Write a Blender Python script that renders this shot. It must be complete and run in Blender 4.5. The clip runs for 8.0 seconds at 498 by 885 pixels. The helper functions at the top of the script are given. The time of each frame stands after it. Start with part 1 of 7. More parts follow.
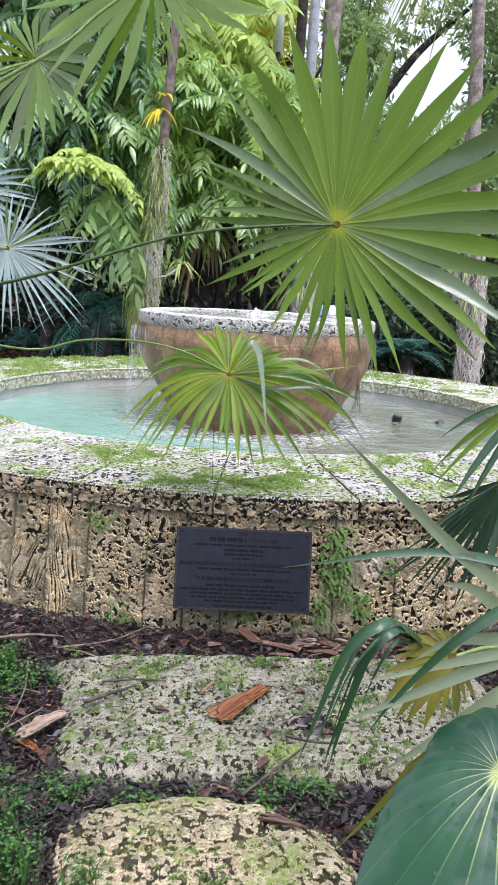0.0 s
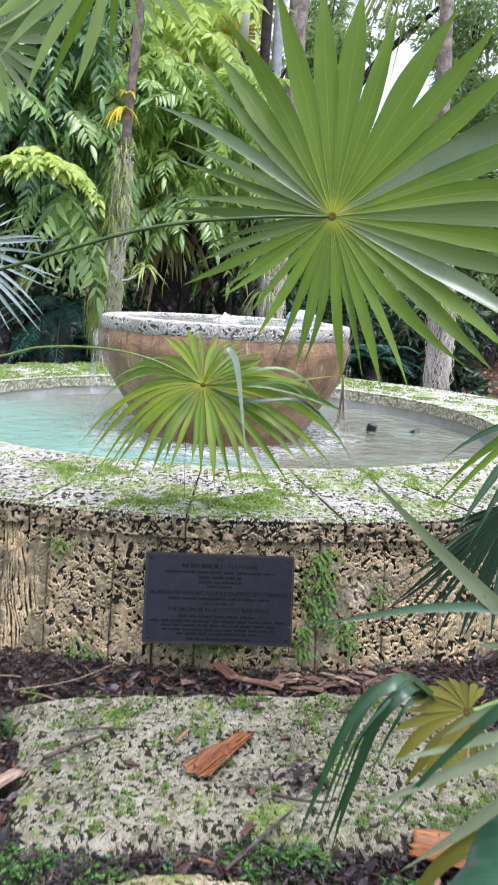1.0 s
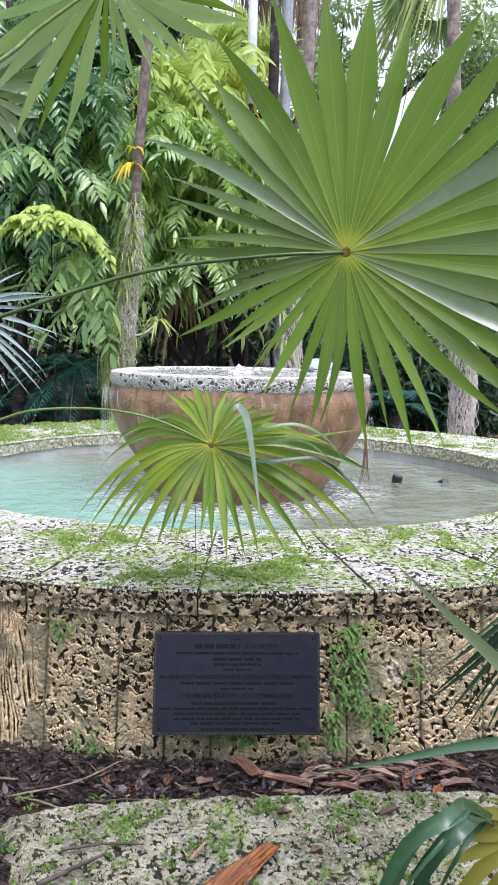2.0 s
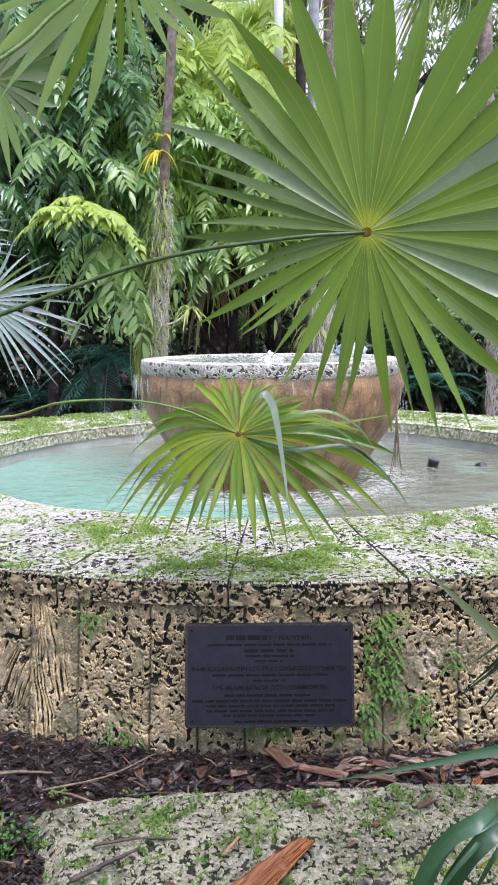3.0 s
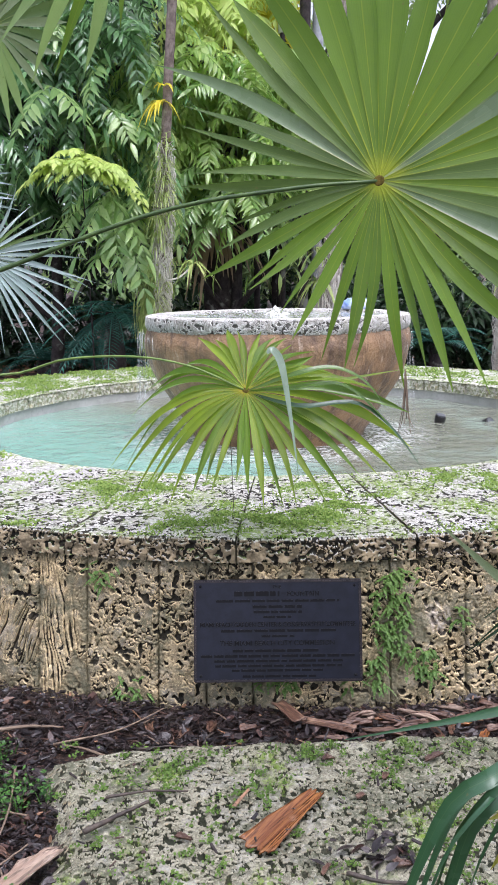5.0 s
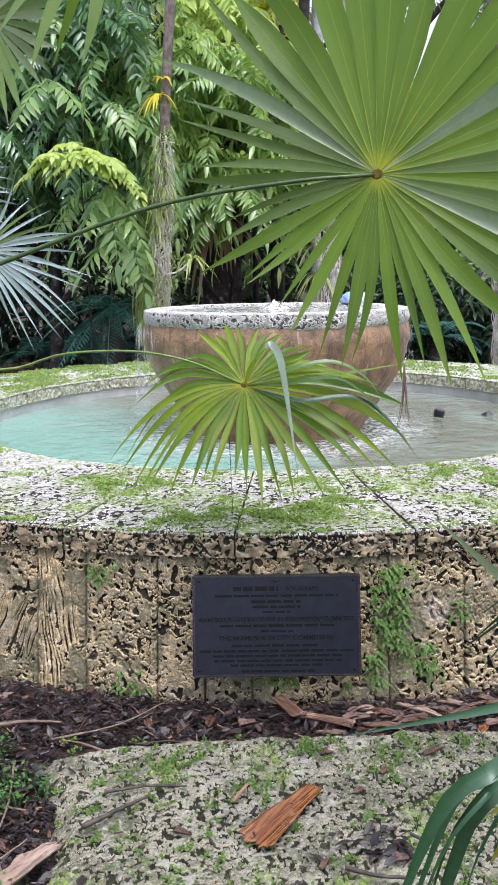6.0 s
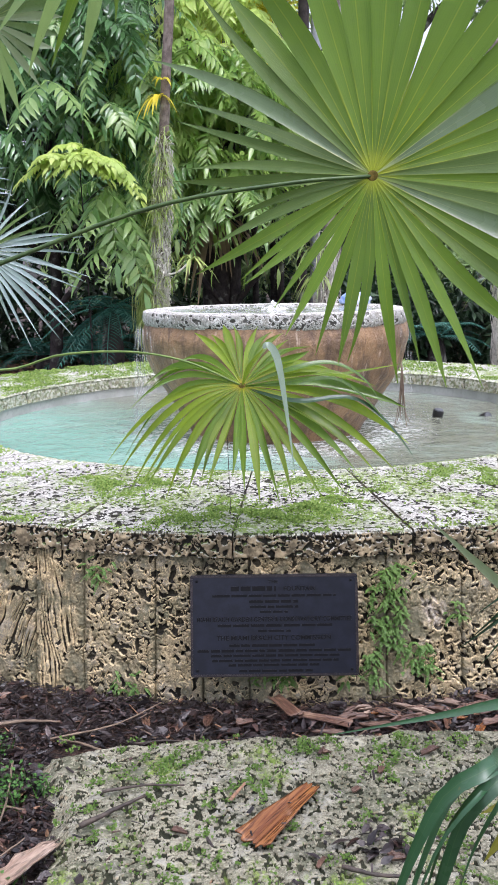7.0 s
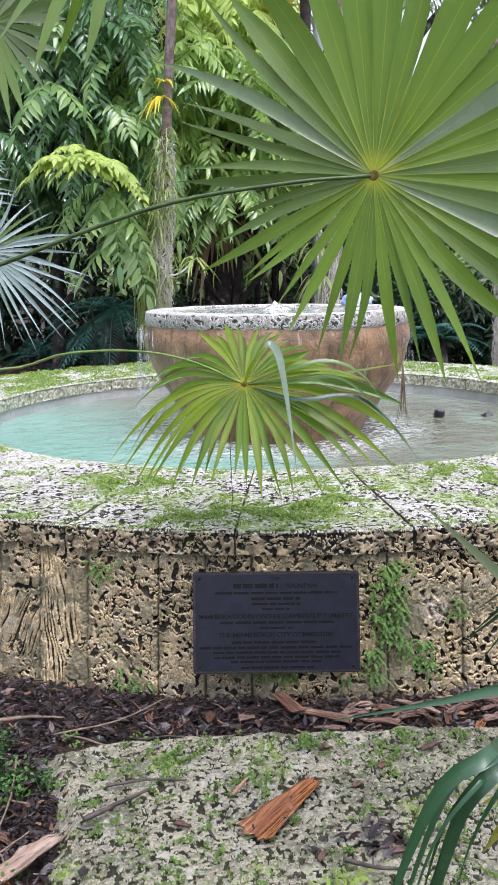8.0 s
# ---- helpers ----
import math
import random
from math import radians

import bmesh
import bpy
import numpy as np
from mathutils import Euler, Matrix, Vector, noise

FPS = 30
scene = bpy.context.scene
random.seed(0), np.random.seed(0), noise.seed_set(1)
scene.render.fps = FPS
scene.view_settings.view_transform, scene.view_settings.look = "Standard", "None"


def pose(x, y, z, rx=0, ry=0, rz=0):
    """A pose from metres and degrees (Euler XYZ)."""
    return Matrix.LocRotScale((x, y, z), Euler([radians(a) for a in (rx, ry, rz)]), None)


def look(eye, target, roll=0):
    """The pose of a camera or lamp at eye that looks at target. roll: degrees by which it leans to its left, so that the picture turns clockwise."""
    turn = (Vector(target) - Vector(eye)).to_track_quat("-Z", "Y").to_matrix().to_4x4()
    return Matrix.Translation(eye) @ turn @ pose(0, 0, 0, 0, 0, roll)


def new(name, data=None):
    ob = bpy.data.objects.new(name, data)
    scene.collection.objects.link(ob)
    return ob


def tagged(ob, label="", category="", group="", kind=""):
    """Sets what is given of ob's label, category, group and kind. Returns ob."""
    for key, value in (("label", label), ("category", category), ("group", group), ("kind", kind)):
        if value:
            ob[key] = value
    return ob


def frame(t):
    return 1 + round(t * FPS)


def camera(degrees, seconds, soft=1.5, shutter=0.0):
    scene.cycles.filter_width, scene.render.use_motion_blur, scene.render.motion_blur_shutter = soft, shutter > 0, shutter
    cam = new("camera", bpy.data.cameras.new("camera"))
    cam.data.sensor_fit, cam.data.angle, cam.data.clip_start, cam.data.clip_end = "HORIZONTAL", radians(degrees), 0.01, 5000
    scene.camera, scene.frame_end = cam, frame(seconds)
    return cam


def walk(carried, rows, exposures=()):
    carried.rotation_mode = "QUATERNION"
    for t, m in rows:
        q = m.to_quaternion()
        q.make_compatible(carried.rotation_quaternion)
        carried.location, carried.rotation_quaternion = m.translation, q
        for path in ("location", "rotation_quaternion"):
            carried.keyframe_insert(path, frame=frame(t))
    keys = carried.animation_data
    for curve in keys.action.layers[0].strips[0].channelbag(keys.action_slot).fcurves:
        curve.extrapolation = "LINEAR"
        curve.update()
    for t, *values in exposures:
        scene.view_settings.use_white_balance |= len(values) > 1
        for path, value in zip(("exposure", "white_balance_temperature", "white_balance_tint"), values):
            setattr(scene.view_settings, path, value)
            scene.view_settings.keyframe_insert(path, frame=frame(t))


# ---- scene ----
cam = camera(33.0, 8.0, soft=0.7, shutter=0.4)
PATH = [
    (0, (-0.213, -6.777, 1.585), (-0.149, -4.814, 1.205), 3.2),
    (0.5, (-0.23, -6.623, 1.562), (-0.12, -4.663, 1.178), 3.9),
    (1, (-0.26, -6.449, 1.567), (-0.107, -4.488, 1.204), 3.4),
    (1.2, (-0.243, -6.352, 1.579), (-0.091, -4.386, 1.245), 2.7),
    (2.3, (-0.197, -6.108, 1.563), (-0.135, -4.123, 1.321), 0.5),
    (2.5, (-0.184, -6.097, 1.577), (-0.156, -4.113, 1.328), 0.1),
    (3, (-0.17, -6.081, 1.567), (-0.163, -4.101, 1.285), -0.4),
    (3.5, (-0.172, -6.076, 1.567), (-0.171, -4.101, 1.249), -0.6),
    (4, (-0.182, -6.067, 1.565), (-0.183, -4.097, 1.218), -0.8),
    (4.5, (-0.182, -6.06, 1.562), (-0.186, -4.094, 1.194), -0.7),
    (6, (-0.178, -6.048, 1.563), (-0.181, -4.088, 1.166), -0.8),
    (6.5, (-0.172, -6.049, 1.562), (-0.176, -4.089, 1.166), -0.7),
    (7, (-0.17, -6.056, 1.564), (-0.173, -4.095, 1.168), -0.8),
    (7.5, (-0.171, -6.066, 1.56), (-0.176, -4.105, 1.166), -0.8),
    (8, (-0.172, -6.082, 1.557), (-0.179, -4.121, 1.165), -0.8),
]
walk(cam, [(t, look(eye, target, roll)) for t, eye, target, roll in PATH], exposures=[(0, 0.47, 5960, 21), (0.5, 0.47, 5960, 21), (1.0, 0.51, 5960, 21), (3.0, 0.45, 5960, 21), (4.5, 0.43, 5960, 21), (8, 0.43, 5960, 21)])

# ---- sky and sun: bright overcast day ----
world = bpy.data.worlds.new("sky")
scene.world = world
world.use_nodes = True
wn = world.node_tree
sky = wn.nodes.new("ShaderNodeTexSky")
sky.sky_type, sky.sun_disc = "NISHITA", False
sky.sun_elevation, sky.sun_rotation = radians(70), radians(149)
sky.air_density, sky.dust_density, sky.ozone_density = 1.0, 4.0, 0.6
cloud = wn.nodes.new("ShaderNodeHueSaturation")  # thin bright cloud takes the blue out of the sky
cloud.inputs["Saturation"].default_value, cloud.inputs["Value"].default_value = 0.3, 1.7
wn.links.new(sky.outputs[0], cloud.inputs["Color"])
wn.links.new(cloud.outputs[0], wn.nodes["Background"].inputs[0])
wn.nodes["Background"].inputs[1].default_value = 0.15
sun = new("sun", bpy.data.lights.new("sun", "SUN"))
sun.data.energy, sun.data.angle, sun.data.color = 1.1, radians(30), (1.0, 0.98, 0.94)
# the sun stands high behind thin cloud
sun.matrix_world = look((3.0, -5.0, 17), (0, 0, 0))

# ---- numeric helpers ----
PERM = np.random.default_rng(3).permutation(256)
PERM = np.concatenate([PERM, PERM, PERM])
GRAD = np.random.default_rng(4).normal(size=(256, 3))
GRAD /= np.linalg.norm(GRAD, axis=1)[:, None]


def perlin(p):
    """Gradient noise, about -0.7 to 0.7, of an array of points."""
    p = np.asarray(p, float)
    i = np.floor(p).astype(int)
    f = p - i
    i &= 255
    u = f * f * f * (f * (f * 6 - 15) + 10)
    total = 0
    for dx in (0, 1):
        for dy in (0, 1):
            for dz in (0, 1):
                h = PERM[PERM[PERM[(i[:, 0] + dx) & 255] + ((i[:, 1] + dy) & 255)] + ((i[:, 2] + dz) & 255)]
                d = (GRAD[h] * (f - (dx, dy, dz))).sum(1)
                w = (u[:, 0] if dx else 1 - u[:, 0]) * (u[:, 1] if dy else 1 - u[:, 1]) * (u[:, 2] if dz else 1 - u[:, 2])
                total = total + w * d
    return total


def ramp(x, a, b):
    t = np.clip((x - a) / (b - a), 0, 1)
    return t * t * (3 - 2 * t)


HASH = np.random.default_rng(12).uniform(size=(256, 5))


def holes(p, cell, share, r0, r1):
    """Round holes at scattered points: for each point of p, its distance from the nearest hole's centre in that hole's radii."""
    q = p / cell
    i = np.floor(q).astype(int)
    best = np.full(len(p), 9.0)
    for dx in (-1, 0, 1):
        for dy in (-1, 0, 1):
            for dz in (-1, 0, 1):
                c = i + (dx, dy, dz)
                m = c & 255
                h = HASH[PERM[PERM[PERM[m[:, 0]] + m[:, 1]] + m[:, 2]]]
                d = np.linalg.norm(q - c - h[:, :3], axis=1) * cell / (r0 + (r1 - r0) * h[:, 4] ** 2)
                best = np.minimum(best, np.where(h[:, 3] < share, d, 9.0))
    return best


def pitted(q, cover=0.03, plain=0.0):
    """Relief of weathered coral rock: how deep each point sinks (metres), how far it is inside a pit (0 to 1), and how far it is smeared over."""
    warp = np.stack([perlin(q * 45 + 9.1), perlin(q * 45 + 51.7), perlin(q * 45 + 87.3)], 1)
    bent = q + warp * 0.013
    big = holes(bent, 0.031, 0.54 + cover, 0.0055, 0.0155)
    small = holes(bent + 3.7, 0.0165, 0.6 + cover, 0.0036, 0.0072)
    b = perlin(q * 38 + 33.3 + warp * 0.6)
    worms = 1 - ramp(np.abs(perlin(q * 52 + 71.0 + warp * 0.9)), 0.03, 0.10)
    area = ramp(perlin(q * 5 + 17.0), -0.3, 0.2)
    pit = np.maximum((1 - ramp(big, 0.72, 1.0)) * (0.4 + 0.6 * area), (1 - ramp(small, 0.65, 1.05)) * 0.85)
    pit = np.maximum(pit, ramp(b, 0.2 - cover, 0.34 - cover))
    pit = np.maximum(pit, worms * 0.85 * ramp(perlin(q * 11 + 3.0), -0.12 - cover, 0.2 - cover))
    lip = np.exp(-((big - 1.16) / 0.13) ** 2) * area
    smear = np.clip(ramp(perlin(q * 6.5 + 40.0) + 0.35 * perlin(q * 19 + 2.0), 0.27, 0.4) + plain, 0, 1)
    pit = pit * (1 - 0.8 * smear)
    sink = 0.017 * pit - 0.003 * lip + 0.005 * perlin(q * 12 + 5.0) + 0.0025 * perlin(q * 100) + 0.0012 * perlin(q * 190) + 0.006 * smear
    return sink, pit, smear


def fluted(x, z, lean):
    """Coral that grew in upright strands: ridges that run along z, wander and merge."""
    u = x + lean * z
    o = np.zeros_like(x)
    u = u + 0.024 * perlin(np.stack([u * 8, z * 4.5, o], 1)) + 0.012 * perlin(np.stack([u * 30, z * 13, o + 5], 1))
    g = 0.30 * np.sin(2 * math.pi * (u / 0.0155 + 1.9 * perlin(np.stack([u * 16, z * 5, o + 4], 1)))) + 0.9 * perlin(np.stack([u * 95, z * 6.5, o + 9.3], 1)) + 0.45 * perlin(np.stack([u * 170, z * 22, o + 2.3], 1))
    pit = ramp(g, 0.05, 0.4)
    fine = perlin(np.stack([u * 180, z * 30, o], 1))
    return 0.02 * pit + 0.002 * fine + 0.004 * perlin(np.stack([u * 9, z * 7, o], 1)), pit


def raw_mesh(name, verts, faces, uv=None, smooth=False, points=None):
    me = bpy.data.meshes.new(name)
    me.from_pydata(np.asarray(verts).tolist(), [], faces.tolist() if hasattr(faces, "tolist") else faces)
    if uv is not None:
        loops = np.empty(len(me.loops), int)
        me.loops.foreach_get("vertex_index", loops)
        me.uv_layers.new(name="UVMap").data.foreach_set("uv", np.asarray(uv, np.float32)[loops].ravel())
    for key, value in (points or {}).items():
        me.attributes.new(key, "FLOAT", "POINT").data.foreach_set("value", np.asarray(value, np.float32))
    if smooth:
        me.polygons.foreach_set("use_smooth", np.ones(len(me.polygons), bool))
    me.update()
    return me


def put(name, me, mat, parent=None, label=""):
    """Links a mesh as one object, under a thing or a part where one is given."""
    ob = new(name, me)
    if mat and not me.materials:
        me.materials.append(mat)
    if parent:
        ob.parent = parent
        if parent.parent is None:
            ob.matrix_parent_inverse = parent.matrix_basis.inverted()
    if label:
        ob["label"] = label
    return ob


def part(name, bm, mat, parent=None, label="", smooth=False):
    me = bpy.data.meshes.new(name)
    if smooth:
        for f in bm.faces:
            f.smooth = True
    bm.to_mesh(me)
    bm.free()
    return put(name, me, mat, parent, label)


def thing(name, place, label, category, group="", kind=""):
    ob = new(name)
    ob.location = place
    return tagged(ob, label, category, group, kind)


def grid_faces(n, m, wrap=False):
    """Quads of a grid with n rows of m points."""
    r = np.arange(n - 1)[:, None]
    c = np.arange(m if wrap else m - 1)[None, :]
    d = (c + 1) % m
    a = r * m + c
    return np.stack([a, r * m + d + 0 * r, (r + 1) * m + d, (r + 1) * m + c], -1).reshape(-1, 4)


def tube(path, radii, sides=8, closed=True):
    """Vertices and faces of a round bar along a path of points."""
    path = np.asarray(path, float)
    radii = np.broadcast_to(np.asarray(radii, float), len(path))
    t = np.gradient(path, axis=0)
    t /= np.linalg.norm(t, axis=1)[:, None] + 1e-9
    ref = np.where(np.abs(t[:, 2:3]) < 0.9, [[0, 0, 1.0]], [[1.0, 0, 0]])
    u = np.cross(t, ref)
    u /= np.linalg.norm(u, axis=1)[:, None]
    v = np.cross(t, u)
    a = np.linspace(0, 2 * math.pi, sides, endpoint=False)
    ring = u[:, None] * np.cos(a)[None, :, None] + v[:, None] * np.sin(a)[None, :, None]
    verts = (path[:, None] + ring * radii[:, None, None]).reshape(-1, 3)
    faces = grid_faces(len(path), sides, True).tolist()
    if closed:
        faces.append(list(range(sides))[::-1])
        faces.append([(len(path) - 1) * sides + k for k in range(sides)])
    return verts, faces


def tube_mesh(name, path, radii, sides=8):
    v, f = tube(path, radii, sides)
    return raw_mesh(name, v, f, smooth=True)


def arc(points, n=24):
    """A smooth path of n points through a few."""
    p = np.asarray(points, float)
    p = np.vstack([2 * p[0] - p[1], p, 2 * p[-1] - p[-2]])
    out = []
    segs = len(p) - 3
    for k in np.linspace(0, segs - 1e-6, n):
        i, t = int(k), k - int(k)
        a, b, c, d = p[i:i + 4]
        out.append(0.5 * (2 * b + (c - a) * t + (2 * a - 5 * b + 4 * c - d) * t**2 + (3 * b - a - 3 * c + d) * t**3))
    return np.array(out)


def joined(pieces):
    """Joins (verts, faces) pieces into one."""
    vs, fs, n = [], [], 0
    for v, f in pieces:
        vs.append(v)
        fs.extend([[i + n for i in q] for q in (f.tolist() if hasattr(f, "tolist") else f)])
        n += len(v)
    return np.vstack(vs), fs


def scattered(template, faces, mats, places, uv=None):
    """Many copies of one small shape in one array: template (k, 3), mats (n, 3, 3), places (n, 3)."""
    n, k = len(places), len(template)
    v = (np.einsum("nij,kj->nki", mats, template) + places[:, None]).reshape(-1, 3)
    f = (np.asarray(faces)[None] + (np.arange(n) * k)[:, None, None]).reshape(-1, len(faces[0]))
    return v, f, None if uv is None else np.tile(uv, (n, 1))


def frames(d, up):
    """Turns whose y axis lies along d and whose z axis is near up."""
    d = d / np.linalg.norm(d, axis=1)[:, None]
    x = np.cross(d, up)
    x /= np.linalg.norm(x, axis=1)[:, None] + 1e-9
    return np.stack([x, d, np.cross(x, d)], -1)


# ---- materials ----
class Nodes:
    """A node material in the making."""

    def __init__(self, name, rough=0.8, spec=0.4):
        self.mat = bpy.data.materials.new(name)
        self.mat.use_nodes = True
        self.t = self.mat.node_tree
        self.n = self.t.nodes
        self.bsdf = self.n["Principled BSDF"]
        self.out = self.n["Material Output"]
        self.set("Roughness", rough)
        self.set("Specular IOR Level", spec)
        self.coord = self.n.new("ShaderNodeTexCoord").outputs["Object"]
        self.height = None

    def link(self, a, b):
        self.t.links.new(a, b)

    def set(self, key, value):
        s = self.bsdf.inputs[key]
        if hasattr(value, "is_output"):
            self.link(value, s)
        else:
            s.default_value = (*value, 1) if isinstance(value, tuple) and len(value) == 3 else value

    def noise(self, scale, detail=4, rough=0.55, distort=0.0, stretch=None, coord=None):
        x = self.n.new("ShaderNodeTexNoise")
        x.inputs["Scale"].default_value, x.inputs["Detail"].default_value = scale, detail
        x.inputs["Roughness"].default_value, x.inputs["Distortion"].default_value = rough, distort
        self.link(self.mapped(coord or self.coord, stretch), x.inputs["Vector"])
        return x.outputs["Fac"]

    def mapped(self, coord, stretch):
        if not stretch:
            return coord
        m = self.n.new("ShaderNodeMapping")
        m.inputs["Scale"].default_value = stretch
        self.link(coord, m.inputs["Vector"])
        return m.outputs[0]

    def cells(self, scale, feature="F1", stretch=None):
        x = self.n.new("ShaderNodeTexVoronoi")
        x.feature = feature
        x.inputs["Scale"].default_value = scale
        self.link(self.mapped(self.coord, stretch), x.inputs["Vector"])
        return x.outputs["Distance"]

    def step(self, value, a, b, lo=0.0, hi=1.0):
        x = self.n.new("ShaderNodeMapRange")
        x.interpolation_type = "SMOOTHSTEP"
        self.link(value, x.inputs["Value"])
        for key, v in (("From Min", a), ("From Max", b), ("To Min", lo), ("To Max", hi)):
            x.inputs[key].default_value = v
        return x.outputs["Result"]

    def math(self, op, a, b=0.5):
        x = self.n.new("ShaderNodeMath")
        x.operation = op
        for s, v in zip(x.inputs, (a, b)):
            if hasattr(v, "is_output"):
                self.link(v, s)
            else:
                s.default_value = v
        return x.outputs[0]

    def mix(self, fac, a, b, mode="MIX"):
        x = self.n.new("ShaderNodeMix")
        x.data_type, x.blend_type = "RGBA", mode
        for s, v in ((x.inputs[0], fac), (x.inputs[6], a), (x.inputs[7], b)):
            if hasattr(v, "is_output"):
                self.link(v, s)
            else:
                s.default_value = (*v, 1) if isinstance(v, tuple) else v
        return x.outputs[2]

    def near(self, point):
        """Distance from a point, made uneven."""
        x = self.n.new("ShaderNodeVectorMath")
        x.operation = "DISTANCE"
        self.link(self.coord, x.inputs[0])
        x.inputs[1].default_value = point
        return self.math("ADD", x.outputs["Value"], self.math("MULTIPLY", self.math("SUBTRACT", self.noise(14, 3), 0.5), 0.08))

    def attr(self, name):
        x = self.n.new("ShaderNodeAttribute")
        x.attribute_name = name
        return x.outputs["Fac"]

    def chance(self):
        return self.n.new("ShaderNodeObjectInfo").outputs["Random"]

    def island(self):
        return self.n.new("ShaderNodeNewGeometry").outputs["Random Per Island"]

    def bump(self, value, strength=0.5, distance=0.01):
        x = self.n.new("ShaderNodeBump")
        x.inputs["Strength"].default_value, x.inputs["Distance"].default_value = strength, distance
        self.link(value, x.inputs["Height"])
        if self.height:
            self.link(self.height, x.inputs["Normal"])
        self.height = x.outputs[0]
        self.set("Normal", self.height)

    def thin(self, colour, share):
        """Lets light through, as a leaf does."""
        tr = self.n.new("ShaderNodeBsdfTranslucent")
        if hasattr(colour, "is_output"):
            self.link(colour, tr.inputs[0])
        else:
            tr.inputs[0].default_value = (*colour, 1)
        m = self.n.new("ShaderNodeMixShader")
        m.inputs[0].default_value = share
        self.link(self.bsdf.outputs[0], m.inputs[1])
        self.link(tr.outputs[0], m.inputs[2])
        self.link(m.outputs[0], self.out.inputs[0])


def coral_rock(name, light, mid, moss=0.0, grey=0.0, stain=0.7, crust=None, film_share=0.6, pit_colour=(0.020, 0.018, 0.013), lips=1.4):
    """Porous coral limestone, its pits coloured dark for shade and biofilm, with moss on top."""
    k = Nodes(name, 0.85, 0.3)
    base = k.mix(k.step(k.noise(6, 3), 0.35, 0.65), light, mid)
    base = k.mix(k.step(k.noise(38, 5, 0.65), 0.42, 0.66), base, tuple(c * 0.5 for c in mid))
    base = k.mix(k.step(k.noise(17, 3), 0.52, 0.66, 0, 0.5), base, (0.17, 0.17, 0.10))
    base = k.mix(k.step(k.noise(2.6, 5, 0.65), 0.42, 0.6, 0, stain), base, (0.17, 0.16, 0.115))
    base = k.mix(k.step(k.noise(160, 2), 0.5, 0.75, 0, 0.5), base, (0.09, 0.08, 0.06))
    if grey:
        base = k.mix(k.step(k.noise(14, 5), 0.5, 0.62, 0, grey), base, (0.5, 0.5, 0.47))
    # paler lips round the holes, bright shell grains, green-black biofilm in patches
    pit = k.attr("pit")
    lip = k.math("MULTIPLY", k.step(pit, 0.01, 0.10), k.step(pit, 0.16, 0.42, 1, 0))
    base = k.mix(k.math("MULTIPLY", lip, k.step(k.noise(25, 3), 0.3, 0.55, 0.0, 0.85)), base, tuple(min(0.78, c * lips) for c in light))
    base = k.mix(k.step(k.noise(150, 4, 0.75), 0.53, 0.62, 0, 0.6), base, tuple(min(0.72, c * 1.3) for c in light))
    base = k.mix(k.step(k.noise(110, 4, 0.75), 0.54, 0.63, 0, 0.55), base, tuple(c * 0.35 for c in mid))
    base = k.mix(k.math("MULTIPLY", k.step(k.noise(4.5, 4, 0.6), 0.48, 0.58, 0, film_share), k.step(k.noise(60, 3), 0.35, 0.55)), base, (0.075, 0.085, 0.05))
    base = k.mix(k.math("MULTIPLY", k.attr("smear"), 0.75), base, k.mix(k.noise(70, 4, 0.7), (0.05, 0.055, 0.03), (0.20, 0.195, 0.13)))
    # pits darkened in the colour, for the shade in them and for biofilm
    shade_film = k.math("MULTIPLY", k.step(pit, 0.28, 0.5), k.step(k.noise(7, 3), 0.25, 0.55, 0.75, 1))
    base = k.mix(shade_film, base, pit_colour)
    if crust:
        base = k.mix(k.math("MULTIPLY", k.step(k.near(crust), 0.04, 0.075, 1, 0), k.step(k.noise(45, 5, 0.7), 0.4, 0.55)), base, (0.50, 0.44, 0.36))
    if moss:
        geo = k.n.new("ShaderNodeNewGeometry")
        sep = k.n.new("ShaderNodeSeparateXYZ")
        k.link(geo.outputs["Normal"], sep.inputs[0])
        level = k.step(sep.outputs[2], 0.25, 0.75)  # level stone stays paler and takes the moss, steep faces turn brown
        base = k.mix(k.math("SUBTRACT", 1.0, level), base, k.mix(shade_film, k.mix(k.step(k.noise(24, 4), 0.35, 0.6), (0.46, 0.37, 0.225), (0.16, 0.13, 0.08)), (0.016, 0.015, 0.011)))
        # lime crust on the face above the water
        base = k.mix(k.math("MULTIPLY", k.step(k.near((0, 0, 0.55)), 2.16, 2.2, 1, 0), k.step(k.noise(22, 4), 0.35, 0.55, 0.5, 1)), base, k.mix(k.step(k.noise(40, 4), 0.4, 0.6), (0.62, 0.62, 0.52), (0.27, 0.30, 0.17)))
        growth = k.math("MULTIPLY", k.step(k.noise(3.2, 6, 0.72), 0.56 - moss * 0.13, 0.64), k.step(k.noise(75, 4), 0.38, 0.56))
        growth = k.math("MULTIPLY", growth, level)
        base = k.mix(growth, base, k.mix(k.noise(90, 2), (0.09, 0.17, 0.02), (0.27, 0.36, 0.07)))
    k.set("Base Color", base)
    k.set("Roughness", k.step(k.noise(9, 3), 0.3, 0.7, 0.55, 0.95))
    k.bump(k.noise(140, 5, 0.7), 0.6, 0.006)
    k.bump(k.noise(48, 4, 0.6, 0.6), 0.3, 0.008)
    return k.mat


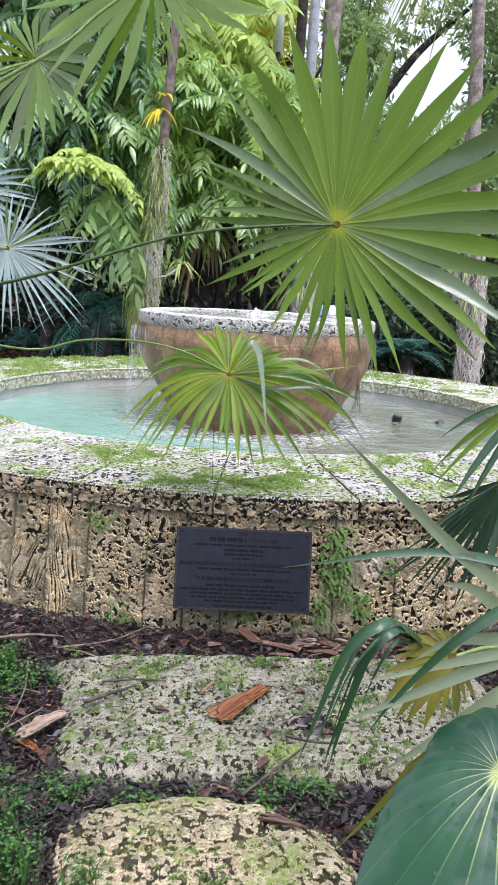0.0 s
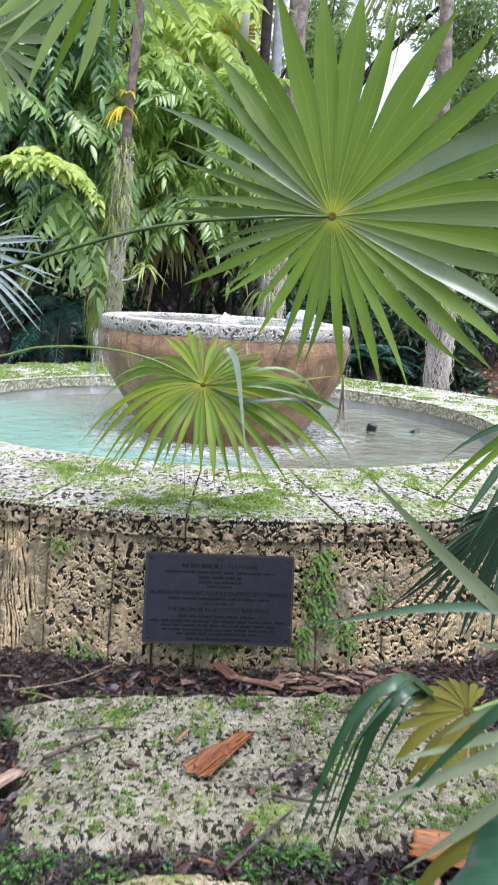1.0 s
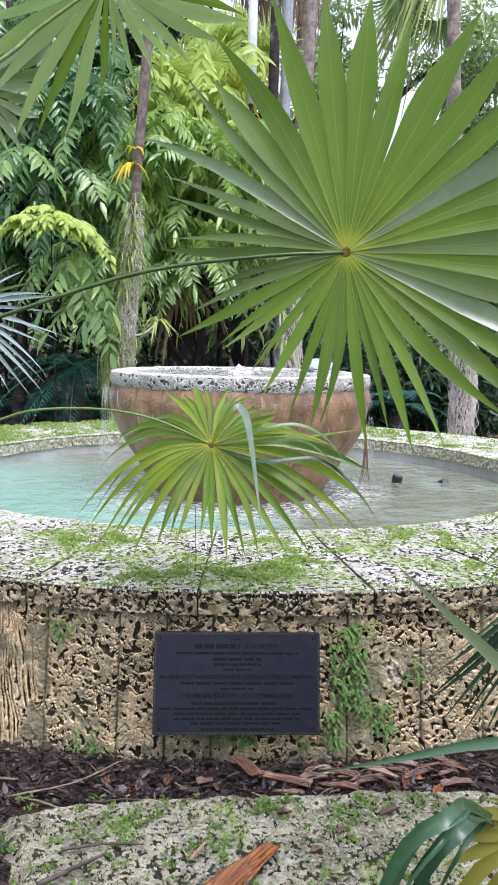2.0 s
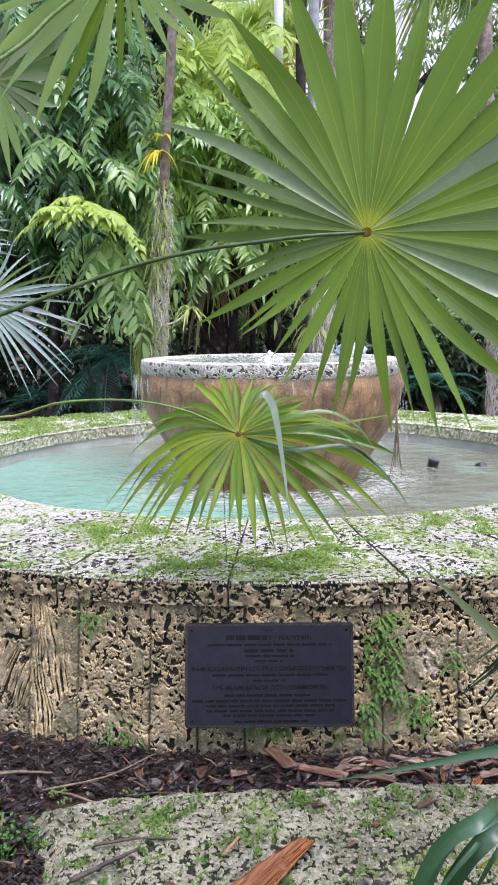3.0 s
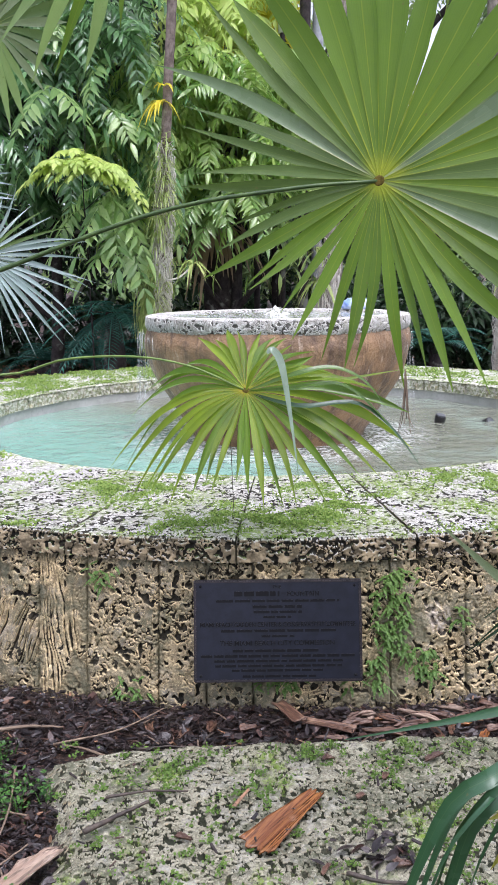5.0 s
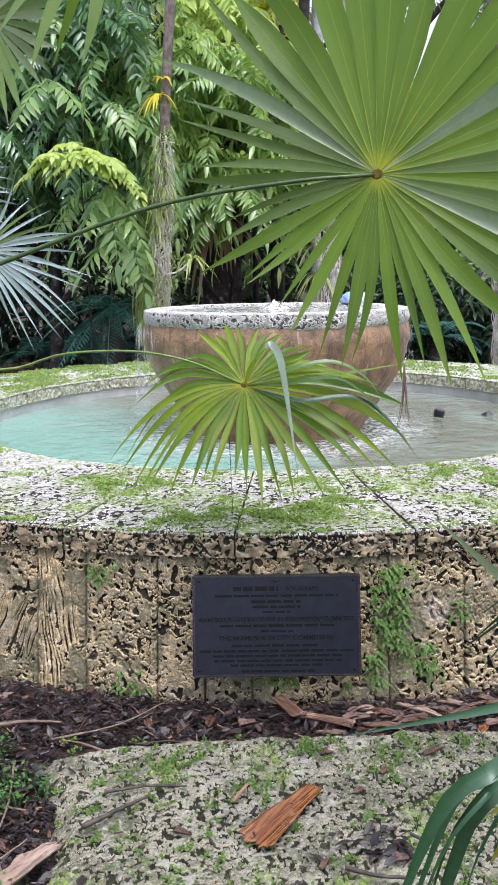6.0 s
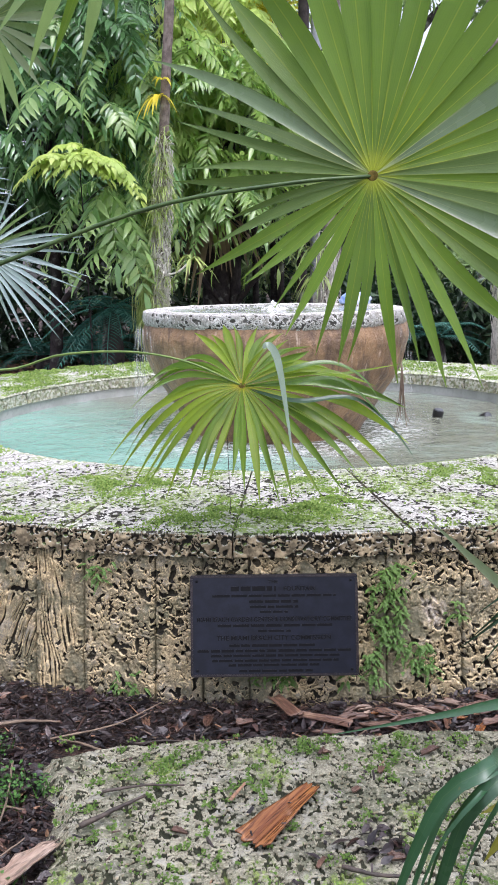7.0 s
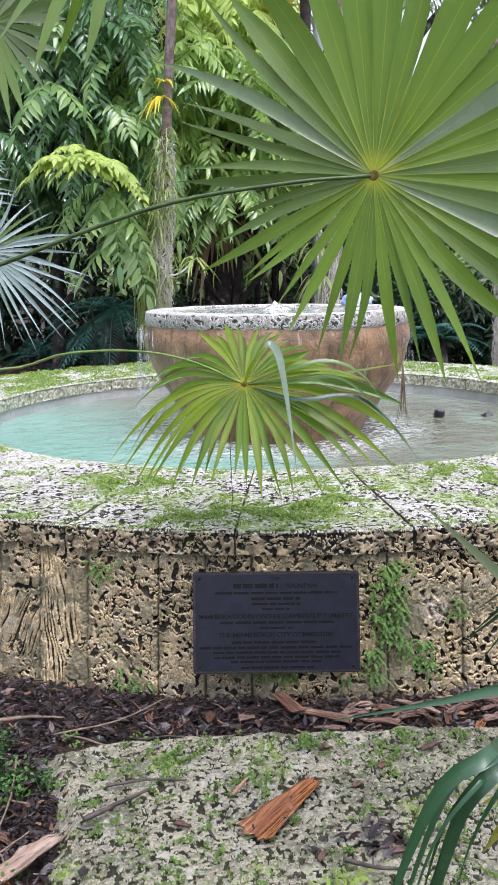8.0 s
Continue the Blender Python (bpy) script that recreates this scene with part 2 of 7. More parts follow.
def leaf_mat(name, dark, light, rib, gloss=0.35, share=0.35, vary=True, spec=0.5, coat=0.0, reach=0.45):
    """Palm blade: pale midrib, fine lengthwise veins, slight change from blade to blade."""
    k = Nodes(name, gloss, spec)
    # rain stands on the blade in films and beads
    k.set("Coat Weight", coat if coat < 0.8 else k.math("MULTIPLY", k.step(k.noise(9, 3, 0.6), 0.38, 0.54, 0.05, coat), k.step(k.noise(60, 3, 0.6), 0.36, 0.46)))
    k.set("Coat Roughness", k.step(k.noise(16, 3), 0.4, 0.62, 0.1, 0.4 if coat < 0.8 else 0.22))
    uvn = k.n.new("ShaderNodeUVMap").outputs[0]
    sep = k.n.new("ShaderNodeSeparateXYZ")
    k.link(uvn, sep.inputs[0])
    u, v = sep.outputs[0], sep.outputs[1]
    base = k.mix(k.step(k.noise(5, 3), 0.3, 0.7), dark, light)
    if vary:
        base = k.mix(k.math("MULTIPLY", k.chance(), 0.8), base, tuple(min(1, c * 1.5) for c in light))
    veins = k.noise(1, 2, 0.5, 0, (70, 1.2, 1), uvn)
    base = k.mix(k.step(veins, 0.45, 0.7, 0, 0.35), base, tuple(c * 0.6 for c in dark))
    side = k.math("ABSOLUTE", k.math("SUBTRACT", u, 0.5))
    fade = k.step(v, 0.05, reach, 1.0, 0.12 if reach > 0.5 else 0.0)
    if coat < 0.8:
        base = k.mix(k.math("MULTIPLY", k.step(side, 0.010, 0.032, 0.5, 0), fade if coat >= 0.4 else k.step(v, 0.1, 0.75, 0.95, 0.4)), base, rib)
        base = k.mix(k.math("MULTIPLY", k.step(side, 0.40, 0.47), fade), base, rib)
    else:  # ribs that thin out from the hub
        base = k.mix(k.math("MULTIPLY", k.step(k.math("MULTIPLY", side, v), 0.007, 0.018, 0.85, 0), fade), base, rib)
    base = k.mix(k.step(v, 0.03, 0.12, 0.7, 0), base, rib)  # yellow where the segments meet
    spots = k.math("MULTIPLY", k.step(k.noise(55, 2), 0.7, 0.76), 0.6)
    base = k.mix(spots, base, (0.12, 0.10, 0.03))
    k.set("Base Color", base)
    k.bump(veins, 0.12 if coat > 0 else 0.35, 0.003)
    if coat >= 0.8:
        k.bump(side, 0.7, 0.006)  # shallow pleats
    k.bump(k.noise(40, 3), 0.15, 0.004)
    k.thin(k.mix(0.4, base, (0.35, 0.55, 0.08)), share)
    return k.mat


def crown_mat(name, dark, light, odd, gloss=0.4, share=0.3, spec=0.45):
    """Leaves of a crown, each a little different."""
    k = Nodes(name, gloss, spec)
    pick = k.island()
    base = k.mix(pick, dark, light)
    base = k.mix(k.step(k.noise(0.9, 2), 0.5, 0.75, 0, 0.7), base, odd)
    base = k.mix(k.step(k.noise(60, 2), 0.4, 0.8, 0, 0.3), base, dark)
    k.set("Base Color", base)
    k.thin(k.mix(0.5, base, odd), share)
    return k.mat


def bark_mat(name, light, dark, rings=0.0, rough=0.85):
    k = Nodes(name, rough, 0.3)
    base = k.mix(k.step(k.noise(9, 5, 0.65), 0.35, 0.65), dark, light)
    base = k.mix(k.step(k.noise(45, 3, 0.6, 0, (1, 1, 0.25)), 0.5, 0.72, 0, 0.6), base, tuple(c * 0.4 for c in dark))
    base = k.mix(k.step(k.noise(3.5, 4), 0.56, 0.68, 0, 0.6), base, (0.32, 0.33, 0.27))
    k.set("Base Color", base)
    if rings:
        w = k.n.new("ShaderNodeTexWave")
        w.bands_direction = "Z"
        w.inputs["Scale"].default_value, w.inputs["Distortion"].default_value = rings, 1.5
        k.link(k.coord, w.inputs["Vector"])
        k.bump(k.step(w.outputs["Fac"], 0.0, 0.25), 0.25, 0.008)
    k.bump(k.noise(60, 5, 0.7), 0.7, 0.01)
    return k.mat


def plain_mat(name, a, b, rough=0.6, scale=20, metal=0.0, spec=0.4, bump=0.3, distance=0.004):
    k = Nodes(name, rough, spec)
    k.set("Metallic", metal)
    base = k.mix(k.step(k.noise(scale, 4), 0.3, 0.7), a, b)
    k.set("Base Color", k.mix(k.step(k.noise(scale * 6, 3), 0.45, 0.75, 0, 0.35), base, tuple(c * 0.5 for c in a)))
    if bump:
        k.bump(k.noise(scale * 5, 4), bump, distance)
    return k.mat


def fibre_mat(name, a, b, pale, along=(60, 3, 60), rough=0.45):
    """Fibrous wet husk or bark: streaks along y."""
    k = Nodes(name, rough, 0.5)
    streak = k.noise(1, 5, 0.65, 0.2, along)
    base = k.mix(k.step(streak, 0.35, 0.65), a, b)
    base = k.mix(k.step(k.noise(9, 3), 0.55, 0.72, 0, 0.8), base, pale)
    base = k.mix(k.math("MULTIPLY", k.chance(), 0.5), base, tuple(c * 0.45 for c in a))
    base = k.mix(k.step(k.noise(1, 3, 0.6, 0.1, tuple(2.2 * c for c in along)), 0.52, 0.64, 0, 0.75), base, tuple(c * 0.3 for c in a))
    k.set("Base Color", base)
    k.bump(streak, 1.0, 0.008)
    return k.mat


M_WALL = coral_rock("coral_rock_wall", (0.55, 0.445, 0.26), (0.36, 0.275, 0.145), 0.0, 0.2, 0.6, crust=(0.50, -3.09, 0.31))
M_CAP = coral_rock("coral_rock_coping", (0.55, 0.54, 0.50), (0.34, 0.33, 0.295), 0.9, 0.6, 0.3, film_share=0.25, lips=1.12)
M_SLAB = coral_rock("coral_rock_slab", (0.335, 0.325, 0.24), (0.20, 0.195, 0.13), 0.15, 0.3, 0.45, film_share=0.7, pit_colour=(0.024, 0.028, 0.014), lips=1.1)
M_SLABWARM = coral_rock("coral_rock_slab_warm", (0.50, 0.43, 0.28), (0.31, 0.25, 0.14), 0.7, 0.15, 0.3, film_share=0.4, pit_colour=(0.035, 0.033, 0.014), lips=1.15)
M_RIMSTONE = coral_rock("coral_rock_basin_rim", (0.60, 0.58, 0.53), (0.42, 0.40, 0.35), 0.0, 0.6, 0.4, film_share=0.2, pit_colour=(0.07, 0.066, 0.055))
M_MORTAR = plain_mat("weathered_mortar", (0.16, 0.15, 0.11), (0.24, 0.22, 0.16), 0.9, 14, bump=0.8, distance=0.01)


def ground_mat():
    k = Nodes("mulch_soil", 0.75, 0.35)
    base = k.mix(k.step(k.noise(30, 5, 0.7), 0.3, 0.7), (0.012, 0.009, 0.008), (0.05, 0.032, 0.024))
    chips = k.cells(42, stretch=(1, 2.2, 1))
    base = k.mix(k.step(chips, 0.15, 0.5, 0.7, 0), base, (0.11, 0.06, 0.042))
    base = k.mix(k.step(k.noise(7, 4), 0.55, 0.7, 0, 0.5), base, (0.10, 0.05, 0.03))
    base = k.mix(k.step(k.noise(120, 2), 0.62, 0.72, 0, 0.6), base, (0.25, 0.21, 0.17))
    k.set("Base Color", base)
    k.bump(chips, 0.8, 0.02)
    k.bump(k.noise(90, 5, 0.7), 0.9, 0.015)
    return k.mat


def water_mat():
    """Milky fountain water, stirred by the falling streams."""
    k = Nodes("milky_pool_water", 0.06, 0.6)
    sep = k.n.new("ShaderNodeSeparateXYZ")
    k.link(k.coord, sep.inputs[0])
    drift = k.math("ADD", k.math("ADD", sep.outputs[0], k.math("MULTIPLY", sep.outputs[1], 0.75)), k.math("MULTIPLY", k.noise(1.8, 4), 1.6))
    base = k.mix(k.step(drift, -0.75, 0.75), (0.215, 0.395, 0.32), (0.165, 0.175, 0.13))
    base = k.mix(k.step(k.noise(2.2, 4, 0.6, 0.8), 0.45, 0.7, 0, 0.4), base, (0.32, 0.45, 0.38))
    far = k.math("SQRT", k.math("ADD", k.math("MULTIPLY", sep.outputs[0], sep.outputs[0]), k.math("MULTIPLY", sep.outputs[1], sep.outputs[1])))
    foam = k.math("MULTIPLY", k.step(far, 0.75, 1.25, 1, 0), k.step(k.noise(28, 4, 0.7), 0.42, 0.62))
    base = k.mix(foam, base, (0.75, 0.77, 0.74))
    k.set("Base Color", base)
    k.set("Transmission Weight", 0.0)
    k.bump(k.noise(6, 3, 0.5, 0.6), 0.7, 0.035)
    k.bump(k.noise(26, 4, 0.6, 0.4), 0.5, 0.014)
    return k.mat


def spray_mat():
    k = Nodes("falling_water", 0.15, 0.6)
    k.set("Base Color", (0.85, 0.88, 0.88))
    clear = k.n.new("ShaderNodeBsdfTransparent")
    m = k.n.new("ShaderNodeMixShader")
    m.inputs[0].default_value = 0.78
    k.link(k.bsdf.outputs[0], m.inputs[1])
    k.link(clear.outputs[0], m.inputs[2])
    k.link(m.outputs[0], k.out.inputs[0])
    return k.mat


def basin_mat():
    k = Nodes("ochre_stained_basin", 0.45, 0.5)
    base = k.mix(k.step(k.noise(5, 5, 0.65), 0.35, 0.65), (0.33, 0.20, 0.10), (0.17, 0.105, 0.056))
    drip = k.noise(1, 6, 0.68, 0.3, (11, 11, 2.6))
    base = k.mix(k.step(drip, 0.48, 0.64, 0, 0.8), base, (0.09, 0.055, 0.035))
    base = k.mix(k.step(k.noise(1, 5, 0.6, 0, (22, 22, 4)), 0.62, 0.72, 0, 0.6), base, (0.55, 0.43, 0.33))
    base = k.mix(k.step(k.noise(26, 5, 0.7), 0.55, 0.7, 0, 0.4), base, (0.5, 0.33, 0.2))
    k.set("Base Color", base)
    k.bump(k.noise(60, 4, 0.7), 0.6, 0.008)
    k.bump(k.noise(18, 5, 0.65), 0.9, 0.022)
    return k.mat


M_GROUND, M_WATER, M_SPRAY, M_BASIN = ground_mat(), water_mat(), spray_mat(), basin_mat()
M_POOL = plain_mat("blue_grey_pool_paint", (0.42, 0.43, 0.40), (0.30, 0.32, 0.28), 0.5, 5)
M_BRONZE = plain_mat("dark_bronze", (0.005, 0.0063, 0.013), (0.010, 0.0125, 0.024), 0.38, 18, 0.2, 0.4, 0.15, 0.002)
M_LETTER = plain_mat("raised_bronze_letters", (0.003, 0.003, 0.004), (0.005, 0.005, 0.006), 0.5, 60, 0.0, 0.2, 0)
# lighter border colour stands for the highlight along the plaque's edge
M_BORDER = plain_mat("highlit_bronze_edge", (0.022, 0.019, 0.022), (0.045, 0.036, 0.036), 0.35, 30, 0.4, 0.5, 0.15, 0.002)
M_FAN = leaf_mat("green_fan_blade", (0.045, 0.105, 0.006), (0.095, 0.175, 0.012), (0.44, 0.48, 0.03), 0.3, 0.42, spec=0.35)
M_FANGREY = leaf_mat("grey_green_fan_blade", (0.03, 0.066, 0.011), (0.06, 0.105, 0.022), (0.2, 0.26, 0.05), 0.5, 0.28, spec=0.35)
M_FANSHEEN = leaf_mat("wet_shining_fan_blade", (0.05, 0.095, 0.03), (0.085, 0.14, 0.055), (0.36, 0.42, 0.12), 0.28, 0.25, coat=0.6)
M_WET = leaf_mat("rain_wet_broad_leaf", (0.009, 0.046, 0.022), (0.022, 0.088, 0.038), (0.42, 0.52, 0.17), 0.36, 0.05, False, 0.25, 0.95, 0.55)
# pale base colour holds the white sheen of one bent blade
M_SILK = leaf_mat("pale_sheen_blade", (0.09, 0.15, 0.08), (0.20, 0.27, 0.20), (0.3, 0.36, 0.2), 0.2, 0.2, coat=0.5)
M_FANGLOSS = leaf_mat("glossy_green_fan_blade", (0.03, 0.078, 0.008), (0.075, 0.15, 0.018), (0.32, 0.38, 0.05), 0.25, 0.3, coat=0.3)
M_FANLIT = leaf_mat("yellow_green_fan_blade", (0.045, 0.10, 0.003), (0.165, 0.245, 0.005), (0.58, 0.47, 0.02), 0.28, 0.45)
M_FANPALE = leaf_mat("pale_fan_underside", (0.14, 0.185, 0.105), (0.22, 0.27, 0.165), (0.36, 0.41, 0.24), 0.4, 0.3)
# lighter base colour carries part of the light from behind
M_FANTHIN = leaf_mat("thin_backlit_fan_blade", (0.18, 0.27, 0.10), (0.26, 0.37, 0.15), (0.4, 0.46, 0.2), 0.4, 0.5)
M_SILVER = leaf_mat("silver_fan_blade", (0.095, 0.15, 0.125), (0.21, 0.28, 0.28), (0.38, 0.42, 0.34), 0.26, 0.2, spec=0.6)
M_DEEP = leaf_mat("wet_dark_fan_blade", (0.010, 0.04, 0.018), (0.022, 0.07, 0.03), (0.12, 0.2, 0.06), 0.32, 0.12, spec=0.45, coat=0.3)
# the shade on these leaves is put into the blade colour itself
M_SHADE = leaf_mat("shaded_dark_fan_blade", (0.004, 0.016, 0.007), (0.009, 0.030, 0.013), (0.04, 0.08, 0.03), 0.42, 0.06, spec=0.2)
M_AGED = leaf_mat("yellowing_fan_blade", (0.085, 0.085, 0.010), (0.15, 0.14, 0.018), (0.26, 0.24, 0.05), 0.5, 0.35, spec=0.25)
M_STALK = plain_mat("green_leaf_stalk", (0.10, 0.17, 0.035), (0.17, 0.25, 0.06), 0.4, 30, bump=0.2)
M_STALKDARK = plain_mat("dark_leaf_stalk", (0.035, 0.07, 0.02), (0.075, 0.13, 0.035), 0.4, 30, bump=0.2)
M_HUB = plain_mat("brown_leaf_hub", (0.05, 0.04, 0.008), (0.15, 0.11, 0.025), 0.9, 60, spec=0.1)
M_CROWN = crown_mat("glossy_tree_leaf", (0.045, 0.13, 0.05), (0.24, 0.45, 0.19), (0.26, 0.45, 0.14), 0.16, 0.44, 0.9)
# raised base colours stand for sun that the crowns above would block
M_CROWNLIT = crown_mat("fresh_sunlit_green_leaf", (0.38, 0.54, 0.12), (0.62, 0.75, 0.24), (0.6, 0.7, 0.16), 0.3, 0.5)
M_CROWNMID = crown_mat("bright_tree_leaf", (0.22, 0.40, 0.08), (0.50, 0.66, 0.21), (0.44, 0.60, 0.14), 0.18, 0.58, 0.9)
M_CROWNGLOSS = crown_mat("glossy_compound_leaf", (0.11, 0.25, 0.07), (0.44, 0.62, 0.23), (0.38, 0.56, 0.15), 0.2, 0.52, 0.8)
# haze over the far trees is mixed into this paler green
M_CROWNFAR = crown_mat("hazy_distant_foliage", (0.12, 0.22, 0.08), (0.33, 0.46, 0.2), (0.38, 0.48, 0.16), 0.5, 0.4)
# near-black green, with the shade behind the trees in the colour
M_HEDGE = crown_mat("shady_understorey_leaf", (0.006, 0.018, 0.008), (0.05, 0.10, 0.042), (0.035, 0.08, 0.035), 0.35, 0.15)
M_CYCAD = crown_mat("blue_green_cycad_leaf", (0.03, 0.12, 0.09), (0.11, 0.28, 0.22), (0.07, 0.2, 0.15), 0.25, 0.2)
# fan colour brightened to look sunlit beneath the taller crowns
M_YELLOWFAN = crown_mat("golden_palm_leaf", (0.5, 0.48, 0.03), (0.75, 0.68, 0.07), (0.62, 0.6, 0.05), 0.4, 0.55)
M_STRAP = crown_mat("strappy_epiphyte_leaf", (0.2, 0.3, 0.07), (0.48, 0.56, 0.2), (0.4, 0.48, 0.12), 0.4, 0.35)
M_BROMELIAD = crown_mat("yellow_bromeliad_leaf", (0.55, 0.48, 0.02), (0.8, 0.66, 0.05), (0.62, 0.6, 0.05), 0.4, 0.4)
M_WEED = crown_mat("fresh_weed_leaf", (0.03, 0.095, 0.018), (0.10, 0.24, 0.045), (0.065, 0.17, 0.035), 0.4, 0.3)
M_MOSSDARK = crown_mat("olive_moss", (0.05, 0.11, 0.012), (0.15, 0.25, 0.045), (0.1, 0.18, 0.03), 0.7, 0.25)
M_FERN = crown_mat("little_fern_frond", (0.08, 0.17, 0.035), (0.19, 0.32, 0.08), (0.15, 0.26, 0.05), 0.5, 0.3)
M_MOSS = crown_mat("moss_and_grass_tuft", (0.11, 0.21, 0.03), (0.31, 0.42, 0.10), (0.21, 0.32, 0.05), 0.7, 0.3)
M_THATCH = crown_mat("dry_brown_palm_skirt", (0.2, 0.14, 0.08), (0.48, 0.36, 0.22), (0.36, 0.25, 0.14), 0.7, 0.2)
M_TRUNKBLUE = bark_mat("smooth_blue_grey_bark", (0.46, 0.48, 0.52), (0.34, 0.36, 0.40))
M_TRUNK = bark_mat("lichened_palm_bark", (0.24, 0.20, 0.17), (0.12, 0.095, 0.08), 0.0)
M_TRUNKPALE = bark_mat("pale_palm_bark", (0.36, 0.32, 0.27), (0.17, 0.14, 0.12), 3.5)
M_TRUNKDARK = bark_mat("dark_wet_bark", (0.055, 0.045, 0.042), (0.022, 0.018, 0.018))
M_ROOT = plain_mat("pale_aerial_root", (0.6, 0.57, 0.5), (0.8, 0.77, 0.7), 0.8, 12)
M_HUSK = fibre_mat("wet_orange_palm_husk", (0.15, 0.05, 0.018), (0.42, 0.18, 0.055), (0.55, 0.36, 0.24), rough=0.25)
M_HUSKPALE = fibre_mat("pale_dry_bark_shred", (0.24, 0.16, 0.11), (0.44, 0.34, 0.26), (0.62, 0.54, 0.46), (45, 5, 45), 0.5)
M_BARK = fibre_mat("red_brown_bark_chip", (0.085, 0.042, 0.028), (0.23, 0.135, 0.085), (0.40, 0.29, 0.20), (45, 5, 45), 0.4)
M_TWIG = plain_mat("dark_wet_twig", (0.03, 0.024, 0.02), (0.09, 0.07, 0.055), 0.55, 30)
M_TWIGPALE = plain_mat("pale_dry_twig", (0.14, 0.10, 0.07), (0.22, 0.165, 0.115), 0.8, 30)
M_PAINT = plain_mat("white_painted_post", (0.72, 0.74, 0.76), (0.62, 0.65, 0.68), 0.4, 8, bump=0.1)
M_BLUE = plain_mat("blue_and_white_cloth", (0.12, 0.24, 0.58), (0.7, 0.74, 0.8), 0.7, 9)
M_BLACK = plain_mat("black_plastic", (0.015, 0.015, 0.016), (0.03, 0.03, 0.03), 0.35, 20, bump=0.1)
M_GLASS = plain_mat("dusty_lamp_glass", (0.05, 0.055, 0.06), (0.11, 0.115, 0.12), 0.25, 20, bump=0)


# ---- ground ----
def build_ground():
    n = 121
    u = np.linspace(-1, 1, n)
    g = np.sign(u) * (np.abs(u) * 6 + np.abs(u) ** 6 * 300)
    x, y = np.meshgrid(g, g)
    p = np.stack([x.ravel(), y.ravel(), np.zeros(n * n)], 1)
    z = 0.03 * perlin(p * 0.9) + 0.015 * perlin(p * 3.1 + 4)
    far = ramp(np.hypot(p[:, 0], p[:, 1]), 9, 40)
    p[:, 2] = z * (1 - far) - 0.01
    ob = put("ground", raw_mesh("ground", p, grid_faces(n, n), smooth=True), M_GROUND)
    tagged(ob, "damp dark mulch and soil with leaf litter", "ground", kind="structure")


build_ground()

# ---- fountain ----
R_OUT, R_IN, Z_TOP, Z_CAP, Z_WATER = 3.16, 2.135, 0.64, 0.55, 0.455
fountain = thing("fountain", (0, 0, 0), "round coral-stone fountain pool with raised central basin", "fountain")


def ring_point(a, r, z):
    return np.stack([r * np.sin(a), -r * np.cos(a), z], -1)


def cap_stone(a0, a1, step, inset=0.0009):
    """One wedge of the coping between two angles, pitted on top and on both faces."""
    prof = [(R_IN, 0.535), (R_IN, Z_TOP), (R_OUT, Z_TOP), (R_OUT, Z_CAP)]
    pts, nor = [], []
    for (r0, z0), (r1, z1) in zip(prof, prof[1:]):
        n = max(2, int(math.hypot(r1 - r0, z1 - z0) / step))
        for k in range(n):
            t = k / n
            pts.append((r0 + (r1 - r0) * t, z0 + (z1 - z0) * t))
            d = np.array([-(z1 - z0), r1 - r0])
            nor.append(d[[0, 1]] / np.hypot(*d))
    pts.append(prof[-1])
    nor.append(nor[-1])
    pts, nor = np.array(pts), np.array(nor)
    m = max(6, int((a1 - a0) * R_OUT / step))
    a = np.linspace(a0 + inset, a1 - inset, m)
    r, z = pts[:, 0][:, None], pts[:, 1][:, None]
    p = ring_point(a[None, :], r, z + 0 * a[None, :]).reshape(-1, 3)
    nr = np.repeat(nor[:, 0], m)
    nz = np.repeat(nor[:, 1], m)
    aa = np.tile(a, len(pts))
    top = np.repeat(np.abs(nor[:, 1]) > 0.5, m)
    sink, pit, smear = pitted(p * np.where(top, 1.05, 1.25)[:, None], cover=np.where(top, 0.17, 0.09))
    pit, smear = np.where(top, np.minimum(1, pit * 1.15), pit), np.where(top, 0, smear)
    sink = np.where(top, sink * 0.6, sink * 0.8)
    # worn corners
    rr, zz = np.repeat(pts[:, 0], m), np.repeat(pts[:, 1], m)
    edge = np.exp(-((rr - R_OUT) ** 2 + (zz - Z_TOP) ** 2) / 0.016**2) + np.exp(-((rr - R_IN) ** 2 + (zz - Z_TOP) ** 2) / 0.02**2)
    side = np.exp(-(((aa - a0) * R_OUT) / 0.008) ** 2) + np.exp(-(((a1 - aa) * R_OUT) / 0.008) ** 2)
    sink = sink + 0.008 * edge + 0.007 * side + 0.006 * perlin(p * 4)
    off = np.stack([np.sin(aa) * (-nr) * -1, -np.cos(aa) * (-nr) * -1, nz], 1)
    outward = np.where(rr > (R_IN + R_OUT) / 2, 1, -1)
    off[:, 0] = np.where(top, 0, np.sin(aa) * outward)
    off[:, 1] = np.where(top, 0, -np.cos(aa) * outward)
    off[:, 2] = np.where(top, 1, 0)
    p = p - off * sink[:, None]
    faces = grid_faces(len(pts), m)[:, ::-1].tolist()
    faces.append([k * m for k in range(len(pts))])
    faces.append([k * m + m - 1 for k in range(len(pts))][::-1])
    faces.append([0, (len(pts) - 1) * m, (len(pts) - 1) * m + m - 1, m - 1])
    return raw_mesh("coping_stone", p, faces, smooth=True, points={"pit": pit if step < 0.01 else pit * 0.5, "smear": smear})


def wall_radius(z):
    return 3.135 + 0.065 * (1 - z / Z_CAP)


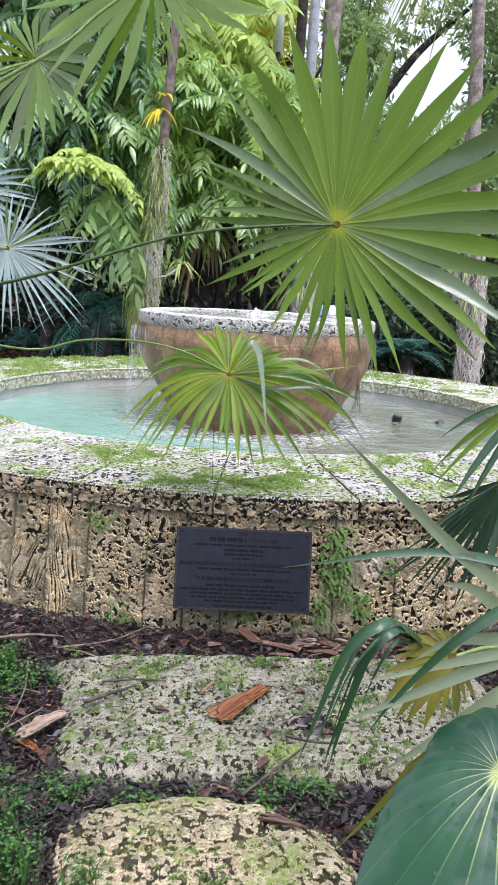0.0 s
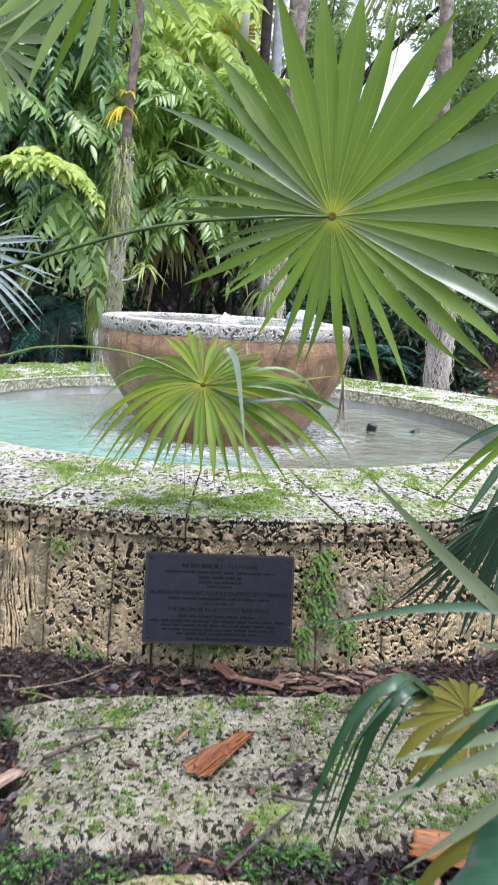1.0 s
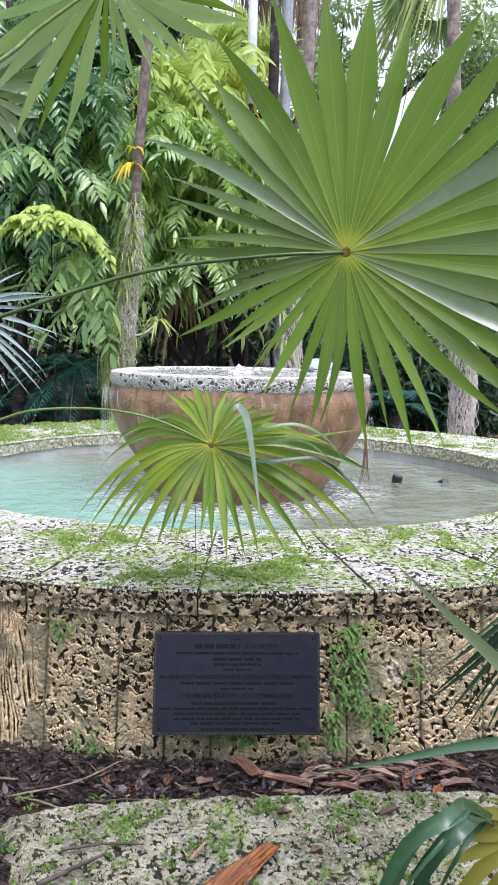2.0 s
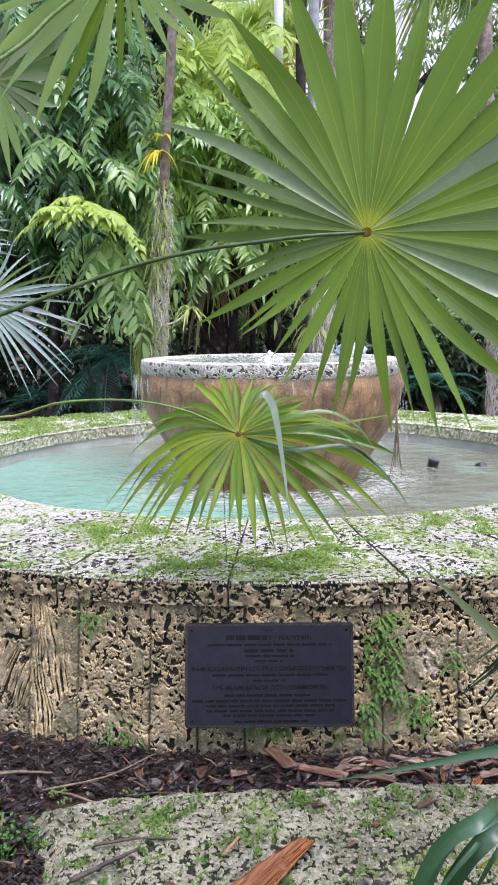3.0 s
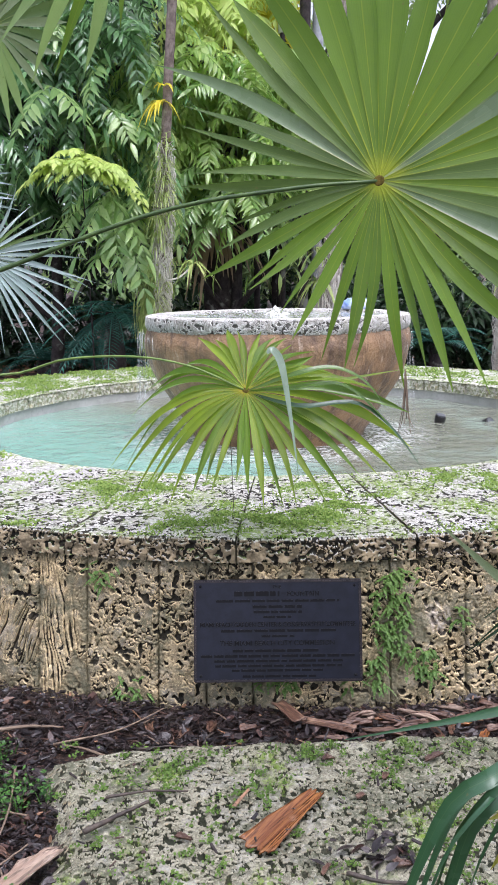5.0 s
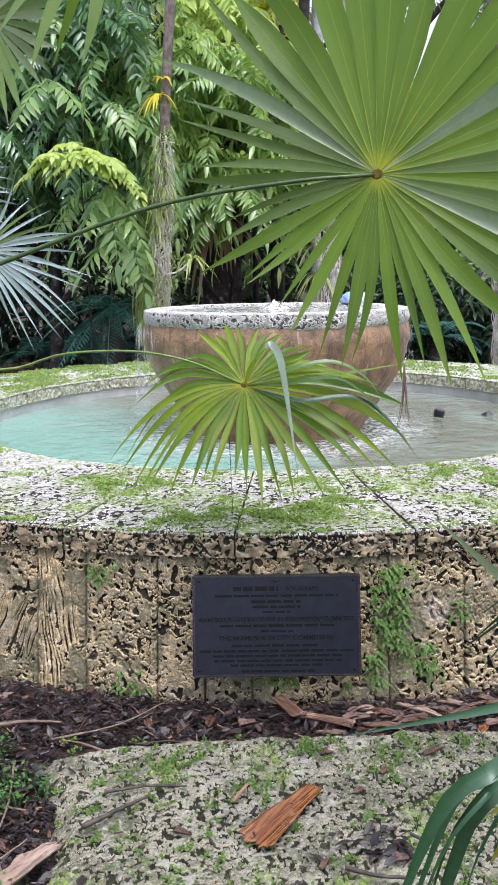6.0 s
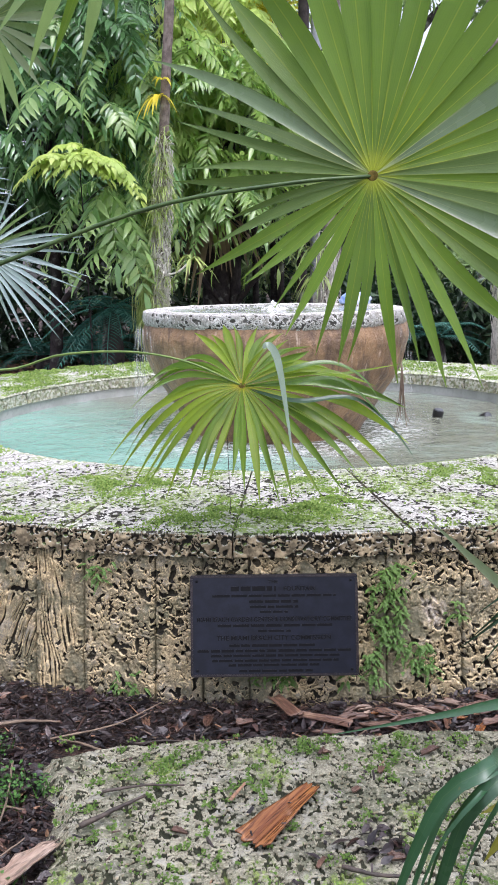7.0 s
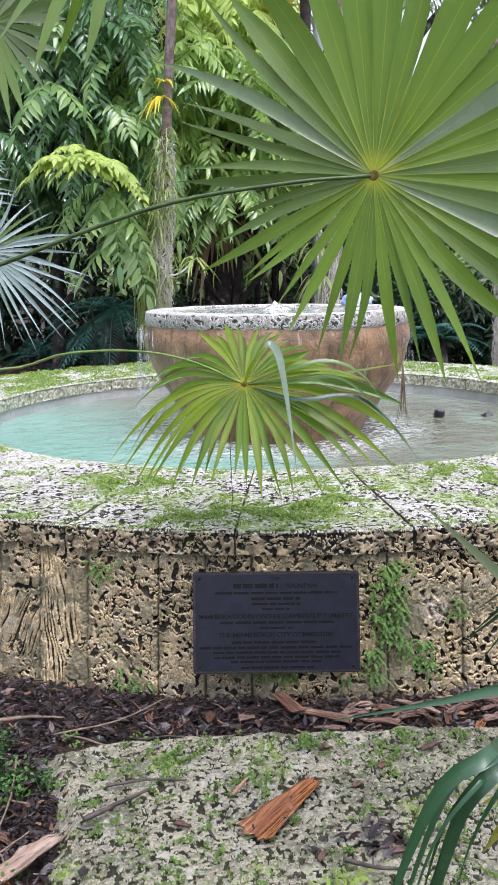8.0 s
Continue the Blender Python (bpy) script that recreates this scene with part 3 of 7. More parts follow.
def wall_stone(a0, a1, step, z0=-0.06, z1=Z_CAP - 0.004, gap=0.0012, cut=0.0, slant=0.0, strands=None):
    m = max(5, int((a1 - a0) * 3.15 / step))
    n = max(6, int((z1 - z0) / step))
    a, z = np.meshgrid(np.linspace(a0 + gap, a1 - gap, m), np.linspace(z0, z1, n))
    a, z = a.ravel(), z.ravel()
    p = ring_point(a, wall_radius(z), z)
    joint = np.exp(-(((a - a0) * 3.15) / 0.018) ** 2) + np.exp(-(((a1 - a) * 3.15) / 0.018) ** 2) + 0.8 * np.exp(-((z1 - z) / 0.02) ** 2)
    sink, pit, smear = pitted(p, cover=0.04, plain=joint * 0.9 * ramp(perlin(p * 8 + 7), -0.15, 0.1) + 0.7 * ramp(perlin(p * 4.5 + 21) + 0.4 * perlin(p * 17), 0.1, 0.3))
    if strands is not None:
        s2, p2 = fluted(a * 3.15, z, slant)
        p2 = np.maximum(p2, 0.8 * pit * ramp(perlin(p * 15 + 8), 0.0, 0.25))
        w = ramp(strands(a, z) + 0.45 * perlin(p * 9 + 1) + 0.35 * perlin(p * 28), 0.35, 0.6)
        sink, pit, smear = sink * (1 - w) + s2 * w, pit * (1 - w) + p2 * w, smear * (1 - w)
    side = np.exp(-(((a - a0) * 3.15) / 0.012) ** 2) + np.exp(-(((a1 - a) * 3.15) / 0.012) ** 2) + np.exp(-((z1 - z) / 0.01) ** 2)
    sink = sink * 1.3 + 0.006 * side + 0.012 * perlin(p * 5 + 2.0)
    out = np.stack([np.sin(a), -np.cos(a), 0 * a], 1)
    p = p - out * (sink - 0.004 + cut)[:, None]
    # a back rim, so that each stone has its thickness
    front = grid_faces(n, m).tolist()
    border = [k for k in range(m)] + [r * m + m - 1 for r in range(1, n)] + [(n - 1) * m + k for k in range(m - 2, -1, -1)] + [r * m for r in range(n - 2, 0, -1)]
    back = p[border] * [0.965, 0.965, 1]
    base = len(p)
    for k in range(len(border)):
        j = (k + 1) % len(border)
        front.append([border[j], border[k], base + k, base + j])
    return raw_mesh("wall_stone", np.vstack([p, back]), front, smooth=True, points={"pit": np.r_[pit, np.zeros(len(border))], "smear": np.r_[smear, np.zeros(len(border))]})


def build_fountain():
    # mortar core, pool lining and floor
    def lathe(name, prof, mat, label="", sides=96):
        a = np.linspace(0, 2 * math.pi, sides, endpoint=False)
        v = np.concatenate([ring_point(a, r, np.full(sides, z)) for r, z in prof])
        return put(name, raw_mesh(name, v, grid_faces(len(prof), sides, True), smooth=True), mat, fountain, label)

    lathe("wall_core", [(3.17, -0.05), (3.105, Z_CAP - 0.012), (3.12, Z_TOP - 0.03), (R_IN + 0.03, Z_TOP - 0.03), (R_IN + 0.03, Z_CAP - 0.02)], M_MORTAR, "weathered dark mortar between the stones")
    lathe("pool_lining", [(R_IN + 0.015, Z_CAP - 0.01), (R_IN + 0.015, 0.15), (0.02, 0.14)], M_POOL, "blue-grey painted pool lining")
    # central basin
    prof = [(0.59, 0.14), (0.61, 0.42), (0.635, 0.50), (0.675, 0.56), (0.76, 0.70), (0.835, 0.82), (0.90, 0.94), (0.935, 1.08), (0.94, 1.15), (0.92, 1.225)]
    prof = arc([(r, 0, z) for r, z in prof], 60)[:, [0, 2]]
    sides = 160
    a = np.linspace(0, 2 * math.pi, sides, endpoint=False)
    v = np.concatenate([ring_point(a, r, np.full(sides, z)) for r, z in prof])
    v -= v * [1, 1, 0] * (0.016 * perlin(v * 4 + 1) + 0.006 * perlin(v * 22))[:, None]
    v[:, 0] += 0.018
    basin = put("basin", raw_mesh("basin", v, grid_faces(len(prof), sides, True), smooth=True), M_BASIN, fountain, "ochre and brown water-stained stone basin")
    prof = arc([(0.89, 0, 1.205), (0.92, 0, 1.215), (0.937, 0, 1.25), (0.935, 0, 1.295), (0.922, 0, 1.312), (0.86, 0, 1.318), (0.79, 0, 1.314), (0.77, 0, 1.29)], 64)[:, [0, 2]]
    sides = 900
    a = np.linspace(0, 2 * math.pi, sides, endpoint=False)
    v = np.concatenate([ring_point(a, r, np.full(sides, z)) for r, z in prof])
    sink, pit, smear = pitted(v * 0.85, cover=-0.03)
    rad = np.hypot(v[:, 0], v[:, 1])
    n = np.stack([v[:, 0] / rad * (rad - 0.85) / 0.1, v[:, 1] / rad * (rad - 0.85) / 0.1, (v[:, 2] - 1.26) / 0.08], 1)
    n /= np.linalg.norm(n, axis=1)[:, None] + 1e-6
    v = v - n * (sink * 0.6 + 0.005 * perlin(v * 6))[:, None]
    v[:, 0] += 0.018
    put("basin_rim", raw_mesh("basin_rim", v, grid_faces(len(prof), sides, True), smooth=True, points={"pit": pit, "smear": smear * 0}), M_RIMSTONE, basin, "pale pitted coral-rock rim")
    # wall stones: the measured ones at the front, uneven ones all round
    deg = radians
    cuts = [-27.5, -22.0, -18.6, -14.9, -9.7, -6.45, -3.3, 5.9, 11.2, 16.0, 22.5, 28.0]
    rng = np.random.default_rng(11)
    more = [28.0]
    while more[-1] < 327:
        more.append(min(332.5, more[-1] + rng.uniform(4.6, 7.6)))
    more[-1] = 332.5
    spans = [(p, q, 0.0031 if -23 < p and q < 19 else 0.008) for p, q in zip(cuts, cuts[1:])] + [(p, q, 0.06) for p, q in zip(more, more[1:])]
    for p, q, step in spans:
        slant, strands = 0.0, None
        if p == -18.6:  # strands stand upright through the whole stone
            slant, strands = 0.10, lambda a, z: 0.62 - 0.5 * ramp(a + 0.012 * np.sin(z * 17), radians(-16.4), radians(-15.2)) - 0.25 * (1 - ramp(a, radians(-18.6), radians(-18.0)))
        elif p == -22.0:  # strands spread outwards over the middle of this one
            slant, strands = -0.38, lambda a, z: 1.0 * ramp(z, 0.05, 0.16) * (1 - ramp(z, 0.30, 0.40)) * (1 - 0.7 * ramp(a + z * 0.14, radians(-17.2), radians(-16.6)))
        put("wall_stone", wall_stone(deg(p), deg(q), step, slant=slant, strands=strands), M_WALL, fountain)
    # coping
    joints = [7.65 + 12 * k + (0 if k in (-2, -1, 0, 1) else rng.uniform(-1.2, 1.2)) for k in range(-2, 28)]
    for p, q in zip(joints, joints[1:] + [joints[0] + 360]):
        near = p < 24 or p > 330
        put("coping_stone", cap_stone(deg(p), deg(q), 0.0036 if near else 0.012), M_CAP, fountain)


build_fountain()

# ---- water ----
def build_water():
    n, sides = 90, 180
    r = np.linspace(0.55, R_IN + 0.01, n)
    a = np.linspace(0, 2 * math.pi, sides, endpoint=False)
    v = np.concatenate([ring_point(a, x, np.full(sides, Z_WATER)) for x in r])
    rad = np.hypot(v[:, 0], v[:, 1])
    v[:, 2] += 0.010 * perlin(v * 6) * (0.4 + np.exp(-((rad - 0.95) / 0.35) ** 2) * 1.6) + 0.005 * perlin(v * 17)
    ob = put("water", raw_mesh("water", v, grid_faces(n, sides, True), smooth=True), M_WATER)
    tagged(ob, "milky turquoise rippling water in the fountain pool", "water", kind="structure")
    # the basin's own water with a low bubbling dome
    n, sides = 60, 96
    r = np.linspace(0.0, 0.81, n)
    a = np.linspace(0, 2 * math.pi, sides, endpoint=False)
    v = np.concatenate([ring_point(a, x, np.full(sides, 1.302)) for x in r])
    rad = np.hypot(v[:, 0], v[:, 1])
    v[:, 2] += 0.055 * np.exp(-(rad / 0.075) ** 2) * (1 + 0.8 * perlin(v * 30)) + 0.006 * perlin(v * 14)
    v[:, 0] += 0.018
    ob = put("basin_water", raw_mesh("basin_water", v, grid_faces(n, sides, True), smooth=True), M_WATER)
    tagged(ob, "water brimming in the basin with a bubbling jet", "water", kind="structure")


build_water()


def build_falls():
    """Thin broken streams that run off the basin's rim."""
    rng = np.random.default_rng(5)
    bits = []
    for k in range(120):
        a = rng.choice([-1.5, -1.45, -1.25, 1.2, 2.6, -2.4]) + rng.normal() * 0.2
        z1 = 1.22
        z = z1 - abs(rng.normal()) * 0.05
        r0 = 0.955 + rng.uniform(-0.01, 0.02)
        while z > Z_WATER + 0.02:
            ln = rng.uniform(0.03, 0.16)
            e = max(Z_WATER, z - ln)
            drift = 0.06 * (z1 - z) * rng.uniform(0.6, 1.2)
            p0, p1 = ring_point(np.array(a), r0 + drift, np.array(z)), ring_point(np.array(a + rng.normal() * 0.002), r0 + drift + 0.004, np.array(e))
            w = rng.uniform(0.0006, 0.0016)
            bits.append(tube([p0, (p0 + p1) / 2, p1], [w * 0.5, w, w * 0.4], 4))
            z = e - rng.uniform(0.02, 0.14)
    v, f = joined(bits)
    ob = put("falling_water", raw_mesh("falling_water", v, f, smooth=True), M_SPRAY)
    tagged(ob, "thin streams of water falling from the basin rim", "water", kind="stuff")
    # splash beads on the pool
    bits = []
    for k in range(420):
        a = rng.uniform(0, 2 * math.pi)
        r = 1.02 + abs(rng.normal()) * 0.16
        c = ring_point(np.array(a), r, np.array(Z_WATER + abs(rng.normal()) * 0.035))
        s = rng.uniform(0.003, 0.008)
        o = np.array([(1, 0, 0), (0, 1, 0), (-1, 0, 0), (0, -1, 0), (0, 0, 1.3), (0, 0, -1.3)]) * s + c
        bits.append((o, [[0, 1, 4], [1, 2, 4], [2, 3, 4], [3, 0, 4], [1, 0, 5], [2, 1, 5], [3, 2, 5], [0, 3, 5]]))
    v, f = joined(bits)
    ob = put("splash_drops", raw_mesh("splash_drops", v, f, smooth=True), M_SPRAY)
    tagged(ob, "splashing drops where the streams meet the pool", "water", kind="stuff")


build_falls()


# ---- plaque ----
def word_mesh(text, width, height):
    """Letters as a flat raised mesh of that width and height, centred."""
    cu = bpy.data.curves.new("word", "FONT")
    cu.body, cu.extrude, cu.align_x, cu.align_y = text, 0.03, "CENTER", "CENTER"
    cu.offset = 0.018
    ob = bpy.data.objects.new("word", cu)
    scene.collection.objects.link(ob)
    bpy.context.view_layer.update()
    me = bpy.data.meshes.new_from_object(ob.evaluated_get(bpy.context.evaluated_depsgraph_get()))
    bpy.data.objects.remove(ob)
    co = np.empty(len(me.vertices) * 3)
    me.vertices.foreach_get("co", co)
    co = co.reshape(-1, 3)
    lo, hi = co.min(0), co.max(0)
    co = (co - (lo + hi) / 2) * [width / (hi[0] - lo[0]), height / (hi[1] - lo[1]), 0.003 / (hi[2] - lo[2])]
    me.vertices.foreach_set("co", co.ravel())
    me.update()
    return me


def box(bm, x0, x1, y0, y1, z0, z1):
    m = Matrix.Translation(((x0 + x1) / 2, (y0 + y1) / 2, (z0 + z1) / 2)) @ Matrix.Diagonal((x1 - x0, y1 - y0, z1 - z0, 1))
    bmesh.ops.create_cube(bm, size=1, matrix=m)


def build_plaque():
    W, H = 0.604, 0.362
    plaque = thing("memorial_plaque", (0, 0, 0), "dark bronze memorial plaque with raised lettering on the fountain wall", "plaque")
    plaque.matrix_basis = pose(-0.092, -3.214, 0.317, 90 - 14.5, 0.3, 0.6)

    def local(ob):
        ob.matrix_parent_inverse = Matrix()
        return ob

    bm = bmesh.new()
    box(bm, -W / 2, W / 2, -H / 2, H / 2, -0.03, 0.006)
    bmesh.ops.bevel(bm, geom=bm.edges[:], offset=0.003, segments=2, affect="EDGES")
    local(part("plate", bm, M_BRONZE, plaque))
    for name, x0, x1, y0, y1 in (("border", -W / 2, W / 2, H / 2 - 0.009, H / 2), ("border", -W / 2, W / 2, -H / 2, -H / 2 + 0.009), ("border", -W / 2, -W / 2 + 0.009, -H / 2 + 0.009, H / 2 - 0.009), ("border", W / 2 - 0.009, W / 2, -H / 2 + 0.009, H / 2 - 0.009)):
        bm = bmesh.new()
        box(bm, x0, x1, y0, y1, 0.005, 0.011)
        bmesh.ops.bevel(bm, geom=bm.edges[:], offset=0.0035, segments=2, affect="EDGES")
        local(part(name, bm, M_BORDER, plaque))
    for x in (-1, 1):
        for y in (-1, 1):
            bm = bmesh.new()
            bmesh.ops.create_uvsphere(bm, u_segments=12, v_segments=8, radius=0.0055, matrix=Matrix.Translation((x * (W / 2 - 0.024), y * (H / 2 - 0.022), 0.006)) @ Matrix.Diagonal((1, 1, 0.6, 1)))
            local(part("bolt", bm, M_LETTER, plaque, smooth=True))
    s = W / 870
    rng = random.Random(3)

    def words(text, x0, x1, y, h):
        me = word_mesh(text, (x1 - x0) * s, h * s)
        ob = local(put("lettering", me, M_LETTER, plaque, "raised bronze words"))
        ob.location = (((x0 + x1) / 2 - 470) * s, (308 - y) * s, 0.0065)

    def bars(x0, x1, y, h):
        bm = bmesh.new()
        x = x0
        while x < x1 - 8:
            e = min(x1, x + rng.uniform(28, 90))
            box(bm, (x - 470) * s, (e - 470) * s, (308 - y - h * 0.62) * s, (308 - y + h * 0.62) * s, 0.0055, 0.0072)
            x = e + rng.uniform(7, 11)
        local(part("text_line", bm, M_LETTER, plaque))

    words("THE", 440, 490, 82, 17)
    bars(245, 480, 118, 20)
    words("FOUNTAIN", 520, 685, 118, 24)
    for x0, x1, y, h in ((150, 790, 155, 10), (340, 595, 185, 12), (345, 595, 212, 10), (395, 540, 238, 9), (175, 770, 308, 11), (385, 555, 336, 9), (235, 695, 410, 11), (70, 865, 437, 11), (140, 805, 462, 10), (145, 800, 487, 10), (230, 700, 510, 10), (285, 665, 540, 10)):
        bars(x0, x1, y, h)
    words("MIAMI BEACH GARDEN CENTER & CONSERVATORY COMMITTEE", 68, 872, 275, 24)
    words("THE MIAMI BEACH CITY COMMISSION", 170, 762, 370, 25)


build_plaque()


# ---- stepping slabs ----
def slab(name, outline, top, label, mat, size=1.35):
    """A rough flagstone: pitted top inside an uneven outline, with sides into the soil."""
    o = arc(list(outline) + [outline[0]], 120)[:-1, :2]
    lo, hi = o.min(0), o.max(0)
    step = 0.0032
    xs, ys = np.arange(lo[0], hi[0], step), np.arange(lo[1], hi[1], step)
    x, y = np.meshgrid(xs, ys)
    p = np.stack([x.ravel(), y.ravel(), np.zeros(x.size)], 1)
    d = np.full(len(p), 9.0)
    inside = np.zeros(len(p), bool)
    for (ax, ay), (bx, by) in zip(o, np.roll(o, -1, 0)):
        t = np.clip(((p[:, 0] - ax) * (bx - ax) + (p[:, 1] - ay) * (by - ay)) / ((bx - ax) ** 2 + (by - ay) ** 2 + 1e-12), 0, 1)
        d = np.minimum(d, np.hypot(p[:, 0] - ax - t * (bx - ax), p[:, 1] - ay - t * (by - ay)))
        hit = ((ay > p[:, 1]) != (by > p[:, 1])) & (p[:, 0] < (bx - ax) * (p[:, 1] - ay) / (by - ay + 1e-12) + ax)
        inside ^= hit
    d = np.where(inside, d, -d) + 0.035 * perlin(p * 9) + 0.012 * perlin(p * 30)
    sink, pit, smear = pitted(p * [1.0, 1.25, 1.0] * size + 3.0, cover=0.12)
    z = top - sink * 1.0 + 0.012 * perlin(p * 3.3) + 0.01 * perlin(p * 11 + 8)
    p[:, 2] = np.where(d > 0, z - 0.035 * np.exp(-(d / 0.035) ** 2), z - 0.035 + np.maximum(d, -0.05) * 1.6)
    keep = d > -0.05
    f = grid_faces(len(ys), len(xs))
    f = f[keep[f].all(1)]
    used, inv = np.unique(f, return_inverse=True)
    ob = put(name, raw_mesh(name, p[used], inv.reshape(-1, 4), smooth=True, points={"pit": pit[used], "smear": smear[used] * 0.0}), mat)
    tagged(ob, label, "paving slab", group="stepping slabs")


slab("stepping_slab", [(-0.86, -3.60, 0), (-0.66, -3.52, 0), (-0.45, -3.48, 0), (0.0, -3.45, 0), (0.45, -3.44, 0), (0.86, -3.5, 0), (0.88, -4.0, 0), (0.68, -4.3, 0), (0.1, -4.33, 0), (-0.35, -4.37, 0), (-0.64, -4.36, 0), (-0.74, -4.15, 0), (-0.75, -3.9, 0), (-0.83, -3.72, 0)], 0.05, "pitted coral-rock slab with moss in front of the fountain", M_SLAB)
slab("stepping_slab", [(-0.54, -4.52, 0), (-0.32, -4.46, 0), (-0.1, -4.48, 0), (0.09, -4.56, 0), (0.19, -4.68, 0), (0.24, -4.95, 0), (0.22, -5.35, 0), (-0.2, -5.45, 0), (-0.54, -5.35, 0), (-0.6, -5.0, 0), (-0.61, -4.66, 0)], 0.055, "yellowish pitted coral-rock slab with moss, set in mulch", M_SLABWARM, 1.1)


# ---- lamps in the pool ----
def pool_lamp(x, y, tip, label):
    lamp = thing("pool_light", (x, y, 0.15), label, "underwater light", "lights in the pool")
    v, f = tube([(x, y, 0.14), (x, y, 0.36)], 0.012, 8)
    put("stem", raw_mesh("stem", v, f, smooth=True), M_BLACK, lamp)
    d = np.array([math.sin(tip) * 0.5, -math.sin(tip), math.cos(tip)])
    c = np.array([x, y, 0.40])
    prof = [(0.0, 0.02), (0.02, 0.036), (0.05, 0.042), (0.10, 0.042), (0.112, 0.039)]
    v, f = tube([c + d * s for s, r in prof], [r for s, r in prof], 20)
    put("housing", raw_mesh("housing", v, f), M_BLACK, lamp)
    v, f = tube([c + d * 0.112, c + d * 0.118], [0.035, 0.032], 20)
    put("lens", raw_mesh("lens", v, f), M_GLASS, lamp, "grey wet glass lens")


pool_lamp(1.27, 0.36, 0.25, "black underwater spotlight standing out of the pool")
pool_lamp(1.62, 0.44, 1.1, "black underwater spotlight tipped over in the pool")


# ---- bundle on the basin rim ----
def build_bundle():
    b = bmesh.new()
    bmesh.ops.create_icosphere(b, subdivisions=4, radius=1)
    for v in b.verts:
        q = np.array([v.co[:]])
        s = 1 + 0.3 * perlin(q * 1.7)[0] + 0.1 * perlin(q * 5)[0]
        v.co = Vector((v.co.x * 0.125 * s, v.co.y * 0.07 * s, max(-0.4, v.co.z) * 0.062 * s))
    ob = part("cloth_bundle", b, M_BLUE, smooth=True)
    ob.location = (0.66, 0.58, 1.342)
    tagged(ob, "blue and white cloth bundle on the basin rim", "cloth")


build_bundle()

# ---- fan palms near the camera ----
def blade_mesh(hub, e1, e2, n, phi, length, half, fuse, droop, cup, fold, rng, wide=0.0, swell=0.28):
    """One folded segment of a fan leaf: widens to the split, then tapers to a sharp, drooping tip."""
    steps = 12
    s = np.linspace(0.004, 1, steps)
    d = e1 * math.cos(phi) + e2 * math.sin(phi) + n * rng.normal() * 0.012
    across = -e1 * math.sin(phi) + e2 * math.cos(phi)
    w_split = max(wide, fuse * length * math.tan(half))
    free = np.clip((s - fuse) / (1 - fuse), 0, 1)
    w = np.where(s < fuse, s / fuse * w_split * 1.01, w_split * (1 + swell * np.sin(free * math.pi)) * (1 - free**1.7))
    w = np.maximum(w, 0.0006)
    # past the split each segment turns and bends its own way
    twist = rng.normal() * 0.45 * np.sqrt(free)
    side = np.outer(np.cos(twist), across) + np.outer(np.sin(twist), n)
    face = np.outer(np.cos(twist), n) - np.outer(np.sin(twist), across)
    bend, nod = rng.normal() * 0.05, rng.normal() * 0.07
    mid = hub + np.outer(s * length, d) + np.outer(cup * length * s**2 + nod * length * free**2, n) + np.outer(bend * length * free**2, across)
    mid[:, 2] -= droop * length * s**2.4
    lift = face * (w * fold)[:, None]
    left, right = mid + side * w[:, None] + lift, mid - side * w[:, None] + lift
    v = np.stack([left, mid, right], 1).reshape(-1, 3)
    uv = np.stack([np.tile([0, 0.5, 1.0], steps), np.repeat(s, 3)], 1)
    return raw_mesh("blade", v, grid_faces(steps, 3), uv, True)


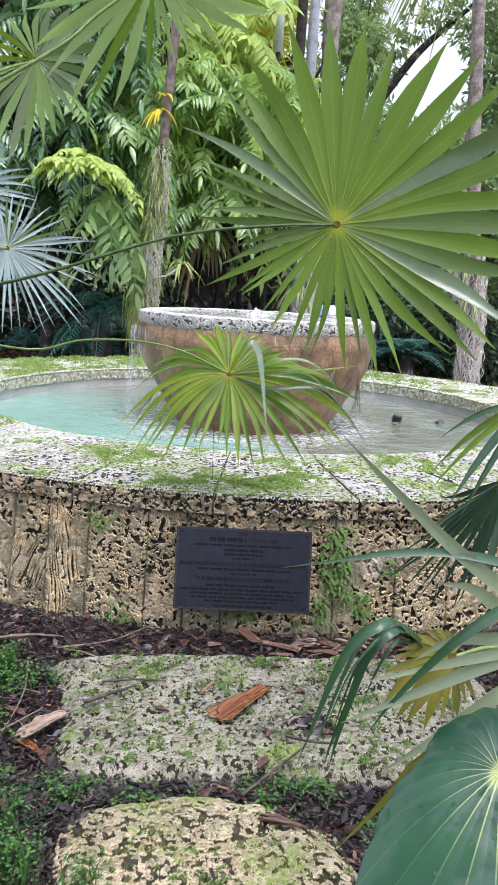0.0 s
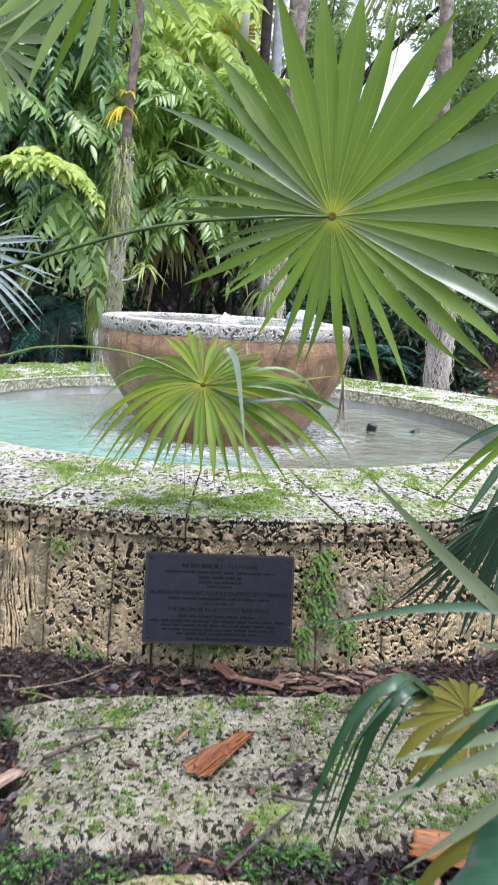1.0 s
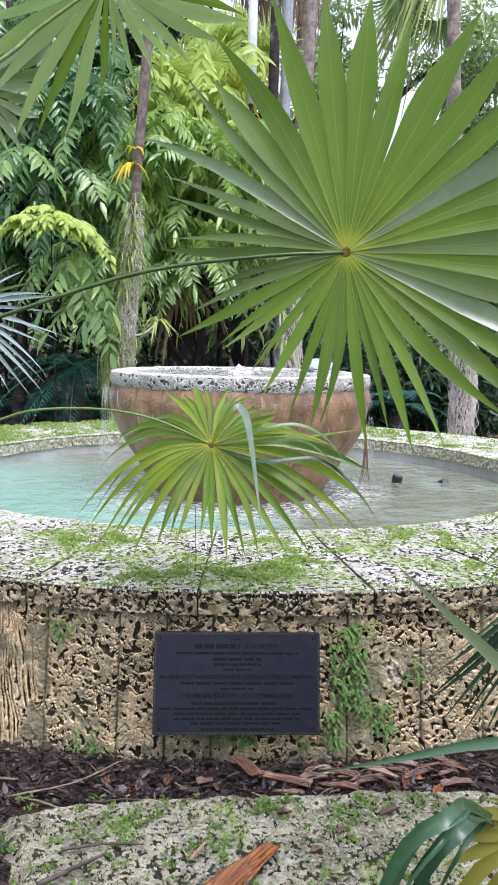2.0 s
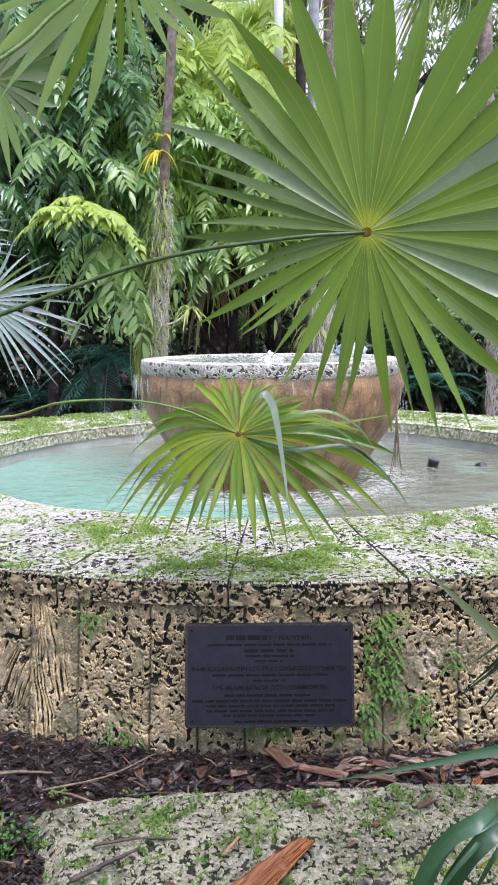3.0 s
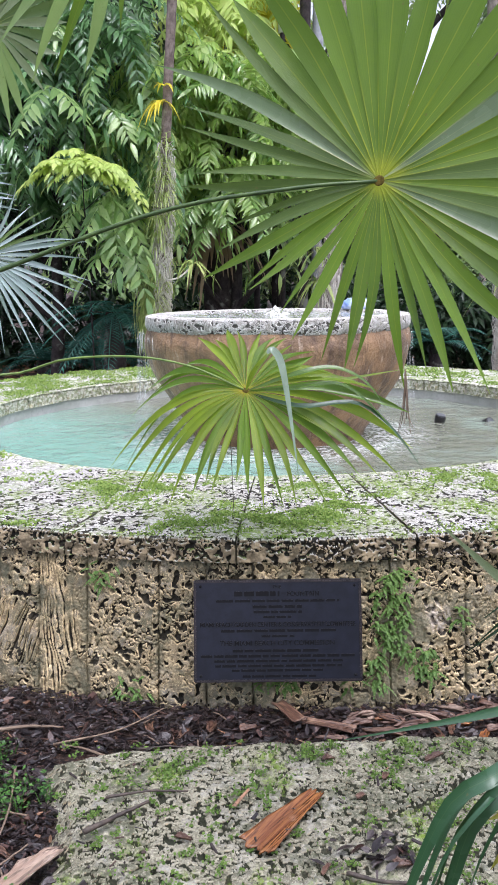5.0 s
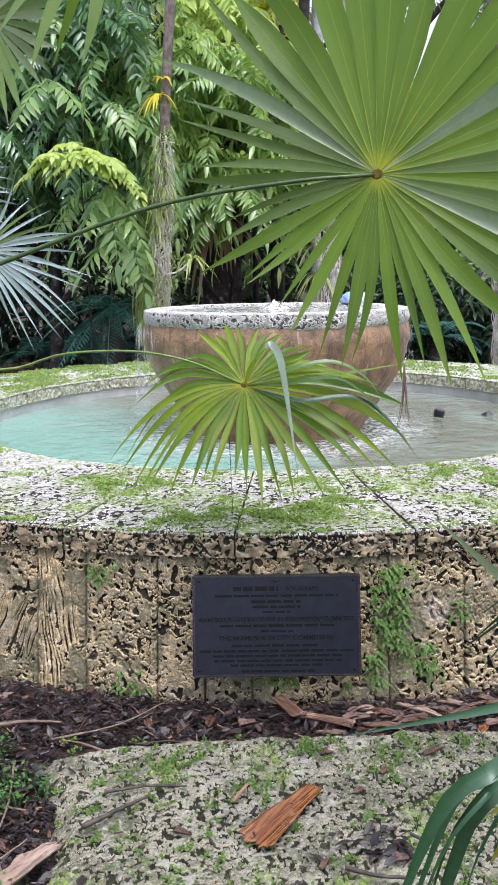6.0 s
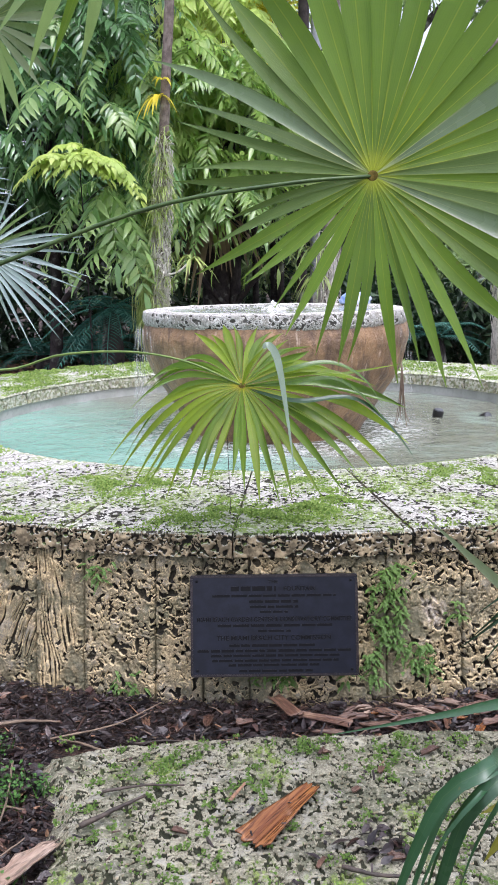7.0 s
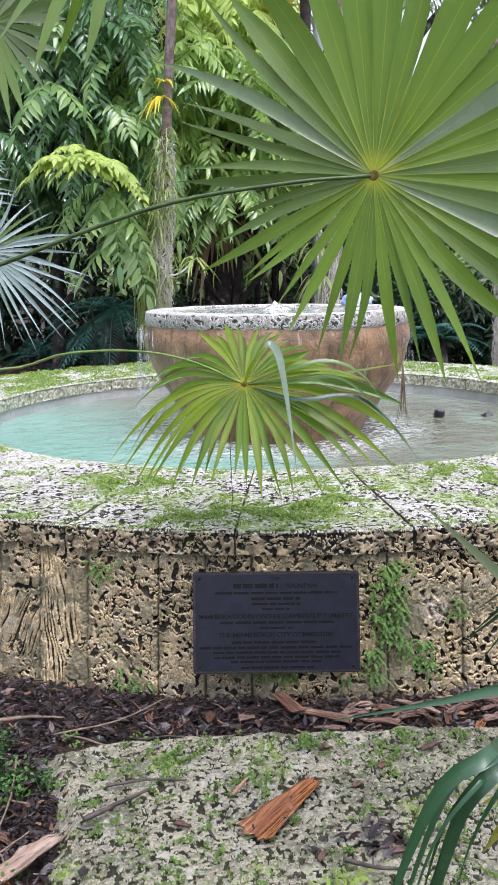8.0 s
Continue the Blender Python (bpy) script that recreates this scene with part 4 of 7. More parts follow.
def fan_leaf(palm, hub, normal, lengths, stalk, mats, count=40, fuse=0.38, droop=0.05, cup=0.0, fold=0.35, seed=1, span=(0, 360), stalk_mat=None, stalk_r=(0.006, 0.011), droops=None, hubsize=0.013, pick=None, wide=0.0, blades=None, swell=0.28):
    """A leaf of a fan palm: a stalk with a hub and blades all round it. lengths: (degrees, metres) round the leaf, 0 to the right, 90 up."""
    rng = np.random.default_rng(seed)
    hub, n = np.array(hub, float), np.array(normal, float)
    n /= np.linalg.norm(n)
    e1 = np.cross([0, 0, 1.0], n)
    e1 /= np.linalg.norm(e1)
    e2 = np.cross(n, e1)
    path = arc(list(stalk) + [tuple(hub)], 28)
    st = put("leaf_stalk", tube_mesh("leaf_stalk", path, np.linspace(stalk_r[1], stalk_r[0], 28), 8), stalk_mat or M_STALK, palm)
    bm = bmesh.new()
    bmesh.ops.create_uvsphere(bm, u_segments=12, v_segments=8, radius=hubsize, matrix=Matrix.Translation(hub + n * 0.002) @ Vector(n).to_track_quat("Z", "Y").to_matrix().to_4x4() @ Matrix.Diagonal((1, 1, 0.22, 1)))
    part("hub", bm, M_HUB, st, smooth=True)
    degs, lens = zip(*lengths)
    full = span[1] - span[0] >= 359
    step = (span[1] - span[0]) / count
    for k in range(len(blades) if blades else count):
        half = radians(step) / 2 * 1.04
        deg = blades[k][0] if blades else span[0] + (k + 0.5) * step + rng.normal() * step * 0.12
        if blades:  # each blade with its own length, as wide as its neighbours leave room
            ln = blades[k][1]
            half = radians(min(5.3 if 130 < blades[k][0] < 325 else 6.1, (blades[(k + 1) % len(blades)][0] - blades[k - 1][0]) % 360 / 4 * 1.06))
        elif full:
            ln = np.interp(deg % 360, list(degs) + [degs[0] + 360], list(lens) + [lens[0]]) if degs[0] == 0 else np.interp(deg % 360, degs, lens)
        else:
            ln = np.interp(deg, degs, lens)
        ln *= rng.uniform(0.93, 1.05) if not blades else 1.0
        dr = droop if droops is None else np.interp(deg, *zip(*droops))
        mat = mats[int(rng.integers(len(mats)))] if pick is None else pick(deg % 360, rng)
        me = blade_mesh(hub + n * 0.002 * (k % 2), e1, e2, n, radians(deg), ln, half, fuse * (1 if not blades else 0.72 if 132 < deg < 205 else 0.88 if 205 < deg < 320 else 1.05) * rng.uniform(0.85, 1.15), dr * rng.uniform(0.7, 1.3), cup, fold * rng.uniform(0.7, 1.3), rng, wide, swell)
        put("blade", me, mat, st)
    return st


def bent_blade(stalk, pts, w, mat, facing=(-0.1, -0.8, 0.6), turn=0.0, fold=0.3):
    """One blade of a fan leaf on a bent line, base first: narrow base, sharp tip, shallow fold, slow twist."""
    steps = 18
    p = arc(pts, steps)
    s = np.linspace(0, 1, steps)
    t = np.gradient(p, axis=0)
    t /= np.linalg.norm(t, axis=1)[:, None]
    f = np.array(facing, float)
    side = np.cross(t, f)
    side /= np.linalg.norm(side, axis=1)[:, None]
    n = np.cross(side, t)
    a = turn * s
    side, n = side * np.cos(a)[:, None] + n * np.sin(a)[:, None], n * np.cos(a)[:, None] - side * np.sin(a)[:, None]
    half = np.maximum(w * np.sqrt(np.clip(s / 0.3, 0.05, 1)) * (1 - np.clip((s - 0.3) / 0.7, 0, 1) ** 1.6), 0.0006)
    lift = n * (half * fold)[:, None]
    v = np.stack([p + side * half[:, None] + lift, p, p - side * half[:, None] + lift], 1).reshape(-1, 3)
    uv = np.stack([np.tile([0, 0.5, 1.0], steps), np.repeat(0.15 + 0.85 * s, 3)], 1)
    return put("blade", raw_mesh("blade", v, grid_faces(steps, 3), uv, True), mat, stalk)


def leaf_stem(palm, pts, mat, r=(0.006, 0.011)):
    return put("leaf_stalk", tube_mesh("leaf_stalk", arc(pts, 28), np.linspace(r[1], r[0], 28), 8), mat, palm)


def broad_leaf(palm, hub, normal, lengths, stalk, mat, count, droop, cup, fold, seed):
    """A fan leaf whose segments stay joined almost to the rim: one pleated, drooping sheet."""
    rng = np.random.default_rng(seed)
    hub, n = np.array(hub, float), np.array(normal, float)
    n /= np.linalg.norm(n)
    e1 = np.cross([0, 0, 1.0], n)
    e1 /= np.linalg.norm(e1)
    e2 = np.cross(n, e1)
    st = leaf_stem(palm, list(stalk) + [tuple(hub)], M_STALK)
    cols, rows = count * 2 + 1, 20
    ang = np.linspace(0, 360, cols)
    degs, lens = zip(*lengths)
    ln = np.interp(ang % 360, list(degs) + [360], list(lens) + [lens[0]]) * (1 + 0.008 * rng.normal(size=cols)) * np.where(np.arange(cols) % 2, 1.0, 0.985)
    ln[-1] = ln[0]
    s = np.linspace(0.01, 1, rows)
    a = np.radians(ang)
    d = np.outer(np.cos(a), e1) + np.outer(np.sin(a), e2)
    pleat = np.where(np.arange(cols) % 2, -1.0, 1.0) * fold * np.radians(180 / count) / 2
    wave = 0.02 * np.interp(ang, np.linspace(0, 360, 14), np.r_[rng.normal(size=13), 0])
    p = hub + s[:, None, None] * ln[None, :, None] * d[None] + ((pleat[None] * s[:, None] + cup * s[:, None] ** 2 + wave[None] * s[:, None] ** 2) * ln[None])[:, :, None] * n
    p[:, :, 2] -= droop * ln[None] * s[:, None] ** 2.4
    uv = np.stack([np.tile(np.where(np.arange(cols) % 2, 0.5, 0.0), rows), np.repeat(s, cols)], 1)
    put("leaf_blade", raw_mesh("leaf_blade", p.reshape(-1, 3), grid_faces(rows, cols), uv, True), mat, st)


def palm_trunk(palm, base, top, r):
    path = arc([base, tuple((np.array(base) + top) / 2 + [0.03, 0.02, 0]), top], 30)
    radii = r * (1 + 0.06 * np.cos(np.arange(30) * 2.1)) * np.linspace(1.15, 0.95, 30)
    put("trunk", tube_mesh("trunk", path, radii, 14), M_TRUNK, palm)


def build_palms():
    # thatch palm whose leaves hang across the view from one side
    a = thing("thatch_palm", (-1.95, -3.85, 0), "green thatch palm with broad fan leaves over the path", "palm")
    palm_trunk(a, (-1.95, -3.85, -0.05), (-1.9, -3.85, 1.55), 0.06)
    base = (-1.9, -3.85, 1.45)
    blades = [(3, 0.64), (13, 0.66), (22, 0.66), (31, 0.67), (41, 0.64), (52, 0.60), (64, 0.60), (76, 0.59), (88, 0.60), (98, 0.61), (108, 0.62), (119, 0.60), (129, 0.57), (137, 0.58), (145, 0.61), (155, 0.49), (163, 0.48), (171, 0.40), (180, 0.45), (189, 0.34), (198, 0.37), (208, 0.42), (215, 0.34), (222, 0.34), (233, 0.33), (243, 0.36),
              (254, 0.375), (263, 0.385), (271, 0.37), (279, 0.42), (287, 0.41), (294, 0.45), (302, 0.48), (311, 0.50), (322, 0.56), (329, 0.58), (336, 0.61), (345, 0.62), (354, 0.63)]
    fan_leaf(a, (0.090, -4.25, 1.756), (-0.30, -0.92, 0.18), blades, [base, (-1.45, -4.0, 1.44), (-0.9, -4.14, 1.535), (-0.40, -4.21, 1.695), (-0.1, -4.25, 1.742)], [M_FAN], fuse=0.47, droop=0.03, cup=0.05, fold=0.3, seed=21, stalk_mat=M_STALKDARK, stalk_r=(0.0036, 0.0065), hubsize=0.0115, blades=blades, swell=0.22,
             # the leaf's duller, shaded side is put into the greyer blade material
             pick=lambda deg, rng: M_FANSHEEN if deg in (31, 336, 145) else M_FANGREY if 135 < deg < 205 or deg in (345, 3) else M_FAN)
    def young(deg, rng):
        if 290 < deg or deg < 20:
            u = rng.uniform()
            return M_FANGLOSS if u < 0.15 else M_FAN if u < 0.4 else M_FANLIT
        if 130 < deg < 172:
            return M_FAN if rng.uniform() < 0.6 else M_FANLIT
        return M_FANLIT if rng.uniform() < 0.75 else M_FAN

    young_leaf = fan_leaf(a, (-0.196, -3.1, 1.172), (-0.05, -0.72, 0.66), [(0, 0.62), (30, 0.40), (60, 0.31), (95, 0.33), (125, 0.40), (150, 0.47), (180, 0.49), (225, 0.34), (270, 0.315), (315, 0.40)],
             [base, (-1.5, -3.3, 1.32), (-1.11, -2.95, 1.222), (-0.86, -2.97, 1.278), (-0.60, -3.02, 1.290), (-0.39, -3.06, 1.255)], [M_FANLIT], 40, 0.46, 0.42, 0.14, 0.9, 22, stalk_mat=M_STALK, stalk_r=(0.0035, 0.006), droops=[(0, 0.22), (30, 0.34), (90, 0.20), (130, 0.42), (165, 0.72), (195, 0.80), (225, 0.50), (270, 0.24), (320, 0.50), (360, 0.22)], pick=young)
    y = -3.2
    for k in range(6):  # dry shreds that hang from a blade tip
        put("dry_shred", tube_mesh("dry_shred", arc([(0.392, -2.96, 1.228), (0.39 + 0.002 * k, -2.96, 1.15), (0.383 + 0.006 * k, -2.96 + 0.01 * (k % 3), 1.07 - 0.02 * (k % 2)), (0.37 + 0.012 * k, -2.96 + 0.02 * (k % 2), 0.985 + 0.018 * ((k * 5) % 4))], 14), np.linspace(0.0028, 0.0012, 14), 5), M_TWIGPALE, young_leaf)
    bent_blade(young_leaf, [(-0.196, -3.1, 1.172), (-0.165, y + 0.03, 1.25), (-0.113, y, 1.32)], 0.012, M_FANLIT)
    bent_blade(young_leaf, [(-0.122, y, 1.312), (-0.105, y, 1.32), (-0.075, y, 1.27), (-0.048, -3.27, 1.10), (-0.02, -3.36, 0.88)], 0.017, M_SILK, turn=1.0)
    bent_blade(young_leaf, [(-0.19, -3.1, 1.172), (-0.045, y, 1.235), (0.098, y, 1.261), (0.21, y, 1.213), (0.283, y, 1.12)], 0.011, M_FANGLOSS, turn=0.5)
    bent_blade(young_leaf, [(-0.19, -3.1, 1.17), (-0.04, y, 1.19), (0.126, y, 1.204), (0.254, y, 1.106), (0.39, y, 0.94)], 0.010, M_FANGLOSS, turn=0.8)
    bent_blade(young_leaf, [(-0.19, -3.1, 1.165), (-0.01, y, 1.13), (0.179, y, 1.139), (0.308, y, 1.047), (0.432, y, 0.879)], 0.010, M_DEEP, turn=0.5)
    bent_blade(young_leaf, [(-0.19, -3.1, 1.17), (-0.05, -3.05, 1.17), (0.127, -3.0, 1.19), (0.40, -2.96, 1.228)], 0.013, M_FANLIT)
    blades = [(20, 0.48), (32, 0.42), (45, 0.42), (60, 0.42), (75, 0.42), (90, 0.42), (105, 0.44), (120, 0.46), (135, 0.48), (150, 0.50), (163, 0.52), (175, 0.54), (186, 0.56), (196, 0.60), (206, 0.64), (216, 0.66), (227, 0.68), (237, 0.60), (249, 0.55), (263, 0.37), (275, 0.28), (284, 0.35), (298, 0.33), (309, 0.35), (320, 0.39), (331, 0.44), (342, 0.50), (352, 0.50)]
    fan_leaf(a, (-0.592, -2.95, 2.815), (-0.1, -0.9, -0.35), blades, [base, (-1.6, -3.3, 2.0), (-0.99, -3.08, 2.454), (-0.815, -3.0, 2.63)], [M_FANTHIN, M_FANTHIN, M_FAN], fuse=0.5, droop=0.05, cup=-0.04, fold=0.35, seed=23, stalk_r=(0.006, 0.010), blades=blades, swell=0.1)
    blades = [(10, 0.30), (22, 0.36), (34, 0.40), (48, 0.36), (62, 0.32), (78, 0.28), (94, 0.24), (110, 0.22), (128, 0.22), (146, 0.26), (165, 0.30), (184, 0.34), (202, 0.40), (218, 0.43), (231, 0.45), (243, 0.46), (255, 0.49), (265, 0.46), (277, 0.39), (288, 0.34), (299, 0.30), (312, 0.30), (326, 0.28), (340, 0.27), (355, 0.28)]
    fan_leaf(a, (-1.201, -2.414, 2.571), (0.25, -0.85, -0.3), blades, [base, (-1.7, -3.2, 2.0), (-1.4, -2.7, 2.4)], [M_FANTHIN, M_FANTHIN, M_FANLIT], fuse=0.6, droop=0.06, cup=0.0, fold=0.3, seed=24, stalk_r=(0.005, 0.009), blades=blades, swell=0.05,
             # the paler blades also hold this leaf's white sheen in their colour
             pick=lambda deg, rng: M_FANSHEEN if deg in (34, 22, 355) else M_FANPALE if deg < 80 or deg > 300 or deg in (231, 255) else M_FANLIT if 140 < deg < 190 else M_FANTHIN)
    # silver thatch palm
    b = thing("silver_palm", (-2.35, -2.75, 0), "silver thatch palm with stiff narrow blue-grey leaf blades", "palm")
    palm_trunk(b, (-2.35, -2.75, -0.05), (-2.3, -2.75, 1.4), 0.06)
    fan_leaf(b, (-1.55, -1.6, 1.69), (0.35, -0.85, 0.3), [(0, 0.56), (20, 0.56), (48, 0.47), (80, 0.42), (120, 0.42), (180, 0.42), (240, 0.42), (280, 0.46), (300, 0.50), (320, 0.58), (340, 0.55)],
             [(-2.3, -2.75, 1.35), (-2.1, -2.2, 1.55), (-1.8, -1.8, 1.66)], [M_SILVER], 46, 0.3, 0.16, 0.05, 0.5, 25, swell=0.1, pick=lambda deg, rng: M_FANGREY if 20 < deg < 100 and rng.uniform() < 0.6 else M_SILVER)
    fan_leaf(b, (-1.85, -1.4, 2.05), (0.25, -0.9, 0.1), [(0, 0.44), (60, 0.40), (120, 0.38), (180, 0.36), (240, 0.40), (300, 0.42)],
             [(-2.3, -2.75, 1.38), (-2.1, -2.65, 1.7), (-1.8, -2.55, 1.92)], [M_SILVER], 40, 0.34, 0.12, 0.05, 0.3, 26)
    # young palm with drooping leaves beside the slabs
    c = thing("young_fan_palm", (1.3, -4.75, 0), "low fan palm with wet drooping leaves beside the slabs", "palm")
    palm_trunk(c, (1.3, -4.75, -0.05), (1.3, -4.75, 0.6), 0.07)
    base = (1.28, -4.75, 0.52)
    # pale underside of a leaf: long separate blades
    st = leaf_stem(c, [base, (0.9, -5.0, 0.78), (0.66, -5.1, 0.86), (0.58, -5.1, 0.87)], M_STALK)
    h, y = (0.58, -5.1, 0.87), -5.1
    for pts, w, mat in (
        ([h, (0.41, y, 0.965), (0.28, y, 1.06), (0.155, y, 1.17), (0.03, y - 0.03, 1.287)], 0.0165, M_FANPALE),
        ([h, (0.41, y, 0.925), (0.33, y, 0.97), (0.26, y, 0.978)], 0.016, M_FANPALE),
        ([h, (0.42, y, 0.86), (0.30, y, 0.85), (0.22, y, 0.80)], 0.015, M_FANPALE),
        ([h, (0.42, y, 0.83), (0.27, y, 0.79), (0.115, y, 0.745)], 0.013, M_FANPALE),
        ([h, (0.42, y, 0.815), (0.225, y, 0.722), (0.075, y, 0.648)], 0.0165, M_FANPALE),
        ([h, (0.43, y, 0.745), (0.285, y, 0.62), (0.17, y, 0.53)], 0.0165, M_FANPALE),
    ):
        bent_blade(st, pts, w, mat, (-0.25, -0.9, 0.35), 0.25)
    for pts, w, mat, turn in (
        ([h, (0.46, y, 1.00), (0.31, y, 1.043), (0.16, y, 1.04), (0.067, y, 1.023), (-0.07, y, 0.998)], 0.010, M_DEEP, 0.5),
        ([h, (0.47, -5.13, 0.955), (0.39, -5.13, 0.935), (0.305, -5.13, 0.868), (0.243, -5.11, 0.785), (0.182, -5.1, 0.70), (0.135, -5.1, 0.625)], 0.0125, M_DEEP, 0.6),
        ([h, (0.40, y, 0.66), (0.26, y, 0.56), (0.20, y, 0.48), (0.094, y, 0.345)], 0.017, M_AGED, 0.2),
    ):
        bent_blade(st, pts, w, mat, (-0.2, -0.75, 0.6), turn)
    # dark wet blades that rise behind the yellowing leaf, arch over and hang
    y = -4.8
    h = (0.47, -4.48, 0.52)
    st = leaf_stem(c, [base, (1.0, -4.6, 0.56), (0.68, -4.5, 0.54), h], M_STALKDARK)
    for pts, w, turn in (
        ([(0.29, -4.66, 0.69), (0.222, y, 0.757), (0.15, y, 0.712), (0.102, y, 0.615), (0.062, y, 0.49), (0.022, y, 0.36)], 0.0165, 0.5),
        ([(0.30, -4.66, 0.68), (0.225, y + 0.02, 0.745), (0.165, y + 0.02, 0.69), (0.122, y + 0.02, 0.58), (0.085, y + 0.02, 0.45), (0.06, y + 0.02, 0.38)], 0.010, -0.6),
        ([(0.31, -4.66, 0.67), (0.236, y - 0.01, 0.745), (0.178, y - 0.01, 0.672), (0.150, y - 0.01, 0.575), (0.120, y - 0.01, 0.45), (0.103, y - 0.01, 0.355)], 0.0165, 0.6),
        ([(0.31, -4.66, 0.66), (0.232, y + 0.01, 0.735), (0.175, y + 0.01, 0.64), (0.140, y + 0.01, 0.52), (0.106, y + 0.01, 0.41), (0.096, y + 0.01, 0.36)], 0.011, 0.3),
        ([(0.32, -4.65, 0.64), (0.245, y, 0.705), (0.20, y, 0.61), (0.17, y, 0.50)], 0.007, 0.8),
        ([(0.30, -4.66, 0.68), (0.205, y + 0.03, 0.735), (0.13, y + 0.03, 0.655), (0.078, y + 0.03, 0.52), (0.04, y + 0.03, 0.39)], 0.005, 0.9),
        ([(0.30, -4.66, 0.67), (0.21, y - 0.02, 0.73), (0.14, y - 0.02, 0.635), (0.095, y - 0.02, 0.50), (0.07, y - 0.02, 0.36)], 0.006, -0.8),
        ([(0.31, -4.66, 0.66), (0.23, y + 0.03, 0.72), (0.16, y + 0.03, 0.62), (0.125, y + 0.03, 0.49), (0.11, y + 0.03, 0.40)], 0.006, 1.0),
    ):
        bent_blade(st, [h, (0.37, -4.57, 0.61)] + pts, w, M_DEEP, (-0.2, -0.7, 0.7), turn, 0.4)
    # yellowing leaf below them
    fan_leaf(c, (0.458, -4.6, 0.583), (-0.2, -0.8, 0.55), [(60, 0.10), (110, 0.12), (150, 0.165), (180, 0.17), (212, 0.215), (235, 0.18), (260, 0.13), (320, 0.10)],
             [base, (0.95, -4.55, 0.55), (0.62, -4.56, 0.60)], [M_AGED], 17, 0.62, 0.35, 0.1, 0.4, 34, span=(60, 320), swell=0.0)
    # broad wet leaf close to the path
    broad_leaf(c, (0.322, -5.40, 0.733), (-0.25, -0.55, 0.8), [(0, 0.43), (40, 0.36), (90, 0.24), (120, 0.20), (160, 0.155), (200, 0.215), (240, 0.345), (270, 0.42), (320, 0.45)],
               [base, (1.0, -5.0, 0.68), (0.6, -5.22, 0.73)], M_WET, 24, 0.5, 0.1, 0.6, 35)
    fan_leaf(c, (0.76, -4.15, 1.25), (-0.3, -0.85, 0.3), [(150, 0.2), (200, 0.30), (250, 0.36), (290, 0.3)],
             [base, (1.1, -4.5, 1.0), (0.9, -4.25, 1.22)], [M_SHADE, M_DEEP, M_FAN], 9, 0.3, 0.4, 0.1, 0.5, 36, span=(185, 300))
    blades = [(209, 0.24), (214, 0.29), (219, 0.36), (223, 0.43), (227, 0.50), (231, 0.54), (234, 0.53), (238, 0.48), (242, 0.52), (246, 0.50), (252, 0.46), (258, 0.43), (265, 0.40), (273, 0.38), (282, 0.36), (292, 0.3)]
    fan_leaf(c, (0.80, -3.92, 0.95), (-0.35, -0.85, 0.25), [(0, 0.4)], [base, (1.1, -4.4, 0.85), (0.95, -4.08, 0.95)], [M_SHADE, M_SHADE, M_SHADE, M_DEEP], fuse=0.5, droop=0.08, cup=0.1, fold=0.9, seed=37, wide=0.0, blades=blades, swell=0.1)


build_palms()

# ---- planting behind the fountain ----
def leaflet_shape():
    """Leaflet of quads alone, the ends as very thin quads."""
    v = np.array([(-0.02, 0, 0), (0, 0, -0.01), (0.02, 0, 0), (-0.16, 0.22, 0.03), (0, 0.25, 0), (0.16, 0.22, 0.03), (-0.19, 0.5, 0.02), (0, 0.55, -0.03), (0.19, 0.5, 0.02), (-0.09, 0.82, -0.05), (0, 0.84, -0.08), (0.09, 0.82, -0.05), (-0.004, 1.06, -0.15), (0, 1.07, -0.16), (0.004, 1.06, -0.15)])
    return v, grid_faces(5, 3)


L_V, L_F = leaflet_shape()


def leaves_at(pos, d, up, length, width):
    """Leaflets at pos along d: verts and faces."""
    f = frames(d, up)
    m = f * np.stack([width, length, length], 1)[:, None, :]
    v, q, _ = scattered(L_V, L_F, m, pos)
    return v, q


def pinnate(base, way, length, pairs, leaflet, width, rng, sag=0.35, roll=0.0):
    """A drooping compound leaf: positions, directions, ups and sizes of its leaflets, and its rachis."""
    way = way / np.linalg.norm(way)
    s = np.linspace(0.0, 1, pairs + 2)
    p = base + np.outer(s * length, way)
    p[:, 2] -= sag * length * s**2
    t = np.gradient(p, axis=0)
    t /= np.linalg.norm(t, axis=1)[:, None]
    side = np.cross(t, [0, 0, 1.0])
    side /= np.linalg.norm(side, axis=1)[:, None] + 1e-9
    up = np.cross(side, t)
    side = side * math.cos(roll) + up * math.sin(roll)
    up = np.cross(side, t)
    pos, dirs, ups, lens, wid = [], [], [], [], []
    for k in range(1, pairs + 1):
        for sg in (-1, 1):
            d = side[k] * sg + t[k] * rng.uniform(0.55, 0.95) - np.array([0, 0, rng.uniform(0.05, 0.8)])
            pos.append(p[k]), dirs.append(d), ups.append(up[k] + rng.normal(size=3) * 0.15)
            z = math.sin(math.pi * (0.18 + 0.7 * k / (pairs + 1))) * rng.uniform(0.88, 1.1)
            lens.append(leaflet * z), wid.append(width * z)
    pos.append(p[-1]), dirs.append(t[-1]), ups.append(up[-1]), lens.append(leaflet), wid.append(width)
    return (np.array(pos), np.array(dirs), np.array(ups), np.array(lens), np.array(wid)), p


